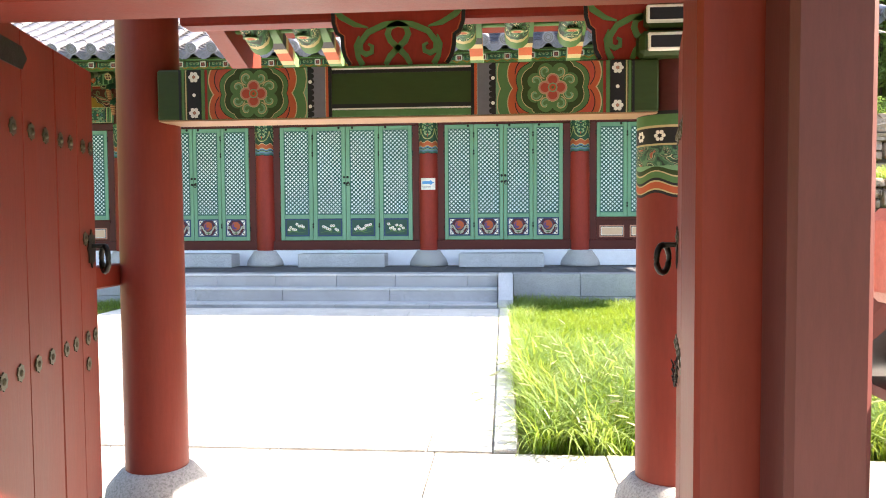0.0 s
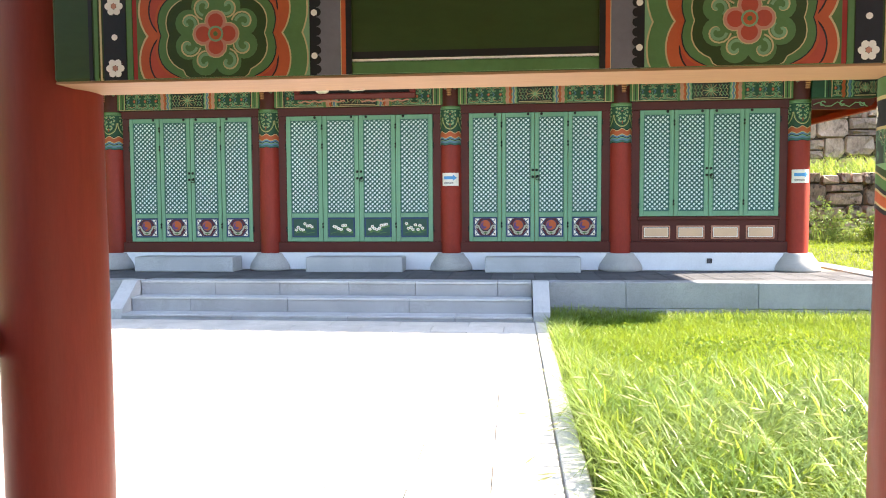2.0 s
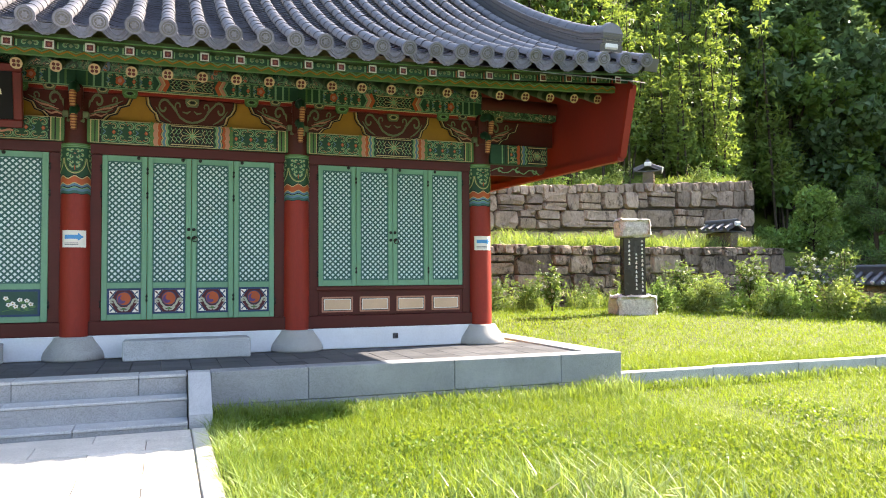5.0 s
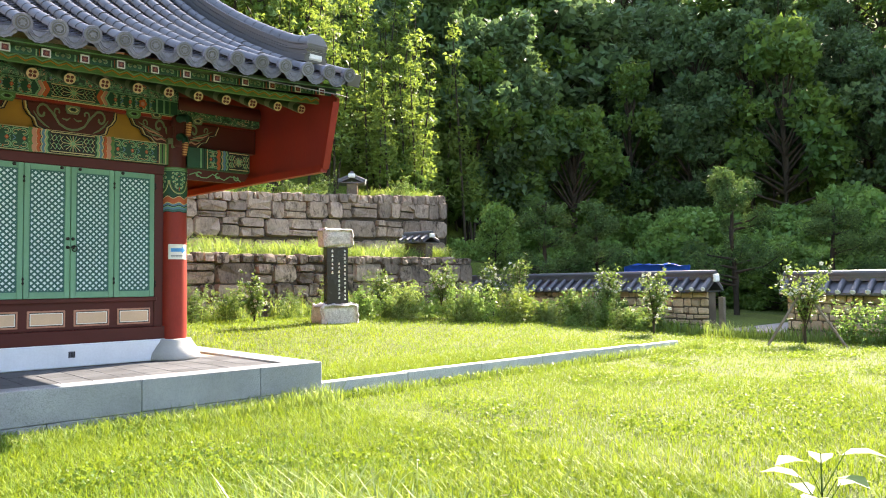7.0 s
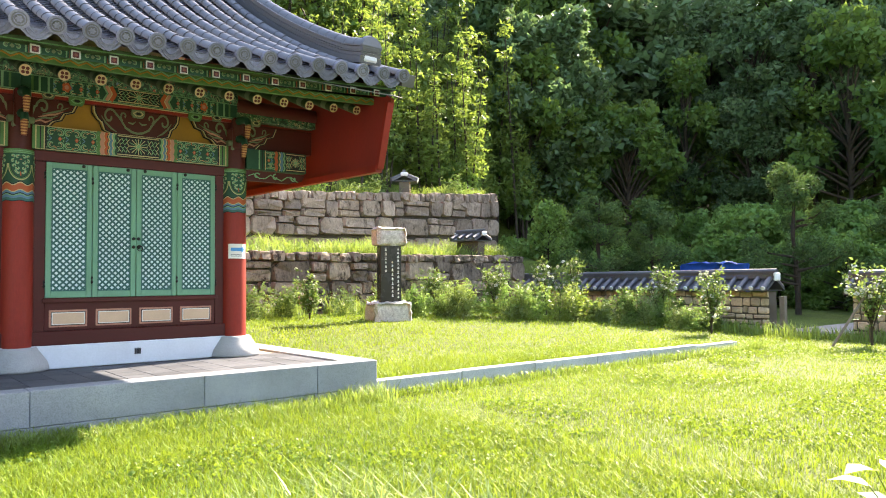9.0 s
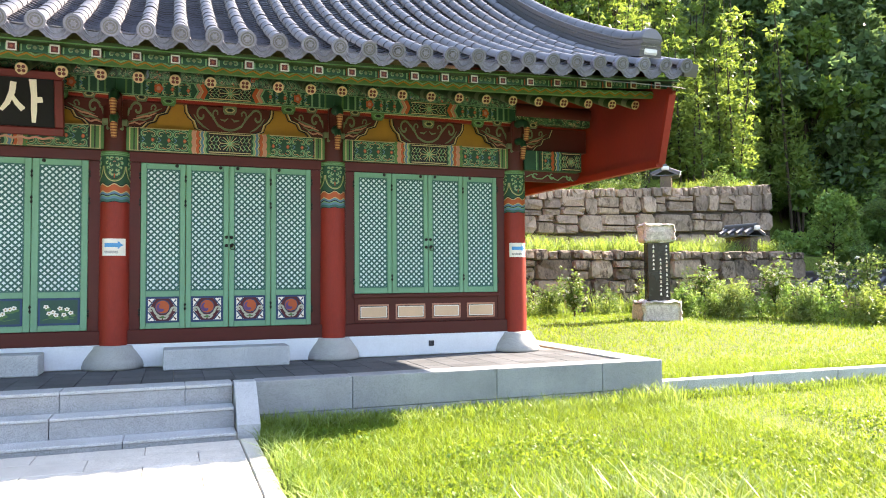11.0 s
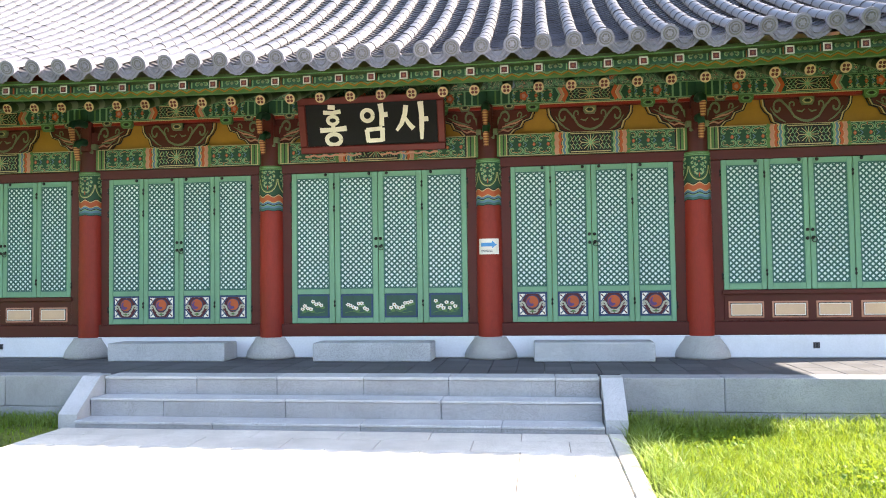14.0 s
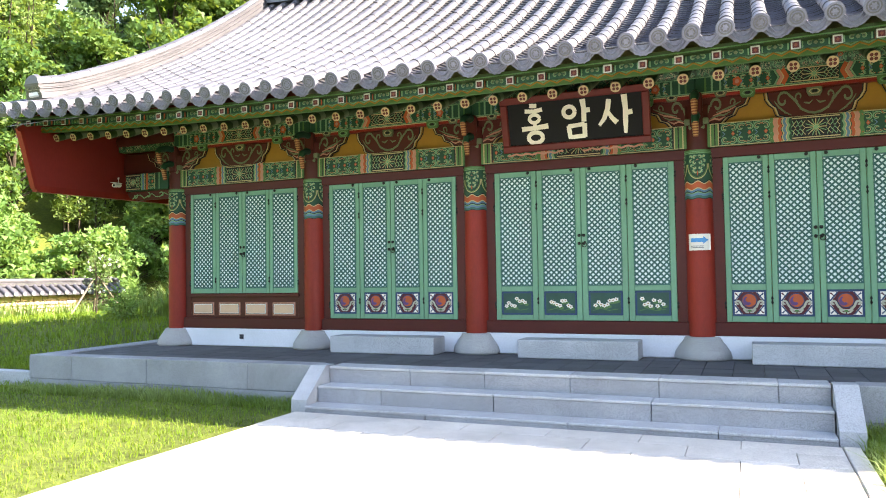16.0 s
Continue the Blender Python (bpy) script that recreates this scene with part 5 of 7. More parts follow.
for x in [c + PITCH_X / 2 for c in cols[:-1]]:
    link("drip_tile", DT, ROOF, tile_pose(x, 0, 1 / N_UP, 0.03))
    for k in range(N_C):
        m = tile_pose(x, k / N_C, (k + 1) / N_C, 0.02 + rng.uniform(-0.003, 0.003))
        ln = LEN / N_C + 0.05
        prof = [(-wd + 2 * wd * i / 6, -0.07 * math.cos((i / 3 - 1) * 1.4)) for i in range(7)]
        vs = [(u, 0, w + 0.03) for u, w in prof] + [(u, ln, w) for u, w in prof]
        field.add([m @ Vector(p) for p in vs], [(i, i + 1, 8 + i, 7 + i) for i in range(6)])
        # Paler lip edge; the slot under it is brown-black, tile shade put into colour.
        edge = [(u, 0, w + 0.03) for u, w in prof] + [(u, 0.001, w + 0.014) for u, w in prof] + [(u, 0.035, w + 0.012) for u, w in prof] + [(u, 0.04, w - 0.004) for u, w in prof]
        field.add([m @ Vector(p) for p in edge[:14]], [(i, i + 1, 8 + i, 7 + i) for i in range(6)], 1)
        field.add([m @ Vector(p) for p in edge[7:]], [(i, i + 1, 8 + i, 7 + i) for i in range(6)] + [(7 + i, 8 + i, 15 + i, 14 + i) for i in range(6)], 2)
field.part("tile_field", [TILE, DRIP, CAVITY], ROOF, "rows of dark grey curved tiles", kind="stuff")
# rear face and the thickness under the tiles
s = Shape()
ys = [i / 12 for i in range(13)]
for x0, x1 in ((-8.55, 8.55),):
    fr = [roof_at(x0, q) for q in ys] + [roof_at(x1, q) for q in ys]
    s.add([(p.x, p.y, p.z - 0.06 - 0.0 * p.x) for p in [Vector((q.x, q.y, q.z - lift(q.x) * 0.0)) for q in fr]], [(i, i + 1, 14 + i, 13 + i) for i in range(12)])
    s.add([(p.x, 2 * RIDGE_Y - p.y, p.z) for p in fr], [(i, i + 1, 14 + i, 13 + i) for i in range(12)])
s.v = [(x, y, z - (0.22 if y < RIDGE_Y else 0.0)) for x, y, z in s.v]
s.part("roof_deck", MORTAR, ROOF)
# descending ridges along both gables
for s_ in (-1, 1):
    xg = s_ * 8.12
    path = [roof_at(xg, 0.03 + 0.97 * i / 24) + Vector((0, 0, 0.06)) for i in range(25)]
    path[0].z += 0.05
    path[1].z += 0.025
    r = Shape()
    for k, (hw, z0, z1) in enumerate(((0.17, 0.0, 0.09), (0.15, 0.095, 0.14), (0.165, 0.145, 0.165), (0.145, 0.17, 0.215), (0.16, 0.22, 0.24))):
        r.sweep(path, [(-hw, z0), (hw, z0), (hw, z1), (-hw, z1)], 0)
    r.part("gable_ridge", TILE, ROOF, "stacked tile ridge running down the gable edge")
    for k in range(24):
        a, b = path[k], path[k + 1]
        d = (b - a).normalized()
        t = Shape()
        sec = arc(0.105, math.pi, 0, 8)
        L_ = (b - a).length
        t.add([(u * 1.03, 0, w * 1.03) for u, w in sec] + [(u, L_ - 0.004, w) for u, w in sec], [(i, i + 1, 10 + i, 9 + i) for i in range(8)], 0, True)
        t.add([(u * 1.03, 0, w * 1.03) for u, w in sec], [tuple(range(9))])
        t.part("ridge_tile", TILE, ROOF, m=Matrix.Translation(a + Vector((0, 0, 0.25))) @ Matrix.Rotation(math.atan2(d.z, d.y), 4, 'X'))
    p0 = path[0]
    e = Shape()
    e.prism([(p0.x + u * 1.5, p0.y - 0.06, p0.z + 0.2 + w * 1.6) for u, w in arc(0.105, math.pi, 0, 12)], (0, 0.07, 0.03))
    e.part("ridge_end_tile", TILE, ROOF)
    e = Shape()
    e.box(p0.x - 0.14, p0.x + 0.14, p0.y - 0.03, p0.y + 0.1, p0.z + 0.0, p0.z + 0.2, 0, 0.05)
    e.part("lime_plug", LIME, ROOF, "white lime plaster at the ridge end")
    # row of short tiles that caps the gable edge
    vp = [roof_at(s_ * 8.62, i / 24) + Vector((s_ * 0.02, 0, 0.0)) for i in range(25)]
    v = Shape().sweep(vp, [(-0.1, -0.12), (0.1, -0.12), (0.1, 0.05), (-0.1, 0.05)], 0)
    v.part("verge_tiles", TILE, ROOF)
    # red board that closes the gable, and its rim
    wb = Shape()
    top = [roof_at(s_ * 8.42, i / 10) for i in range(11)]
    outline = [(s_ * 8.42, 12.5, 3.08), (s_ * 8.42, 12.2, 4.02)] + [(p.x, p.y, p.z - 0.14) for p in top[1:]]
    outline += [(p.x, 2 * RIDGE_Y - p.y, p.z - 0.14) for p in reversed(top[1:-1])] + [(s_ * 8.42, 2 * RIDGE_Y - 12.5, 3.08)]
    outline += [(s_ * 8.42, 22.0, 3.14), (s_ * 8.42, RIDGE_Y, 3.18), (s_ * 8.42, 15.0, 3.13)]
    wb.prism(outline, (s_ * 0.05, 0, 0))
    wb.part("gable_board", surface("gable_red", (0.22, 0.026, 0.02), 0.5, 0.12, 1.5, 50, 0.08, 0.1, stretch=(1, 1, 0.2)), HALL, "tall dark red wooden board closing the gable")
    rim = Shape()
    rim.sweep([(s_ * 8.41, 12.23, 3.98), (s_ * 8.41, 12.49, 3.1)], [(-0.04, -0.03), (0.06, -0.03), (0.06, 0.03), (-0.04, 0.03)], 0)
    rim.sweep([(s_ * 8.41, 12.5, 3.1), (s_ * 8.41, 15.0, 3.14), (s_ * 8.41, RIDGE_Y, 3.19)], [(-0.05, -0.05), (0.05, -0.05), (0.05, 0.05), (-0.05, 0.05)], 0)
    rim.part("gable_rim", RED, HALL)
# main ridge
rx = [-8.2 + 16.4 * i / 40 for i in range(41)]
path = [(x, RIDGE_Y, 7.88 + 0.16 * (abs(x) / 8.2) ** 3) for x in rx]
r = Shape()
for hw, z0, z1 in ((0.22, -0.1, 0.06), (0.2, 0.065, 0.11), (0.215, 0.115, 0.135), (0.195, 0.14, 0.19), (0.21, 0.195, 0.215), (0.19, 0.22, 0.27), (0.205, 0.275, 0.295)):
    r.sweep(path, [(-hw, z0), (hw, z0), (hw, z1), (-hw, z1)], 0, across=Vector((0, 1, 0)))
r.sweep(path, [(u, w + 0.3) for u, w in arc(0.11, math.pi, 0, 8)], 0, True, across=Vector((0, 1, 0)))
r.part("main_ridge", TILE, ROOF, "high stacked tile ridge")
for s_ in (-1, 1):
    Shape().box(min(s_ * 8.18, s_ * 8.3), max(s_ * 8.18, s_ * 8.3), RIDGE_Y - 0.2, RIDGE_Y + 0.2, 7.95, 8.4, 0, 0.04).part("lime_plug", LIME, ROOF)

# ---- the gate ----
GATE = thing("wooden_gate", (2.45, 3.2, 0), "red wooden gate with painted beams and open plank doors", "gate")
GY = 4.0


def gate_column(x, banded):
    c = Shape().lathe([(0.142, 0.2), (0.143, 1.0), (0.14, 1.52)], x, GY, 28).part("column", GATE_RED, GATE, "round red wooden gate column")
    Shape().lathe([(0.0, -0.02), (0.24, -0.02), (0.245, 0.06), (0.225, 0.16), (0.17, 0.225), (0.15, 0.24), (0, 0.24)], x, GY, 28).part("column_base", BASEGRAN, c, "grey granite column base")
    if not banded:
        Shape().lathe([(0.14, 1.518), (0.136, 2.75)], x, GY, 28).part("column_head", GATE_RED, c)
        return
    s = Shape()
    zs = [(1.49, 0, 0.011), (1.502, 6, 0.011), (1.508, 4, 0.012), (1.535, 6, 0.012), (1.541, 0, 0.013), (1.552, 2, 0.013), (1.578, 6, 0.013), (1.584, 7, 0.012), (1.602, 5, 0.01), (1.614, 8, 0.0), (1.66, 1, 0.0), (1.7, 6, 0.0), (1.708, 0, 0.0), (1.775, 6, 0.0), (1.785, 2, 0.0), (1.83, 0, 0.0), (1.845, None, 0)]
    s.bands(zs, x, GY, 0.1415, 48, 5)
    for k in range(9):
        a = k * 0.7
        for q in range(6):
            b = q * 1.0472
            s.add([(x + 0.1425 * math.cos(a + (u * math.cos(g_) + 0.016 * math.cos(b)) / 0.14), GY + 0.1425 * math.sin(a + (u * math.cos(g_) + 0.016 * math.cos(b)) / 0.14), 1.741 + 0.016 * math.sin(b) + u * math.sin(g_)) for u, g_ in [(0.009, h * 1.0472) for h in range(6)]], [tuple(range(6))], 3)
    s.part("painted_band", [BLACK, ORN2, LEAFG, WHITE, ORANGE, MINT, CREAM, BEAM, BANDP], c, "band of orange and green waves with white blossoms")
    Shape().lathe([(0.135, 1.84), (0.135, 2.75)], x, GY, 24).part("column_head", MAROON, c)


gate_column(1.275, False)
gate_column(3.64, True)


def blossom(s, x, y, z, r, mi, core):
    for q in range(6):
        s.prism(disc(x + r * 0.62 * math.cos(q * 1.0472), y, z + r * 0.62 * math.sin(q * 1.0472), r * 0.36, 9), (0, 0.001, 0), mi)
    s.prism(disc(x, y - 0.0004, z, r * 0.28, 8), (0, 0.001, 0), core)


def gate_beam():
    """The crossbeam over the way out, painted with two round flowers."""
    x0, x1, z0, z1, y = 1.39, 3.56, 1.832, 2.058, 3.845
    cz = (z0 + z1) / 2
    s = Shape().box(x0, x1, y, y + 0.2, z0 + 0.004, z1, 0, 0.008)
    # Tan underside strip: sunlight thrown up from the ground, put into its colour.
    s.box(x0 + 0.004, x1 - 0.004, y + 0.006, y + 0.196, z0, z0 + 0.006, 1)
    mid = (x0 + x1) / 2
    for sx in (-1, 1):
        def bar(a, b, mi, o=0.0015):
            u0, u1 = sorted((mid + sx * a, mid + sx * b))
            s.box(u0, u1, y - o, y + 0.004, z0 + 0.006, z1 - 0.004, mi)
        bar(0.975, 0.985, 2)
        bar(0.96, 0.97, 3)
        bar(0.95, 0.955, 9)
        bar(0.885, 0.945, 2)
        for dz in (-0.078, 0.078):
            blossom(s, mid + sx * 0.915, y - 0.003, cz + dz, 0.025, 4, 6)
        s.prism(disc(mid + sx * 0.915, y - 0.003, cz, 0.008, 8), (0, 0.001, 0), 4)
        bar(0.868, 0.882, 3)
        bar(0.855, 0.866, 10)
        bar(0.4, 0.855, 7)
        c = mid + sx * 0.645
        # nested lobes that spread from the flower to both sides
        lim0, lim1 = sorted((mid + sx * 0.4, mid + sx * 0.853))

        def lobe(ux, uz, r, mi, o, lobes=0, depth=0.0, turn=0.0):
            pts = disc(ux, y - o, uz, r, 56, 1.0, lobes, depth, turn)
            s.prism([(min(max(u, lim0), lim1), w_, min(max(v, z0 + 0.007), z1 - 0.005)) for u, w_, v in pts], (0, 0.0008, 0), mi)

        o = 0.0018
        for side, reach, rings in ((-sx, 0.085, ((0.19, 9), (0.186, 8), (0.15, 9), (0.146, 3), (0.106, 9), (0.102, 5), (0.074, 2), (0.07, 11))),
                                   (sx, 0.1, ((0.105, 9), (0.1, 5), (0.078, 2), (0.074, 11)))):
            for r, mi in rings:
                for dz in (0.062, -0.062):
                    lobe(c + side * reach, cz + dz, r, mi, o)
                    o += 0.00012
        for r, mi in ((0.16, 5), (0.154, 2), (0.151, 3), (0.132, 9), (0.129, 0)):
            lobe(c, cz, r, mi, o, 8, 0.1, 0.39)
            o += 0.0004
        for q in range(8):
            a = q * 0.7854 + 0.39
            ux, uz = c + 0.078 * math.cos(a), cz + 0.074 * math.sin(a)
            s.prism(disc(ux, y - o - 0.0002 * (q % 2), uz, 0.034, 16), (0, 0.0008, 0), 3)
            for r, w_, mi, e in ((0.032, 0.004, 9, 0.001), (0.022, 0.007, 8, 0.0014)):
                curl(s, [(u, v) for u, v in spiral(ux, uz, r, r * 0.15, a + 2.6, a + 2.6 + (5.6 if q % 2 else -5.6), 14)], w_, y - o - e, 0.0008, mi)
        o += 0.002
        s.prism(disc(c, y - o, cz, 0.05, 18), (0, 0.0008, 0), 3)
        for q in range(4):
            a = q * 1.5708
            for r, mi, e in ((0.029, 9, 0.0006), (0.0265, 6, 0.001), (0.0195, 11, 0.0014)):
                s.prism(disc(c + 0.032 * math.cos(a), y - o - e - 0.00005 * q, cz + 0.031 * math.sin(a), r, 14), (0, 0.0006, 0), mi)
        for r, mi, e in ((0.02, 8, 0.0022), (0.015, 5, 0.0026), (0.006, 7, 0.003)):
            s.prism(disc(c, y - o - e, cz, r, 12), (0, 0.0006, 0), mi)
        # grey and green wavy bands towards the plain middle
        for a, w, mi, o in ((0.355, 0.09, 12, 0.0055), (0.397, 0.018, 2, 0.0062), (0.325, 0.006, 9, 0.0064), (0.32, 0.012, 5, 0.0066), (0.308, 0.014, 2, 0.007)):
            u0, u1 = sorted((mid + sx * (a - w / 2), mid + sx * (a + w / 2)))
            s.box(u0, u1, y - o, y - o + 0.003, z0 + 0.006, z1 - 0.004, mi)
            if mi == 2 and a > 0.35:
                for q in range(9):
                    s.prism(disc(mid + sx * (a - w * 0.5), y - o - 0.0001, z0 + 0.02 + q * (z1 - z0 - 0.04) / 8, 0.011, 10), (0, 0.003, 0), mi)
        for dz in (-0.06, 0.045):
            s.prism(disc(mid + sx * 0.394, y - 0.0085, cz + dz, 0.008, 10), (0, 0.001, 0), 4)
    for z, h, mi in ((z0 + 0.008, 0.03, 3), (z0 + 0.036, 0.007, 4), (z0 + 0.045, 0.016, 2), (z1 - 0.034, 0.014, 2), (z1 - 0.018, 0.007, 4), (z1 - 0.011, 0.008, 3)):
        s.box(mid - 0.3, mid + 0.3, y - 0.0015, y + 0.004, z, z + h, mi)
    s.part("crossbeam", [BEAM, UNDERLIT, BLACK, LEAFG, WHITE, ORANGE, PINK, LEAFG2, MINT, CREAM, RED, SCARLET, GREY], GATE, "dark green crossbeam painted with two round flowers")


LEAFG2 = surface("mid_green_paint", (0.07, 0.13, 0.04), 0.5, 0.12, 5, 60, 0.06, 0.05)
SCARLET = surface("scarlet_paint", (0.36, 0.06, 0.035), 0.5, 0.12, 5, 60, 0.06, 0.05)
gate_beam()


def gate_board(x, half_w):
    """A red scroll board standing on the crossbeam."""
    s = Shape()
    y = 3.88
    out = [(-1, 2.3), (-0.99, 2.24), (-0.94, 2.2), (-0.86, 2.185), (-0.85, 2.14), (-0.82, 2.1), (-0.74, 2.062), (0.74, 2.062), (0.82, 2.1), (0.85, 2.14), (0.86, 2.185), (0.94, 2.2), (0.99, 2.24), (1, 2.3)]
    s.prism([(x + u * half_w, y, z) for u, z in out], (0, 0.05, 0), 0)
    s.part("scroll_board", RED, GATE, "red board carved with green scrolls")
    for sx in (-1, 1):
        s = Shape()
        k = half_w / 0.285
        curl(s, [(x + sx * u * k, z) for u, z in [(0.055, 2.064), (0.035, 2.1), (0.0, 2.135), (-0.032, 2.165), (-0.045, 2.195), (-0.035, 2.225), (0.0, 2.24), (0.06, 2.235), (0.13, 2.205), (0.165, 2.16), (0.165, 2.125), (0.14, 2.11), (0.115, 2.12), (0.112, 2.145), (0.13, 2.155)]],
             [0.02] + [0.026] * 10 + [0.024, 0.02, 0.016, 0.01], y - 0.007, 0.008, 0)
        curl(s, [(x + sx * u * k, z) for u, z in [(0.155, 2.064), (0.175, 2.1), (0.185, 2.15), (0.17, 2.19)]], [0.026, 0.022, 0.018, 0.006], y - 0.006, 0.007, 0)
        curl(s, [(x + sx * u * k, z) for u, z in [(0.13, 2.225), (0.19, 2.24), (0.25, 2.275), (0.27, 2.3)]], [0.006, 0.022, 0.026, 0.026], y - 0.006, 0.007, 0)
        s.part("scroll", LEAFG, GATE, "green carved scroll")
        s = Shape()
        curl(s, [(x + sx * half_w * u, z + 0.004) for u, z in out[7:]], 0.016, y - 0.006, 0.008, 0)
        s.part("board_edge", BLACK, GATE, "black painted edge line")
        s = Shape()
        curl(s, [(x + sx * half_w * u * 0.955, z + 0.008) for u, z in out[7:]], 0.004, y - 0.006, 0.007, 0)
        s.part("edge_line", ORANGE, GATE, "orange painted edge line")


gate_board(2.46, 0.285)
for s_, x in ((1, 3.5),):
    gate_board(x, 0.24)
    s = Shape()
    for k, h in enumerate((0.0, 0.06)):
        s.box(x - 0.13 + 0.03 * k + s_ * 0.1, x + 0.13 - 0.03 * k + s_ * 0.1, 3.78 + 0.03 * k, 4.15, 2.06 + h * 2, 2.16 + h * 2, 0, 0.02)
        s.box(x - 0.1 + s_ * 0.1, x + 0.1 + s_ * 0.1, 3.775 + 0.03 * k, 3.79 + 0.03 * k, 2.075 + h * 2, 2.15 + h * 2, 1, 0.006)
        s.box(x - 0.09 + s_ * 0.1, x + 0.09 + s_ * 0.1, 3.772 + 0.03 * k, 3.79 + 0.03 * k, 2.085 + h * 2, 2.14 + h * 2, 2, 0.006)
    s.part("bearing_block", [BEAM, WHITE, BLACK], GATE, "green bearing block with white and black lines")
Shape().tube([(1.46, GY, 2.42), (4.3, GY, 2.42)], 0.11, 14).part("purlin", ORN, GATE, "round painted purlin")
Shape().box(1.46, 4.3, GY - 0.07, GY + 0.05, 2.27, 2.33, 0, 0.01).part("purlin_board", RED, GATE)


def gate_rafter(x):
    s = Shape()
    a, b = Vector((x, 2.9, 2.8)), Vector((x, 4.42, 2.29))
    for f0, f1, mi in ((0, 0.66, 0), (0.66, 0.72, 1), (0.72, 0.76, 2), (0.76, 0.79, 3), (0.79, 0.805, 5), (0.805, 0.835, 3), (0.835, 0.85, 5), (0.85, 0.95, 6), (0.95, 0.965, 5), (0.965, 1.0, 1)):
        p, q = a.lerp(b, f0), a.lerp(b, f1)
        s.tube([p, q], 0.06, 12, mi, f1 == 1.0, True, 5)
    # painted flower on the underside near the end
    d = (b - a).normalized()
    for f, r, mi in ((0.9, 0.04, 1), (0.9, 0.03, 5), (0.9, 0.02, 3)):
        c = a.lerp(b, f) + Vector((0, -0.02, -0.056))
        s.tube([c, c + Vector((0, 0, -0.004 + (0.04 - r) * -0.1))], r, 10, mi)
    s.part("rafter", [RED, LEAFG, BLUE, ORANGE, MINT, CREAM, BANDP], GATE, "round rafter with a green and orange painted end")


def gate_flyer(x):
    """A short square rafter that carries the gate's eaves on past the round ones."""
    s = Shape()
    for y0, y1, mi in ((4.2, 4.5, 0), (4.5, 4.56, 1), (4.56, 4.6, 2), (4.6, 4.68, 3), (4.68, 4.72, 2), (4.72, 4.8, 0)):
        za, zb = 2.44 - 0.3 * (y0 - 4.2), 2.44 - 0.3 * (y1 - 4.2)
        s.add([(x + a, y, z + b) for y, z in ((y0, za), (y1, zb)) for a, b in ((-0.035, -0.035), (0.035, -0.035), (0.035, 0.035), (-0.035, 0.035))],
              [(0, 1, 5, 4), (1, 2, 6, 5), (2, 3, 7, 6), (3, 0, 4, 7)] + ([(4, 5, 6, 7)] if y1 > 4.75 else []), mi)
    s.part("flying_rafter", [LEAFG, BLACK, CREAM, ORANGE], GATE, "short square rafter painted green with orange bands")


for k in range(10):
    gate_rafter(1.68 + 0.26 * k)
    gate_flyer(1.68 + 0.26 * k + 0.05)
s = Shape()
s.box(1.45, 4.4, 4.44, 4.48, 2.36, 2.42, 0, 0.006)
for k in range(11):
    s.prism(disc(1.56 + 0.26 * k, 4.436, 2.4, 0.05, 14, 0.55), (0, 0.003, 0), 1)
s.part("eaves_board", [LEAFG, ORANGE], GATE, "pale green eaves board with orange half flowers")
Shape().prism([(1.44, 2.7, 2.84), (1.44, 4.85, 2.15), (1.44, 4.85, 2.32), (1.44, 2.7, 3.02)], (0.09, 0, 0)).part("verge_board", GATE_RED, GATE, "red verge board at the end of the gate roof")
# gate roof: boarding, tiles above
for y0, z0, y1, z1, xa in ((0.9, 2.5, 2.6, 3.08, 0.4), (2.6, 3.08, 4.75, 2.4, 1.44)):
    s = Shape().add([(xa, y0, z0), (4.5, y0, z0), (4.5, y1, z1), (xa, y1, z1), (xa, y0, z0 + 0.1), (4.5, y0, z0 + 0.1), (4.5, y1, z1 + 0.1), (xa, y1, z1 + 0.1)],
                    [(0, 1, 2, 3), (4, 5, 6, 7), (0, 1, 5, 4), (2, 3, 7, 6), (0, 3, 7, 4), (1, 2, 6, 5)])
    s.part("roof_boarding", RED, GATE, "red boarding under the gate roof")
for k in range(14):
    x = 0.5 + 0.3 * k
    Shape().tube([(x, 0.85, 2.64), (x, 2.6, 3.21)] + ([(x, 4.79, 2.53)] if x > 1.4 else []), 0.075, 8).part("roof_tiles", TILE, GATE, "grey tile row of the gate roof")
Shape().tube([(0.4, 2.6, 3.3), (4.5, 2.6, 3.3)], 0.16, 10).part("roof_ridge", TILE, GATE)
# inner frame: lintel, jambs and posts
FY = 2.36
Shape().box(0.6, 4.3, FY, FY + 0.2, 1.925, 2.2, 0, 0.012).part("lintel", GATE_RED, GATE, "red wooden door lintel")
for s_, x in ((-1, 1.56), (1, 3.34)):
    a, b = sorted((x, x + s_ * 0.19))
    Shape().box(a, b, FY, FY + 0.15, 0.0, 1.923, 0, 0.012).part("door_jamb", GATE_RED, GATE, "red wooden door jamb")
    a, b = sorted((x + s_ * 0.137, x + s_ * 0.305))
    # Post is browner than the jambs: its shade is put into the colour.
    Shape().box(a, b, FY - 0.17, FY - 0.003, -0.05, 2.75, 0, 0.015).part("post", POST, GATE, "square brown-red gate post")
Shape().box(1.2, 3.7, FY + 0.02, FY + 0.16, -0.02, 0.06, 0, 0.02).part("threshold", GATE_RED, GATE)
for x in (1.135,):
    Shape().box(x - 0.03, x + 0.03, 2.45, GY - 0.05, 1.1, 1.2, 0, 0.008).part("side_rail", GATE_RED, GATE, "red side rail between post and column")


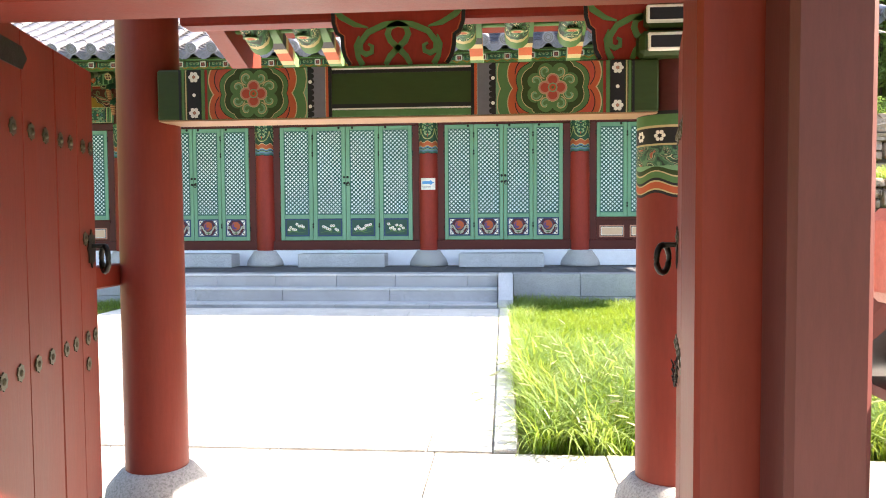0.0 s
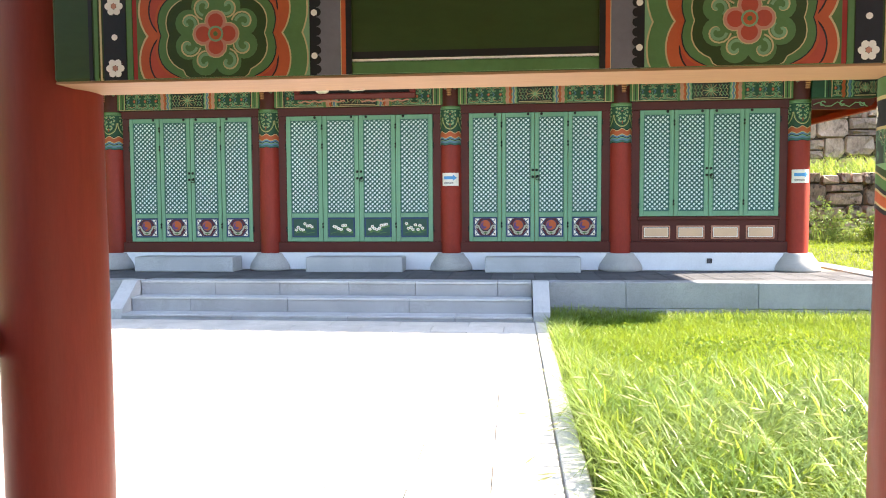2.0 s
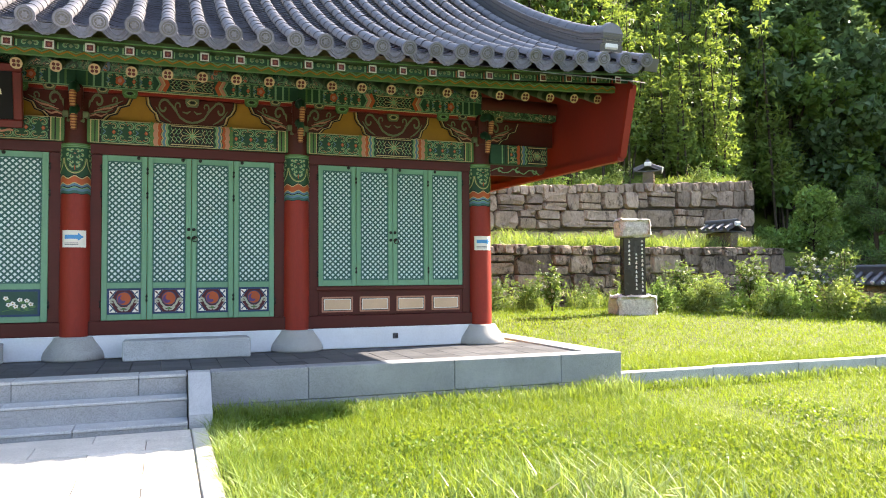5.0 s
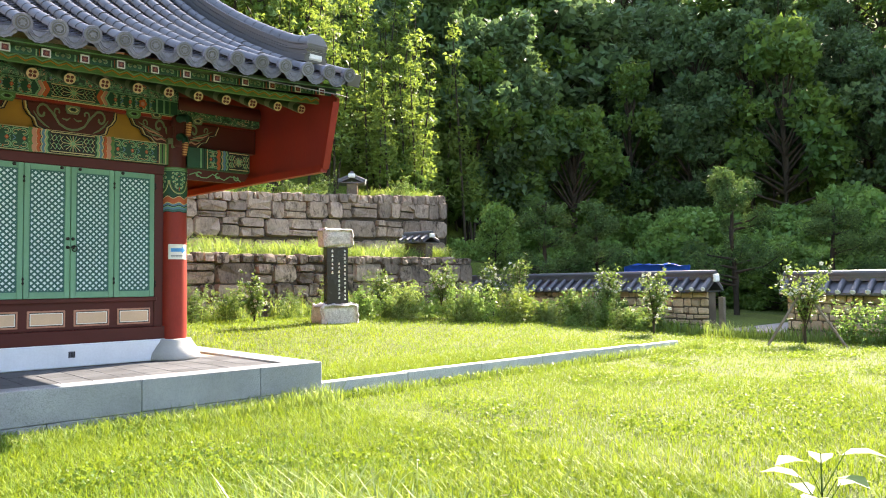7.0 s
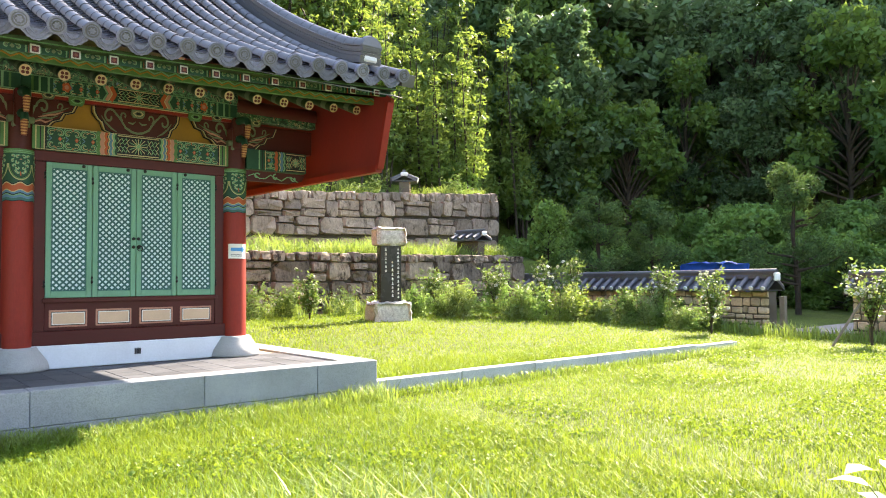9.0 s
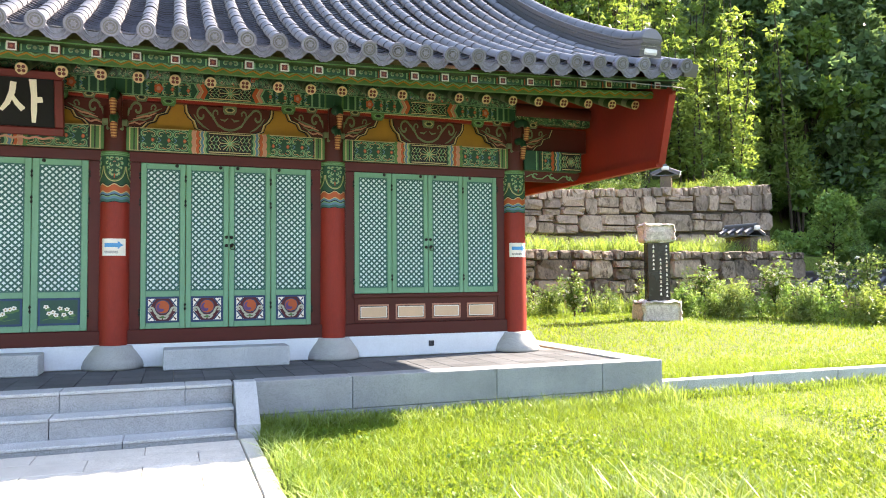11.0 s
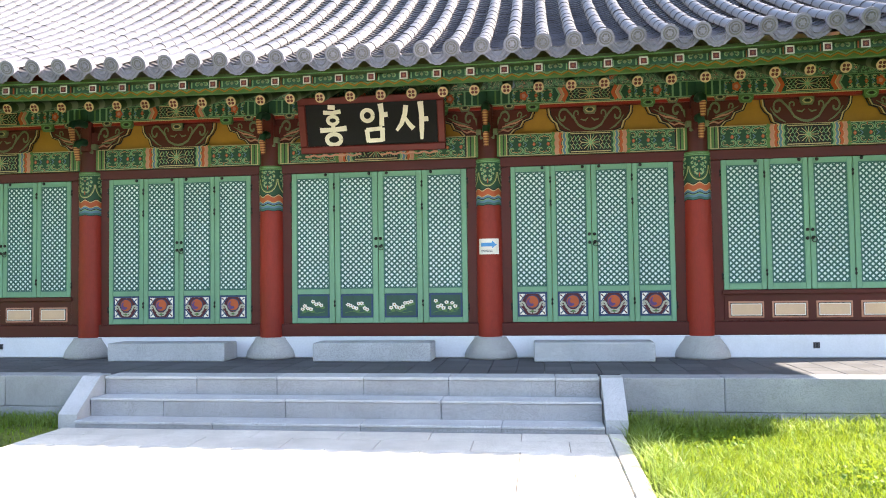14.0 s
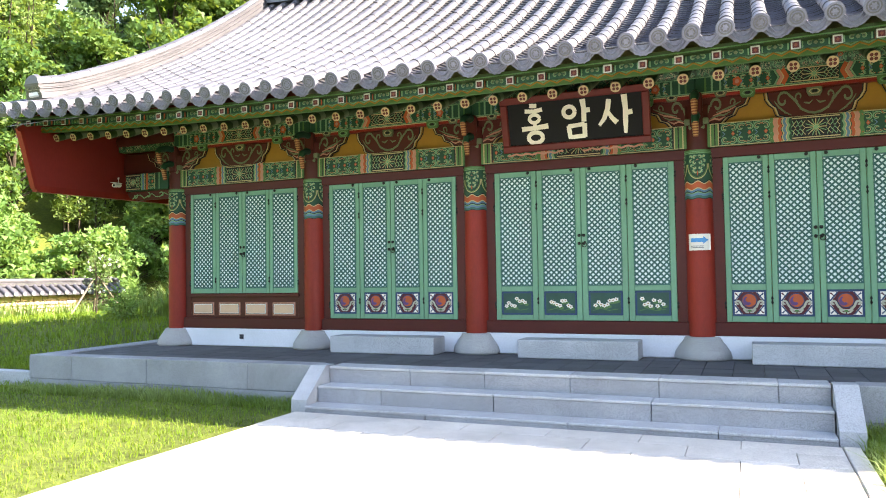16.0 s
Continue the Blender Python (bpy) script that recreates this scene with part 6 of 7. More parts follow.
def rosette_mesh():
    s = Shape()
    s.prism([(x, -0.004, z) for x, y, z in disc(0, 0, 0, 0.024, 24, 1, 8, 0.35)], (0, 0.004, 0))
    s.tube([(0, -0.003, 0), (0, -0.008, 0), (0, -0.01, 0)], [0.012, 0.01, 0.004], 8)
    return s.mesh("nail_rosette", BRASS)


ROSE = rosette_mesh()


def gate_leaf(hx, hy, tx, ty, mirror):
    """An open plank door; local x runs from the hinge to the free edge, its studded face looks to local -y."""
    d = Vector((tx - hx, ty - hy, 0))
    ln = d.length
    m = Matrix.Translation((hx, hy, 0)) @ Matrix.Rotation(math.atan2(d.y, d.x), 4, 'Z') @ Matrix.Diagonal((1, mirror, 1, 1))
    leaf = None
    cuts = [0.0, ln * 0.3, ln * 0.58, ln * 0.8, ln]
    for k, (a, b) in enumerate(zip(cuts, cuts[1:])):
        pl = Shape().box(a + 0.002, b - 0.002, 0.0 + 0.0015 * (k % 2), 0.045, 0.06, 1.985, 0, 0.004)
        if leaf is None:
            leaf = thing("gate_door", (hx, hy, 0.06), "red plank gate door standing open, with brass rosettes", "door", "gate doors")
        pl.part("plank", GATE_RED, leaf, m=m)
    for z in (0.27, 0.95, 1.68):
        for u in (0.1, 0.22, 0.36, 0.48, 0.62, 0.72, 0.86, 0.95):
            link("nail_rosette", ROSE, leaf, m @ Matrix.Translation((u * ln, 0, z)))
    for z in (0.85, 1.33):
        link("nail_rosette", ROSE, leaf, m @ Matrix.Translation((0.86 * ln, 0, z)))
    s = Shape()
    s.prism([(0.93 * ln + x, -0.005, 1.29 + z * 1.5) for x, y, z in disc(0, 0, 0, 0.04, 24, 1, 8, 0.5)], (0, 0.005, 0))
    s.tube([(0.93 * ln, 0, 1.3), (0.93 * ln, -0.05, 1.3)], 0.009, 8)
    s.tube([(0.93 * ln + 0.034 * math.sin(a), -0.05 + 0.022 * math.sin(a), 1.25 + 0.05 * math.cos(a)) for a in [6.2832 * i / 20 for i in range(21)]], 0.011, 8, 0, False)
    s.part("ring_handle", IRON, leaf, "black iron ring handle", m=m)
    s = Shape().prism([(0.02 * ln, -0.004, 1.93), (0.3 * ln, -0.004, 1.93), (0.34 * ln, -0.004, 1.9), (0.3 * ln, -0.004, 1.86), (0.02 * ln, -0.004, 1.86)], (0, 0.004, 0))
    s.part("corner_iron", IRON, leaf, m=m)
    if mirror < 0:
        s = Shape()
        for k in range(16):
            u, z = 0.55 + 0.028 * k, 0.95 - 0.2 * math.sin(k / 15 * 2.4) * 0.6
            s.tube([((u * ln) + 0.012 * math.cos(a), -0.012 - 0.006 * math.sin(a) * (k % 2), z + 0.012 * math.sin(a)) for a in [6.2832 * i / 8 for i in range(9)]], 0.0028, 4, 0, False)
        s.part("chain", IRON, leaf, "thin hanging iron chain", m=m)


gate_leaf(1.53, 2.53, 1.29, 3.5, 1)
gate_leaf(3.37, 2.53, 3.54, 3.42, -1)


# ---- walls with tiled caps ----
def capped_wall(name, p0, p1, h, z0, label, step=0.34, cs=1.3):
    """A rubble wall with mortar, stones on its court face and a small tiled roof."""
    a, b = Vector((*p0, 0)), Vector((*p1, 0))
    d = (b - a)
    ln = d.length
    m = Matrix.Translation((*p0, z0)) @ Matrix.Rotation(math.atan2(d.y, d.x), 4, 'Z')
    top = thing(name, (*p0, z0), label, "wall")
    Shape().box(0, ln, -0.2, 0.2, -0.4, h - 0.02).part("wall_core", DARKMORTAR, top, m=m)
    rng = random.Random(int(ln * 10))
    z, count, rest = 0.0, 0, Shape()
    while z < h - 0.06:
        rh = rng.uniform(0.12, 0.27)
        rh = min(rh, h - z)
        u = rng.uniform(-0.2, 0.0)
        while u < ln:
            w = rng.uniform(0.16, 0.5)
            s0, s1 = max(0.0, u), min(ln, u + w)
            if s1 - s0 > 0.06:
                st = stone_shape(rng, s0 + 0.014, s1 - 0.014, -0.25, -0.15, z + 0.012 + rng.uniform(-0.01, 0.02), z + rh - 0.012 + rng.uniform(-0.02, 0.01))
                if count < 260:
                    st.part("stone", SANDST, top, m=m)
                    count += 1
                else:
                    rest.add(st.v, st.f)
            u += w
        z += rh
    if rest.v:
        rest.part("stones", SANDST, top, kind="stuff", m=m)
    cap = Shape().box(-0.06, ln + 0.06, -0.42, 0.42, h, h + 0.03)
    for sy in (-1, 1):
        cap.add([(-0.1, 0, h + 0.3 * cs), (ln + 0.1, 0, h + 0.3 * cs), (ln + 0.1, sy * 0.5, h + 0.06), (-0.1, sy * 0.5, h + 0.06), (-0.1, 0, h + 0.24 * cs), (ln + 0.1, 0, h + 0.24 * cs), (ln + 0.1, sy * 0.5, h), (-0.1, sy * 0.5, h)],
                [(0, 1, 2, 3), (4, 5, 6, 7), (2, 3, 7, 6), (0, 3, 7, 4), (1, 2, 6, 5)])
    for hw, za, zb in ((0.15, 0.27, 0.33), (0.13, 0.335, 0.38), (0.145, 0.385, 0.4)):
        cap.box(-0.12, ln + 0.12, -hw, hw, h + za * cs, h + zb * cs)
    cap.tube([(-0.14, 0, h + 0.42 * cs), (ln + 0.14, 0, h + 0.42 * cs)], 0.085, 8)
    cap.part("cap", TILE, top, "dark tiled wall cap", m=m)
    n = int(ln / step)
    t = Shape()
    for sy in (-1, 1):
        t.tube([(0, sy * 0.12, h + 0.28 * cs), (0, sy * 0.54, h + 0.09)], 0.075, 8)
    tm = t.mesh("cap_tile", TILE)
    e = Shape().tube([(0, -0.54, h + 0.09), (0, -0.57, h + 0.075)], [0.07, 0.06], 8).mesh("lime_plug", LIME)
    for k in range(n + 1):
        mm = m @ Matrix.Translation((ln * k / max(n, 1), 0, 0))
        link("cap_tile", tm, top, mm)
        link("lime_plug", e, top, mm)
    for u in (-0.13, ln + 0.13):
        Shape().box(u - 0.05, u + 0.05, -0.14, 0.14, h + 0.22 * cs, h + 0.4 * cs, 0, 0.03).part("lime_plug", LIME, top, "white lime plaster at the cap end", m=m)
    return top


def stone_shape(rng, x0, x1, y0, y1, z0, z1):
    """One rough stone with a bulging face and knocked-off corners, its face to local -y."""
    s = Shape()
    w, h = x1 - x0, z1 - z0
    j = lambda k: rng.uniform(-k, k)
    c = min(w, h) * 0.22
    ring = [(x0 + c * rng.uniform(0.3, 1.2), z0), (x1 - c * rng.uniform(0.3, 1.2), z0 + j(0.03) * h), (x1, z0 + c * rng.uniform(0.3, 1.3)), (x1 - j(0.03) * w, z1 - c * rng.uniform(0.3, 1.3)),
            (x1 - c * rng.uniform(0.3, 1.2), z1), (x0 + c * rng.uniform(0.3, 1.2), z1 + j(0.03) * h), (x0, z1 - c * rng.uniform(0.3, 1.3)), (x0 + j(0.03) * w, z0 + c * rng.uniform(0.3, 1.3))]
    d = y1 - y0
    back = [(x, y1, z) for x, z in ring]
    mid = [(x, y0 + d * 0.35 + j(0.08) * d, z) for x, z in ring]
    cx, cz = (x0 + x1) / 2, (z0 + z1) / 2
    k = 1 - min(0.25, 0.03 / min(w, h) + 0.05)
    face = [(cx + (x - cx) * k, y0 + j(0.14) * d, cz + (z - cz) * k) for x, z in ring]
    n = 8
    s.add(back + mid + face + [(cx + j(0.15) * w, y0 - 0.03 * d, cz + j(0.15) * h)],
          [(i, (i + 1) % n, n + (i + 1) % n, n + i) for i in range(n)] + [(n + i, n + (i + 1) % n, 2 * n + (i + 1) % n, 2 * n + i) for i in range(n)] + [(2 * n + i, 2 * n + (i + 1) % n, 3 * n) for i in range(n)])
    return s


def retaining_wall(name, x0, x1, y, z0, ztop, label, seed, lo, hi, stone):
    top = thing(name, (x0, y, z0), label, "stone wall", kind="structure")
    Shape().box(x0, x1, y + 0.1, y + 0.6, z0 - 0.3, ztop(x0) - 0.12).part("backing", CAVITY, top)
    rng = random.Random(seed)
    z = z0
    while True:
        rh = rng.uniform(lo, hi)
        left = min(ztop(x0), ztop(x1)) - z
        if left < 0.12:
            break
        if left - rh < lo * 0.5:
            rh = left
        u = x0 - rng.uniform(0, 0.4)
        while u < x1:
            w = rng.uniform(0.7, 2.4) * rh * rng.uniform(0.8, 1.25)
            a, b = max(u, x0), min(u + w, x1)
            if b - a > 0.12:
                t = (ztop((a + b) / 2) - min(ztop(x0), ztop(x1))) * (z - z0 + rh) / (min(ztop(x0), ztop(x1)) - z0)
                za, zb = z + t * 0.8 + rng.uniform(-0.05, 0.03), z + rh + t + rng.uniform(-0.03, 0.05)
                cut = za + (zb - za) * rng.uniform(0.35, 0.65)
                for p, q in ((za, cut), (cut, zb)) if rh > 0.42 and rng.random() < 0.45 else ((za, zb),):
                    stone_shape(rng, a + 0.008, b - 0.008, y - 0.06 + rng.uniform(-0.05, 0.04), y + 0.3, p + 0.008, q - 0.006).part("stone", stone, top)
            u += w
        z += rh
    return top


retaining_wall("retaining_wall", 8.2, 22.9, 24.0, 0.25, lambda x: 2.43, "lower terrace wall of large weathered brown stones", 21, 0.34, 0.82, STONE)
retaining_wall("retaining_wall", 8.2, 25.0, 27.6, 2.35, lambda x: 4.7 + 0.056 * (x - 14), "upper terrace wall of large weathered grey stones", 23, 0.34, 0.68, PALESTONE)
# side return of the upper terrace
capped_wall("boundary_wall", (23.0, 28.5), (23.0, 14.3), 1.15, 0.0, "rubble stone boundary wall with a tiled cap")
capped_wall("boundary_wall", (23.0, 12.1), (23.0, -4.0), 1.12, -0.05, "rubble stone boundary wall with a tiled cap beside the opening")
capped_wall("boundary_wall", (-22.0, 8.0), (-22.0, 27.0), 1.0, 0.1, "pale boundary wall with a tiled cap")
capped_wall("terrace_wall", (20.2, 28.0), (20.75, 28.75), 0.6, 4.95, "short tiled stone wall running up the upper terrace", step=0.3, cs=0.9)
capped_wall("terrace_wall", (21.2, 24.5), (21.0, 25.5), 0.75, 2.25, "short tiled stone wall on the lower terrace", step=0.3, cs=0.9)
capped_wall("gate_wall", (12.0, 2.5), (4.0, 2.5), 1.0, -0.1, "tiled stone wall beside the gate")
capped_wall("gate_wall", (0.9, 2.5), (-10.0, 2.5), 1.0, -0.1, "tiled stone wall beside the gate")
Shape().box(22.95, 23.1, 13.95, 14.1, -0.05, 1.0, 0, 0.01).part("gate_stub", STAKE, None, "dark wooden post at the wall opening", "post")

# ---- memorial stone ----
st = thing("memorial_stone", (13.55, 19.6, 0.5), "black inscribed memorial stone with a carved granite cap", "stele")
turn = Matrix.Translation((13.55, 19.6, 0)) @ Matrix.Rotation(radians(-12), 4, 'Z')
Shape().box(-0.29, 0.29, -0.12, 0.12, 0.98, 2.46, 0, 0.01).part("tablet", STELE, st, "polished black stone tablet", m=turn)


def lumpy(x0, x1, y0, y1, z0, z1, seed, amp):
    s = Shape().box(x0, x1, y0, y1, z0, z1, 0, 0.04)
    bm = bmesh.new()
    vs = [bm.verts.new(v) for v in s.v]
    for f in s.f:
        bm.faces.new([vs[i] for i in f])
    bmesh.ops.subdivide_edges(bm, edges=bm.edges[:], cuts=5, use_grid_fill=True)
    for v in bm.verts:
        n_ = noise.noise_vector(v.co * 9 + Vector((seed, 0, 0)))
        v.co += n_ * amp
    out = Shape().add([v.co[:] for v in bm.verts], [], 0)
    bm.verts.index_update()
    out.add([], [], 0)
    for f in bm.faces:
        out.f.append(tuple(v.index for v in f.verts))
        out.mi.append(0)
        out.sm.append(True)
    bm.free()
    return out


lumpy(-0.41, 0.41, -0.24, 0.24, 2.44, 2.9, 3, 0.045).part("carved_cap", CARVED, st, "pale granite cap carved with dragons", m=turn)
lumpy(-0.52, 0.48, -0.36, 0.36, 0.4, 1.0, 8, 0.07).part("carved_base", CARVED, st, "carved granite tortoise base", m=turn)
s = Shape()
rng = random.Random(4)
for col, (u, z0, z1) in enumerate(((0.2, 1.15, 2.38), (0.04, 1.1, 2.05), (-0.14, 1.75, 2.38))):
    z = z1
    while z > z0:
        h = rng.uniform(0.05, 0.08)
        s.box(u - 0.026, u + 0.026, -0.124, -0.118, z - h, z - h * 0.72)
        s.box(u - 0.022, u + 0.022, -0.124, -0.118, z - h * 0.5, z - h * 0.3)
        s.box(u - 0.006, u + 0.006, -0.125, -0.118, z - h, z)
        z -= h + 0.04
s.part("engraving", LIME, st, "columns of small pale engraved marks", m=turn)
# blue tarpaulin on a heap behind the wall
s = lumpy(25.4, 27.2, 17.2, 18.8, 0.3, 2.05, 5, 0.12)
s.part("tarpaulin", TARP, None, "crumpled blue tarpaulin over a heap", "tarpaulin")

# ---- plants ----
nrng = np.random.default_rng(7)


def leaf_quads(P, length, width, up=0.0, seed=0):
    """Diamond leaves at the points P."""
    r = np.random.default_rng(seed)
    n = len(P)
    d = r.normal(size=(n, 3))
    d[:, 2] = d[:, 2] * 0.7 + up
    d /= np.linalg.norm(d, axis=1)[:, None]
    q = r.normal(size=(n, 3))
    s = np.cross(d, q)
    s /= np.linalg.norm(s, axis=1)[:, None] + 1e-9
    k = r.uniform(0.65, 1.35, size=(n, 1))
    l, w = length * k * 0.5, width * k * 0.5
    bend = np.cross(d, s) * l * 0.25
    return np.stack([P - d * l, P + s * w + bend, P + d * l, P - s * w + bend], axis=1)


def leaf_tris(P, length, width, up=0.0, seed=0):
    """Pointed leaves at the points P, for plants further off."""
    V = leaf_quads(P, length, width, up, seed)
    base = V[:, 0] * 0.7 + V[:, 2] * 0.3
    side = (V[:, 1] - V[:, 3]) * 0.5
    return np.stack([base + side, V[:, 2], base - side], axis=1)


def crown_points(n, blobs, seed):
    r = np.random.default_rng(seed)
    vol = np.array([b[3] ** 2 for b in blobs])
    pick = r.choice(len(blobs), size=n, p=vol / vol.sum())
    B = np.array([b[:3] for b in blobs])[pick]
    R = np.array([b[3] for b in blobs])[pick][:, None]
    v = r.normal(size=(n, 3))
    v /= np.linalg.norm(v, axis=1)[:, None]
    rad = r.uniform(0.35, 1.0, size=(n, 1)) ** 0.45
    lump = np.array([1 + 0.5 * noise.noise(Vector(p * 2.3 + seed)) for p in v])[:, None]
    return B + v * R * rad * lump * np.array([1, 1, 0.8])


def tree_meshes(kind, seed):
    r = random.Random(seed)
    tr = Shape()
    if kind == "bamboo":
        H, blobs = 9.0, []
        for k in range(9):
            x, y = r.uniform(-1.3, 1.3), r.uniform(-1.3, 1.3)
            h = H * r.uniform(0.75, 1.05)
            bx, by = x + r.uniform(-0.9, 0.9), y + r.uniform(-0.9, 0.9)
            tr.tube([(x, y, -0.5), ((x + bx) / 2, (y + by) / 2, h * 0.5), (bx, by, h)], [0.06, 0.05, 0.01], 6)
            for q in range(7):
                f = 0.25 + 0.75 * q / 6
                blobs.append((x + (bx - x) * f, y + (by - y) * f, h * f, 0.85 * (1.15 - f * 0.8)))
        P = crown_points(5600, blobs, seed)
        return tr.mesh("trunk", BARK), quads("crown", leaf_tris(P, 0.36, 0.11, -0.3, seed), LEAF_B, 3)
    if kind == "pine":
        H, blobs = 4.6, []
        pts = [(0, 0, -0.4), (0.1, 0.05, 1.2), (-0.05, 0.1, 2.6), (0.05, 0, H)]
        tr.tube(pts, [0.15, 0.12, 0.08, 0.02], 8)
        for k in range(24):
            a, f = r.uniform(0, 6.28), r.uniform(0.22, 0.97)
            ln = 1.75 * (1.05 - f) + 0.3
            e = (ln * math.cos(a), ln * math.sin(a), f * H + 0.35 * ln)
            tr.tube([(0, 0, f * H), (e[0] * 0.6, e[1] * 0.6, f * H + 0.1 * ln), e], [0.045, 0.03, 0.01], 5)
            for q in (0.55, 0.8, 1.0):
                blobs.append((e[0] * q, e[1] * q, f * H + 0.35 * ln * q * q, 0.34))
        P = crown_points(9000, blobs, seed)
        return tr.mesh("trunk", BARK), quads("crown", leaf_tris(P, 0.26, 0.04, 0.5, seed), NEEDLE, 3)
    H = 9.5 if kind != "low" else 3.4
    W_ = 3.0 if kind != "low" else 1.9
    tr.tube([(0, 0, -1), (0.1, 0, H * 0.3), (-0.1, 0.15, H * 0.62), (0.05, 0, H * 0.9)], [0.2 * H / 9, 0.16 * H / 9, 0.1 * H / 9, 0.02], 8)
    blobs = []
    for k in range(34):
        a, f = r.uniform(0, 6.28), r.uniform(0.16 if kind != "low" else 0.1, 1.0)
        rad = W_ * math.sin(min(1, 0.25 + f * 0.85) * math.pi * 0.86) * r.uniform(0.45, 1.0)
        c = (rad * math.cos(a), rad * math.sin(a), H * f)
        blobs.append((*c, r.uniform(0.2, 0.46) * W_ * 0.8))
        tr.tube([(0, 0, H * f * 0.65), (c[0] * 0.5, c[1] * 0.5, H * f * 0.85), c], [0.07 * H / 9, 0.05 * H / 9, 0.015], 5)
    P = crown_points(4800 if kind != "low" else 3600, blobs, seed)
    mat = {"broad": LEAF_A, "deep": LEAF_C, "low": VINE}[kind]
    big = {"broad": (0.4, 0.27), "deep": (0.42, 0.26), "low": (0.24, 0.2)}[kind]
    return tr.mesh("trunk", BARK), quads("crown", leaf_tris(P, *big, 0.0, seed), mat, 3)


KINDS = {k: [tree_meshes(k, sd) for sd in range(s0, s0 + n)] for k, s0, n in (("broad", 1, 4), ("deep", 11, 4), ("bamboo", 21, 3), ("pine", 31, 2), ("low", 41, 4))}
LABELS = {"broad": ("tree", "leafy green hillside tree with a dense crown", "tree", "hillside trees"),
          "deep": ("tree", "dark green hillside tree with a dense crown", "tree", "hillside trees"),
          "bamboo": ("bamboo_clump", "tall yellow-green bamboo clump with drooping leaves", "bamboo", "bamboo on the slope"),
          "pine": ("pine_tree", "young dark green pine with open branches", "pine tree", "pines along the lane"),
          "low": ("bush", "rounded bright green bush covered in climbing leaves", "bush", "bushes on the slope")}


def plant(kind, x, y, size, rng, z=None):
    if (x > 20 and y < 3 + (x - 3) * 0.17 and y > -8) or (x < -8 and 0 < y < 2 + (2 - x) * 0.6) or (abs(x) < 11 and y > 31):
        return
    name, label, cat, group = LABELS[kind]
    tm, cm = rng.choice(KINDS[kind])
    m = Matrix.Translation((x, y, height(x, y) - 0.1 if z is None else z)) @ Matrix.Rotation(rng.uniform(0, 6.28), 4, 'Z') @ Matrix.Diagonal((size, size, size * rng.uniform(0.85, 1.15), 1))
    t = thing(name, m.translation, label, cat, group)
    link("trunk", tm, t, m)
    link("crown", cm, t, m)


rng = random.Random(77)
# wooded slope to the east and behind
for row in range(5):
    x = 48 + row * 5.0
    for k in range(13):
        y = -12 + k * 5.4 + rng.uniform(-1.6, 1.6)
        plant(rng.choice(("broad", "deep", "deep", "deep")), x + rng.uniform(-1.5, 1.5), y, rng.uniform(0.8, 1.3), rng)
for row in range(5):
    y = 35 + row * 5.0
    for k in range(20):
        x = -46 + k * 4.7 + rng.uniform(-1.5, 1.5)
        plant(rng.choice(("broad", "broad", "bamboo", "deep")) if x < 22 else rng.choice(("bamboo", "broad", "deep")), x, y + rng.uniform(-1.5, 1.5), rng.uniform(0.8, 1.25), rng)
for x, y, z_ in ((18.5, 31.5, 0.85), (21.5, 32.0, 0.95), (24.5, 31.0, 0.9), (27.0, 32.5, 1.0), (15.5, 33.0, 0.8)):
    plant("bamboo", x, y, z_, rng)
for row in range(4):
    for k in range(9):
        plant(rng.choice(("broad", "bamboo", "low", "broad")), -30 - row * 5 + rng.uniform(-1.5, 1.5), 6 + k * 4.6 + rng.uniform(-1.5, 1.5), rng.uniform(0.7, 1.1), rng)
for k in range(16):
    plant("low", -25.5 + rng.uniform(-2, 1.5), 12 + k * 1.5, rng.uniform(0.75, 1.2), rng)
for k in range(9):
    plant("low", -18 + rng.uniform(-1, 6), 29 + rng.uniform(-2, 2), rng.uniform(0.8, 1.3), rng)
# vines and low growth along the lane
for k in range(26):
    plant("low", 33.0 + rng.uniform(-1, 2.5), -6 + k * 1.5, rng.uniform(0.7, 1.0), rng)
for k in range(70):
    plant("low", 35.5 + rng.uniform(-1, 10.0), -12 + k * 0.8, rng.uniform(0.8, 1.25), rng)
for k in range(16):
    plant(rng.choice(("deep", "broad")), 42 + rng.uniform(0, 22), 36 + rng.uniform(0, 24), rng.uniform(1.3, 1.65), rng)
for k in range(34):
    plant("deep", 46 + rng.uniform(0, 8), -12 + k * 1.6, rng.uniform(0.6, 0.85), rng)
for k in range(7):
    plant("deep", 49 + rng.uniform(-5, 8), 43 + rng.uniform(-5, 7), rng.uniform(1.7, 2.1), rng)
for x, y, q in ((70, 47, 1.9), (74, 46, 2.0)):
    plant("deep", x, y, q, rng)
for k in range(4):
    plant("broad", 60 + rng.uniform(0, 10), 20 + k * 4.4, rng.uniform(1.4, 1.7), rng)
# Unseen row south of the gate, added to cut sky light on its columns.
for k in range(5):
    plant(rng.choice(("broad", "deep")), -14 + k * 7.2, -13 + rng.uniform(-2, 2), rng.uniform(0.9, 1.2), rng)
for k in range(12):
    plant(rng.choice(("broad", "bamboo")), -42 + rng.uniform(-6, 14), 36 + rng.uniform(-3, 12), rng.uniform(1.0, 1.4), rng)
for k in range(10):
    plant("bamboo", 8 + k * 2.6 + rng.uniform(-1, 1), 40 + rng.uniform(-2, 5), rng.uniform(1.0, 1.4), rng)
for k in range(16):
    plant("bamboo" if k < 9 else rng.choice(("broad", "deep")), 25.5 + k * 0.95 + rng.uniform(-1, 1), 33.5 + rng.uniform(-1.5, 6), rng.uniform(1.0, 1.45), rng)
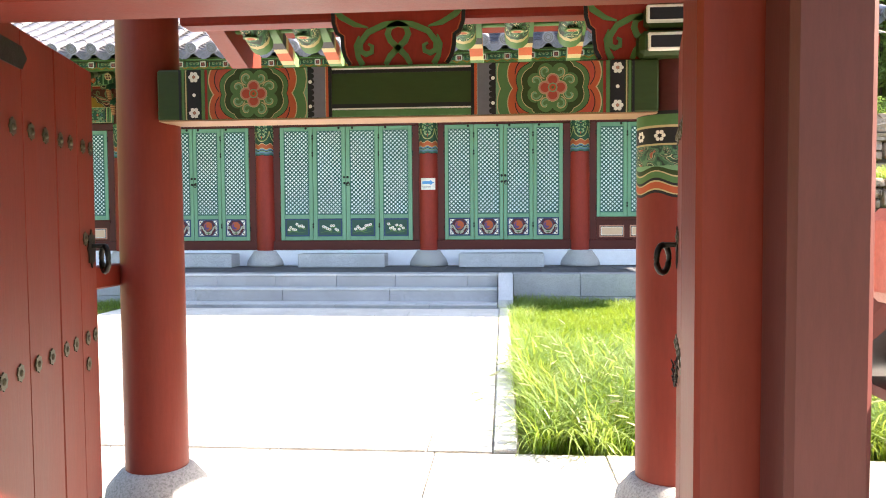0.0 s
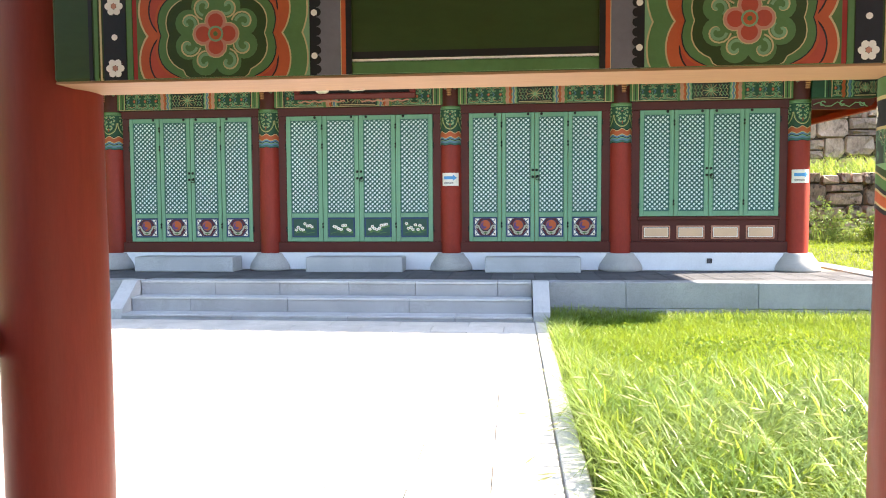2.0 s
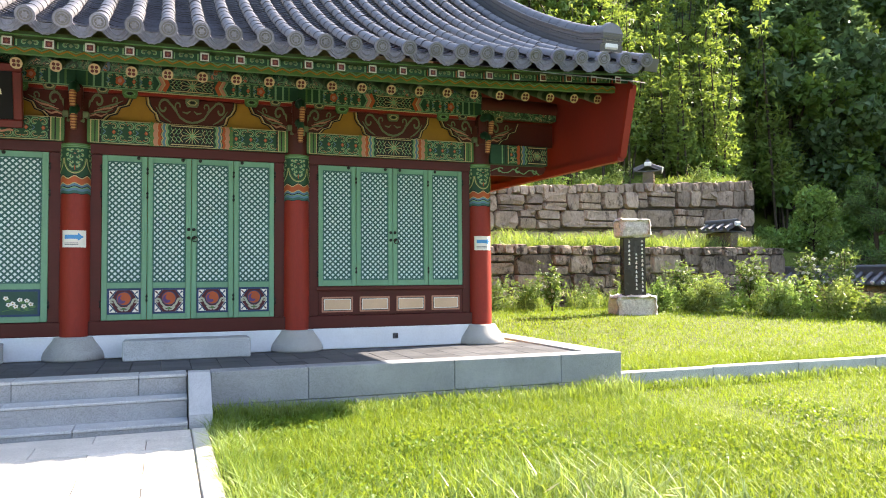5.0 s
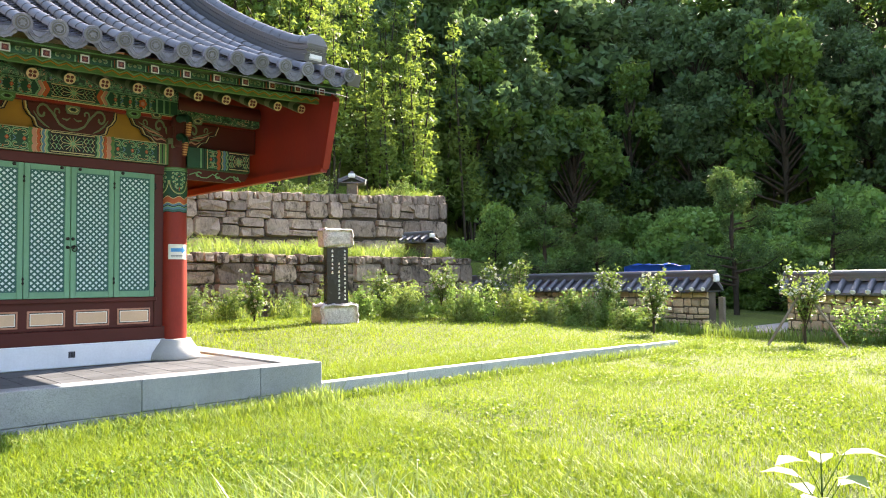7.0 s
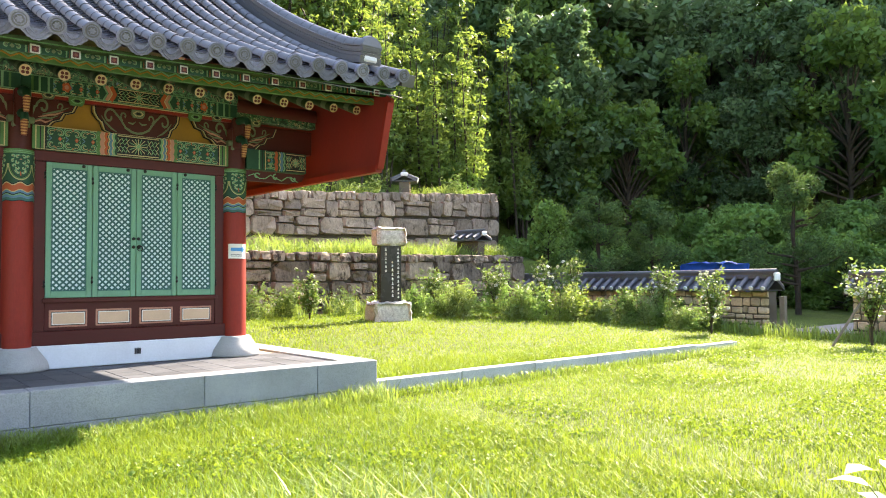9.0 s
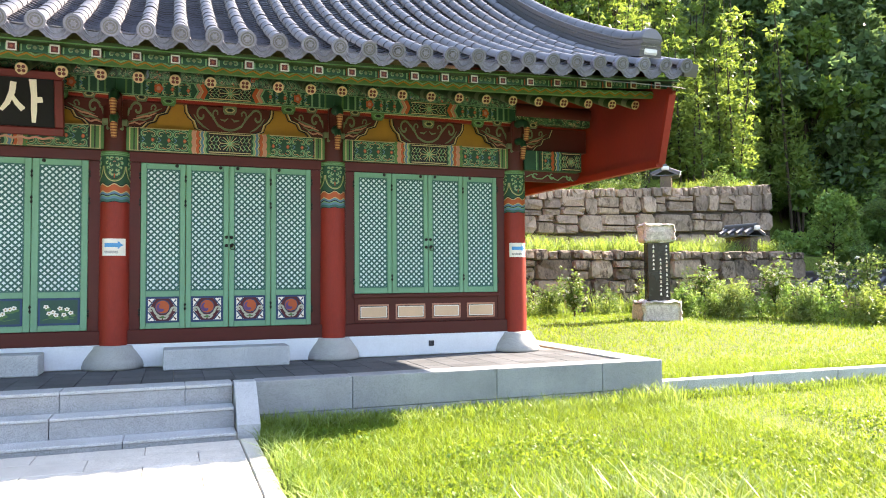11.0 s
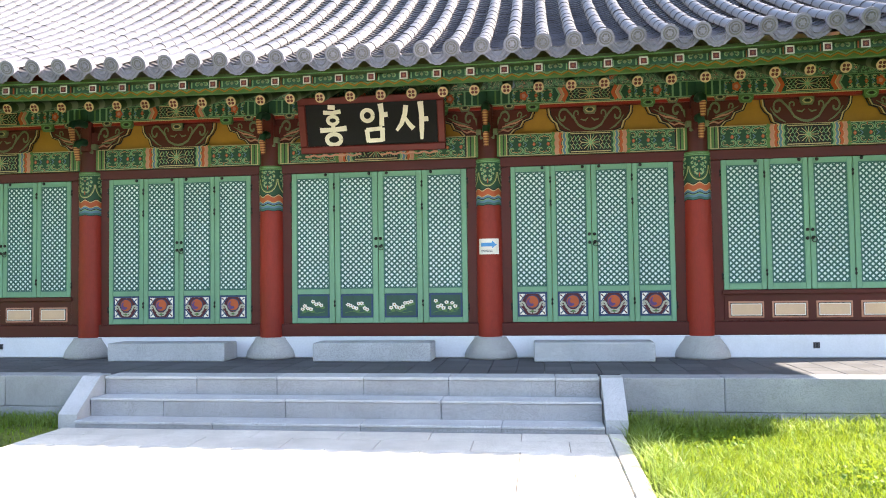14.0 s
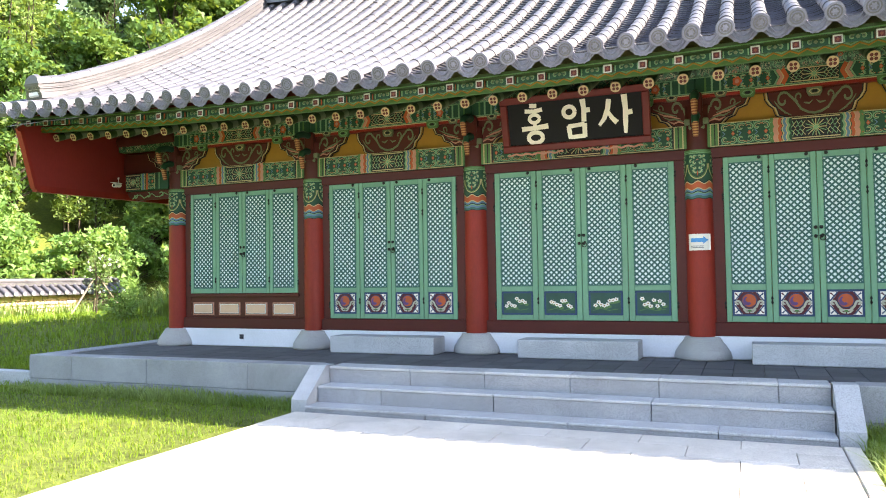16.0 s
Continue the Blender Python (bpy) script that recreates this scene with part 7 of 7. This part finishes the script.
for k in range(8):
    plant("low", 24.5 + rng.uniform(0, 3), 25 + k * 1.0, rng.uniform(0.6, 0.95), rng)
for x, y, q in ((25.6, 22.5, 1.0), (26.8, 21.0, 0.9), (29.2, 16.5, 1.05), (29.6, 13.2, 0.95), (29.8, 11.0, 0.9), (29.5, 8.6, 1.0), (30.2, 6.2, 0.9)):
    plant("pine", x, y, q, rng)


def sapling(x, y, h, stakes, seed, flowers=True):
    r = random.Random(seed)
    z = height(x, y)
    t = thing("flowering_shrub", (x, y, z), "slim flowering shrub with white blossoms" + (", propped by wooden stakes" if stakes else ""), "shrub", "flowering shrubs")
    tr = Shape()
    pts = []
    for k in range(9):
        a, ln = r.uniform(0, 6.28), r.uniform(0.15, 0.42) * h * 0.6
        z0 = r.uniform(0.15, 0.55) * h
        e = (x + ln * math.cos(a), y + ln * math.sin(a), z + min(h, z0 + r.uniform(0.35, 0.5) * h))
        tr.tube([(x, y, z + z0 * 0.6), ((x + e[0]) / 2, (y + e[1]) / 2, z + z0 + 0.15 * h), e], [0.018, 0.012, 0.004], 5)
        for q in range(20):
            f = r.uniform(0.25, 1.0)
            pts.append((x + (e[0] - x) * f + r.gauss(0, 0.09), y + (e[1] - y) * f + r.gauss(0, 0.09), z + z0 * 0.6 + (e[2] - z - z0 * 0.6) * f + r.gauss(0, 0.09)))
    tr.tube([(x, y, z - 0.1), (x, y, z + h * 0.6)], [0.03, 0.018], 6)
    tr.part("stem", BARK, t)
    P = np.repeat(np.array(pts), 5, axis=0) + np.random.default_rng(seed).normal(scale=0.06, size=(len(pts) * 5, 3))
    link("leaves", quads("leaves", leaf_quads(P, 0.095, 0.05, 0.1, seed), SHRUB), t)
    if flowers:
        F = P[np.random.default_rng(seed + 1).choice(len(P), 34)]
        F = np.repeat(F, 4, axis=0)
        link("blossoms", quads("blossoms", leaf_quads(F, 0.11, 0.09, 0.0, seed + 2), PETAL), t, label="white blossoms")
    if stakes:
        for a in (0.4, 2.5, 4.6):
            s = Shape().tube([(x + 0.95 * math.cos(a), y + 0.95 * math.sin(a), height(x, y) - 0.05), (x + 0.03 * math.cos(a), y + 0.03 * math.sin(a), z + 1.25)], 0.03, 7)
            s.part("stake", STAKE, t, "grey weathered wooden stake")


for k, (x, y, h, stk) in enumerate(((20.5, 10.8, 2.1, True), (20.3, 14.6, 1.75, False), (20.8, 16.4, 1.7, False), (19.5, 18.6, 2.2, False), (16.9, 19.2, 1.6, False), (15.8, 20.6, 1.4, False), (-17.5, 22.0, 2.6, True), (12.3, 21.5, 1.2, False), (20.9, 21.0, 2.0, False))):
    sapling(x, y, h, stk, 50 + k)


def blades(n, xr, yr, hgt, wid, seed, lean=0.5, keep=None, tall=None):
    """Grass blades as bent three-step strips."""
    r = np.random.default_rng(seed)
    x, y = r.uniform(*xr, n), r.uniform(*yr, n)
    if keep is not None:
        k = np.array([keep(a, b) for a, b in zip(x, y)])
        x, y = x[k], y[k]
    n = len(x)
    z = np.array([height(a, b) for a, b in zip(x, y)])
    patch = np.array([noise.noise((a * 0.55, b * 0.55, seed)) for a, b in zip(x, y)])
    h = hgt * r.uniform(0.5, 1.25, n) * (1 + 0.55 * patch)
    if tall is not None:
        h *= np.array([tall(a, b) for a, b in zip(x, y)])
    a = r.uniform(0, 2 * np.pi, n)
    d = np.stack([np.cos(a), np.sin(a), np.zeros(n)], 1)
    s = np.stack([-np.sin(a + r.normal(0, 0.6, n)), np.cos(a), np.zeros(n)], 1)
    ln = (h * lean * r.uniform(0.2, 1.3, n))[:, None]
    w = (wid * r.uniform(0.7, 1.3, n))[:, None]
    p0 = np.stack([x, y, z], 1)
    up = np.stack([np.zeros(n), np.zeros(n), h], 1)
    p1 = p0 + up * 0.6 + d * ln * 0.3
    p2 = p0 + up * 0.95 + d * ln
    A = np.stack([p0 - s * w * 0.5, p0 + s * w * 0.5, p1 + s * w * 0.45, p1 - s * w * 0.45], 1)
    B = np.stack([p1 - s * w * 0.45, p1 + s * w * 0.45, p2 + s * w * 0.06, p2 - s * w * 0.06], 1)
    return np.concatenate([A, B])


def off_stone(x, y):
    if abs(x) < 8.24 and y > 12.23:
        return False
    if -3.1 < x < 3.08 and y > 4.9:
        return False
    if -4.5 < x < 7.5 and y < 5.0:
        return False
    if 12.31 < y < 12.52 and abs(x) < 17.6:
        return False
    return True


def patchy(x, y):
    return noise.noise((x * 0.8, y * 0.8, 1.7)) > -0.12


def edge_tall(x, y):
    """Blades stand higher by the path, along stone edges and near the gate."""
    return 1 + 1.6 * math.exp(-max(0, y - 5) / 2.0) * (x > 0) + 1.0 * math.exp(-abs(x - 3.1) / 0.25) * (x > 0) + 0.9 * math.exp(-max(0, 12.2 - y) / 0.3)


lawn = np.concatenate([
    blades(64000, (3.0, 8.0), (5.0, 12.3), 0.08, 0.0065, 1, 0.9, off_stone, edge_tall),
    blades(76000, (3.0, 14.0), (4.0, 13.9), 0.055, 0.007, 2, 0.9, off_stone, edge_tall),
    blades(70000, (9.0, 23.0), (0.0, 14.0), 0.055, 0.009, 3, 1.0, off_stone),
    blades(44000, (8.2, 22.8), (12.5, 24.0), 0.065, 0.014, 4, 0.8, off_stone),
    blades(36000, (-12.0, -3.0), (5.0, 13.9), 0.055, 0.008, 5, 0.8, off_stone, edge_tall),
    blades(24000, (-22.0, -8.2), (8.0, 28.0), 0.14, 0.022, 6, 0.5, off_stone)])
link("lawn_grass", quads("lawn_grass", lawn, GRASS), label="lush uncut yellow-green lawn grass", category="grass", kind="stuff")
cl = np.random.default_rng(40)
CX, CY = cl.uniform(3.2, 20, 90000), cl.uniform(5.2, 12.3, 90000)
ok = np.array([noise.noise((a * 0.9, b * 0.9, 3.3)) > 0.08 and off_stone(a, b) for a, b in zip(CX, CY)])
CP = np.stack([CX[ok], CY[ok], cl.uniform(0.0, 0.07, ok.sum())], 1)
CV = leaf_quads(CP, 0.03, 0.026, 0.0, 41)
link("clover", quads("clover", CV, CLOVER), label="patches of small-leaved clover in the lawn", category="clover", kind="stuff")
def arching_blades(n, xr, yr, seed):
    """Long blades that rise in tufts and bow over; also the tips that carry seed heads."""
    r = np.random.default_rng(seed)
    m = n // 14
    tuft = np.stack([r.uniform(*xr, m), r.uniform(*yr, m)], 1)
    foot = np.repeat(tuft, 14, axis=0)
    n = len(foot)
    foot = foot + r.normal(0, 0.035, (n, 2))
    ok = np.array([off_stone(a, b) for a, b in foot])
    foot = foot[ok]
    n = len(foot)
    a, ln, w = r.uniform(0, 6.2832, n), r.uniform(0.28, 0.62, n), r.uniform(0.007, 0.014, n)
    rise, fall = r.uniform(1.05, 1.5, n), r.uniform(0.9, 2.3, n)
    d, side = np.stack([np.cos(a), np.sin(a)], 1), np.stack([-np.sin(a), np.cos(a)], 1)
    pts = [np.concatenate([foot, np.full((n, 1), -0.02)], 1)]
    steps = 5
    for k in range(steps):
        t = rise - fall * (k + 0.5) / steps
        pts.append(pts[-1] + np.concatenate([d * np.cos(t)[:, None], np.sin(t)[:, None]], 1) * (ln / steps)[:, None])
    thin = (0.7, 1.0, 1.0, 0.8, 0.5, 0.08)
    rim = [np.concatenate([side * (w * f * 0.5)[:, None], np.zeros((n, 1))], 1) for f in thin]
    V = np.concatenate([np.stack([pts[k] - rim[k], pts[k] + rim[k], pts[k + 1] + rim[k + 1], pts[k + 1] - rim[k + 1]], 1) for k in range(steps)])
    return V, pts[-1][::9], (pts[-1] - pts[-2])[::9]


arching, tips, tip_way = arching_blades(5600, (3.02, 5.7), (5.0, 7.5), 71)
tip_way = tip_way / np.linalg.norm(tip_way, axis=1)[:, None]
across = np.cross(tip_way, np.array([0.3, 0.9, 0.2]))
heads = np.concatenate([np.stack([tips - tip_way * 0.01, tips + tip_way * 0.045 + across * q, tips + tip_way * 0.1, tips + tip_way * 0.045 - across * q], 1) for q in (0.007, 0.004)])
link("seed_heads", quads("seed_heads", heads, SEED), label="pale feathery seed heads of tall grass", category="grass", kind="stuff")
weeds = np.concatenate([
    blades(4500, (3.02, 5.6), (5.0, 8.6), 0.26, 0.009, 8, 1.1, off_stone),
    arching,
    blades(3500, (3.08, 8.2), (11.8, 12.24), 0.2, 0.009, 15, 0.7, off_stone),
    blades(3500, (-8.2, -3.08), (11.8, 12.24), 0.16, 0.009, 16, 0.7, off_stone),
    blades(1800, (3.0, 3.35), (6.0, 12.2), 0.2, 0.008, 17, 1.1, lambda x, y: True),
    blades(3600, (8.5, 22.5), (22.4, 23.9), 0.5, 0.018, 9, 0.6, patchy),
    blades(2600, (8.25, 18.5), (12.1, 12.32), 0.15, 0.009, 18, 0.7),
    blades(8000, (8.5, 23.0), (24.4, 26.4), 0.5, 0.02, 10, 0.9, patchy),
    blades(5000, (10.0, 25.0), (28.0, 29.4), 0.4, 0.02, 11, 0.9, patchy),
    blades(3000, (21.2, 22.7), (7.0, 24.0), 0.32, 0.02, 12, 0.6),
    blades(5000, (-14.0, -8.0), (20.0, 26.0), 0.8, 0.035, 13, 0.6),
    blades(2500, (-21.6, -20.0), (8.0, 27.0), 0.6, 0.035, 14, 0.6)])
link("tall_grass", quads("tall_grass", weeds, TALLG), label="tall seeding grass and weeds along walls and path", category="grass", kind="stuff")


def weed_clump(x, y, h, w, n, seed, mat, leaf=(0.09, 0.035)):
    z = height(x, y)
    r = np.random.default_rng(seed)
    m = 12
    foot, lean, tall = r.normal(0, w * 0.45, (m, 2)), r.normal(0, w * 0.6, (m, 2)), h * r.uniform(0.45, 1.05, m)
    pick = r.integers(0, m, n)
    f = r.uniform(0.02, 1, n)[:, None] ** 0.8
    spread = w * (0.34 - 0.24 * f)
    P = np.concatenate([foot[pick] + lean[pick] * f ** 1.5 + r.normal(size=(n, 2)) * spread, tall[pick][:, None] * f], 1)
    t = thing("weed_clump", (x, y, z), "loose clump of tall green weeds", "weeds", "weed clumps")
    link("leaves", quads("leaves", leaf_quads(P + np.array([x, y, z]), *leaf, 0.5, seed), mat), t)
    s = Shape()
    q = random.Random(seed)
    for k in range(7):
        a = q.uniform(0, 6.28)
        s.tube([(x, y, z - 0.05), (x + w * 0.4 * math.cos(a), y + w * 0.4 * math.sin(a), z + h * 0.5), (x + w * math.cos(a), y + w * math.sin(a), z + h * 0.85)], [0.008, 0.006, 0.002], 4)
    s.part("stem", SHRUB, t)


rng = random.Random(31)
for k in range(19):
    weed_clump(rng.uniform(9.5, 22.3), rng.uniform(22.0, 23.5), rng.uniform(0.6, 1.4), rng.uniform(0.22, 0.45), 900, 200 + k, rng.choice((SHRUB, TALLG)), (0.09, 0.022))
for k in range(16):
    weed_clump(21.8 + rng.uniform(-0.8, 0.5), rng.choice((rng.uniform(4.0, 11.0), rng.uniform(15.0, 23.0))), rng.uniform(0.5, 1.2), rng.uniform(0.25, 0.45), 600, 240 + k, rng.choice((SHRUB, VINE)))
for k in range(12):
    weed_clump(rng.uniform(9.5, 24.0), rng.uniform(28.2, 29.2), rng.uniform(0.5, 1.1), 0.4, 500, 270 + k, rng.choice((SHRUB, VINE)))
for k in range(14):
    weed_clump(rng.uniform(-18, -8.6), rng.uniform(19, 26), rng.uniform(0.6, 1.3), 0.4, 600, 300 + k, rng.choice((SHRUB, VINE, TALLG)))
for k in range(30):
    f = k / 29
    weed_clump(14.6 + 6.6 * f + rng.uniform(-0.4, 0.4), 20.6 - 5.2 * f + rng.uniform(-0.5, 0.5), rng.uniform(0.5, 1.15), rng.uniform(0.22, 0.42), 700, 340 + k, rng.choice((SHRUB, SHRUB, TALLG, PALELEAF, VINE)), (0.1, 0.03))
# broad pale-leaved plant by the gate
t = thing("leafy_plant", (7.0, 5.6, 0), "broad pale-leaved plant standing in the grass", "plant")
for k in range(11):
    a, h = k * 2.4, 0.2 + 0.036 * k
    c = Vector((7.0 + 0.2 * math.cos(a), 5.6 + 0.2 * math.sin(a), h))
    d, sd = Vector((math.cos(a), math.sin(a), 0.15)).normalized() * 0.115, Vector((-math.sin(a), math.cos(a), 0)) * 0.075
    s = Shape().add([c - d * 0.9, c - d * 0.4 + sd * 0.8 + Vector((0, 0, 0.02)), c + d * 0.3 + sd * 0.85 + Vector((0, 0, 0.015)), c + d * 1.1 - Vector((0, 0, 0.03)), c + d * 0.3 - sd * 0.85 + Vector((0, 0, 0.015)), c - d * 0.4 - sd * 0.8 + Vector((0, 0, 0.02)), c - d * 0.4, c + d * 0.3],
                    [(0, 1, 6), (0, 6, 5), (1, 2, 7, 6), (6, 7, 4, 5), (2, 3, 7), (7, 3, 4)], 0, True)
    s.part("leaf", PALELEAF, t)
s = Shape()
for k in range(11):
    a, h = k * 2.4, 0.2 + 0.036 * k
    s.tube([(7.0, 5.6, h * 0.6), (7.0 + 0.12 * math.cos(a), 5.6 + 0.12 * math.sin(a), h)], 0.003, 4)
s.tube([(7.0, 5.6, -0.05), (7.0, 5.6, 0.55)], [0.008, 0.004], 5)
s.part("stem", SHRUB, t)

# ---- paving pieces ----
rng = random.Random(12)
y = 5.0
row = 0
while y < 11.6:
    d = 0.42
    x = -2.95 - (0.45 if row % 2 else 0)
    while x < 2.84:
        a, b = max(-2.95, x), min(2.84, x + 0.9)
        if b - a > 0.1:
            z = 0.012 + rng.uniform(-0.002, 0.003)
            Shape().box(a + 0.004, b - 0.004, y + 0.004, min(y + d, 11.65) - 0.004, -0.02, z, 0, 0.004).part("paving_slab", SLAB, way_ob)
        x += 0.9
    y += d
    row += 1
for k in range(9):
    Shape().box(2.85, 2.99, 5.0 + k * 0.74 + 0.003, 5.0 + (k + 1) * 0.74 - 0.003, -0.05, 0.02 + rng.uniform(-0.003, 0.003), 0, 0.006).part("paving_slab", SLAB, way_ob)
for i in range(12):
    for j in range(10):
        Shape().box(-4.5 + i * 1.0 + 0.004, -3.5 + i * 1.0 - 0.004, 0.2 + j * 0.478 + 0.004, 0.2 + (j + 1) * 0.478 - 0.004, -0.03, 0.006 + rng.uniform(-0.002, 0.002), 0, 0.004).part("paving_slab", SLAB, apron_ob)
pv = Shape().box(0.003, 0.317, 0.003, 0.317, -0.03, 0.0, 0, 0.003).mesh("paving_tile", PAVER)
for i in range(48):
    for j in range(5):
        link("paving_tile", pv, platform, Matrix.Translation((-7.68 + i * 0.32, FRONT + 0.305 + j * 0.32, TOP - 0.004 + rng.uniform(-0.0015, 0.0015))))
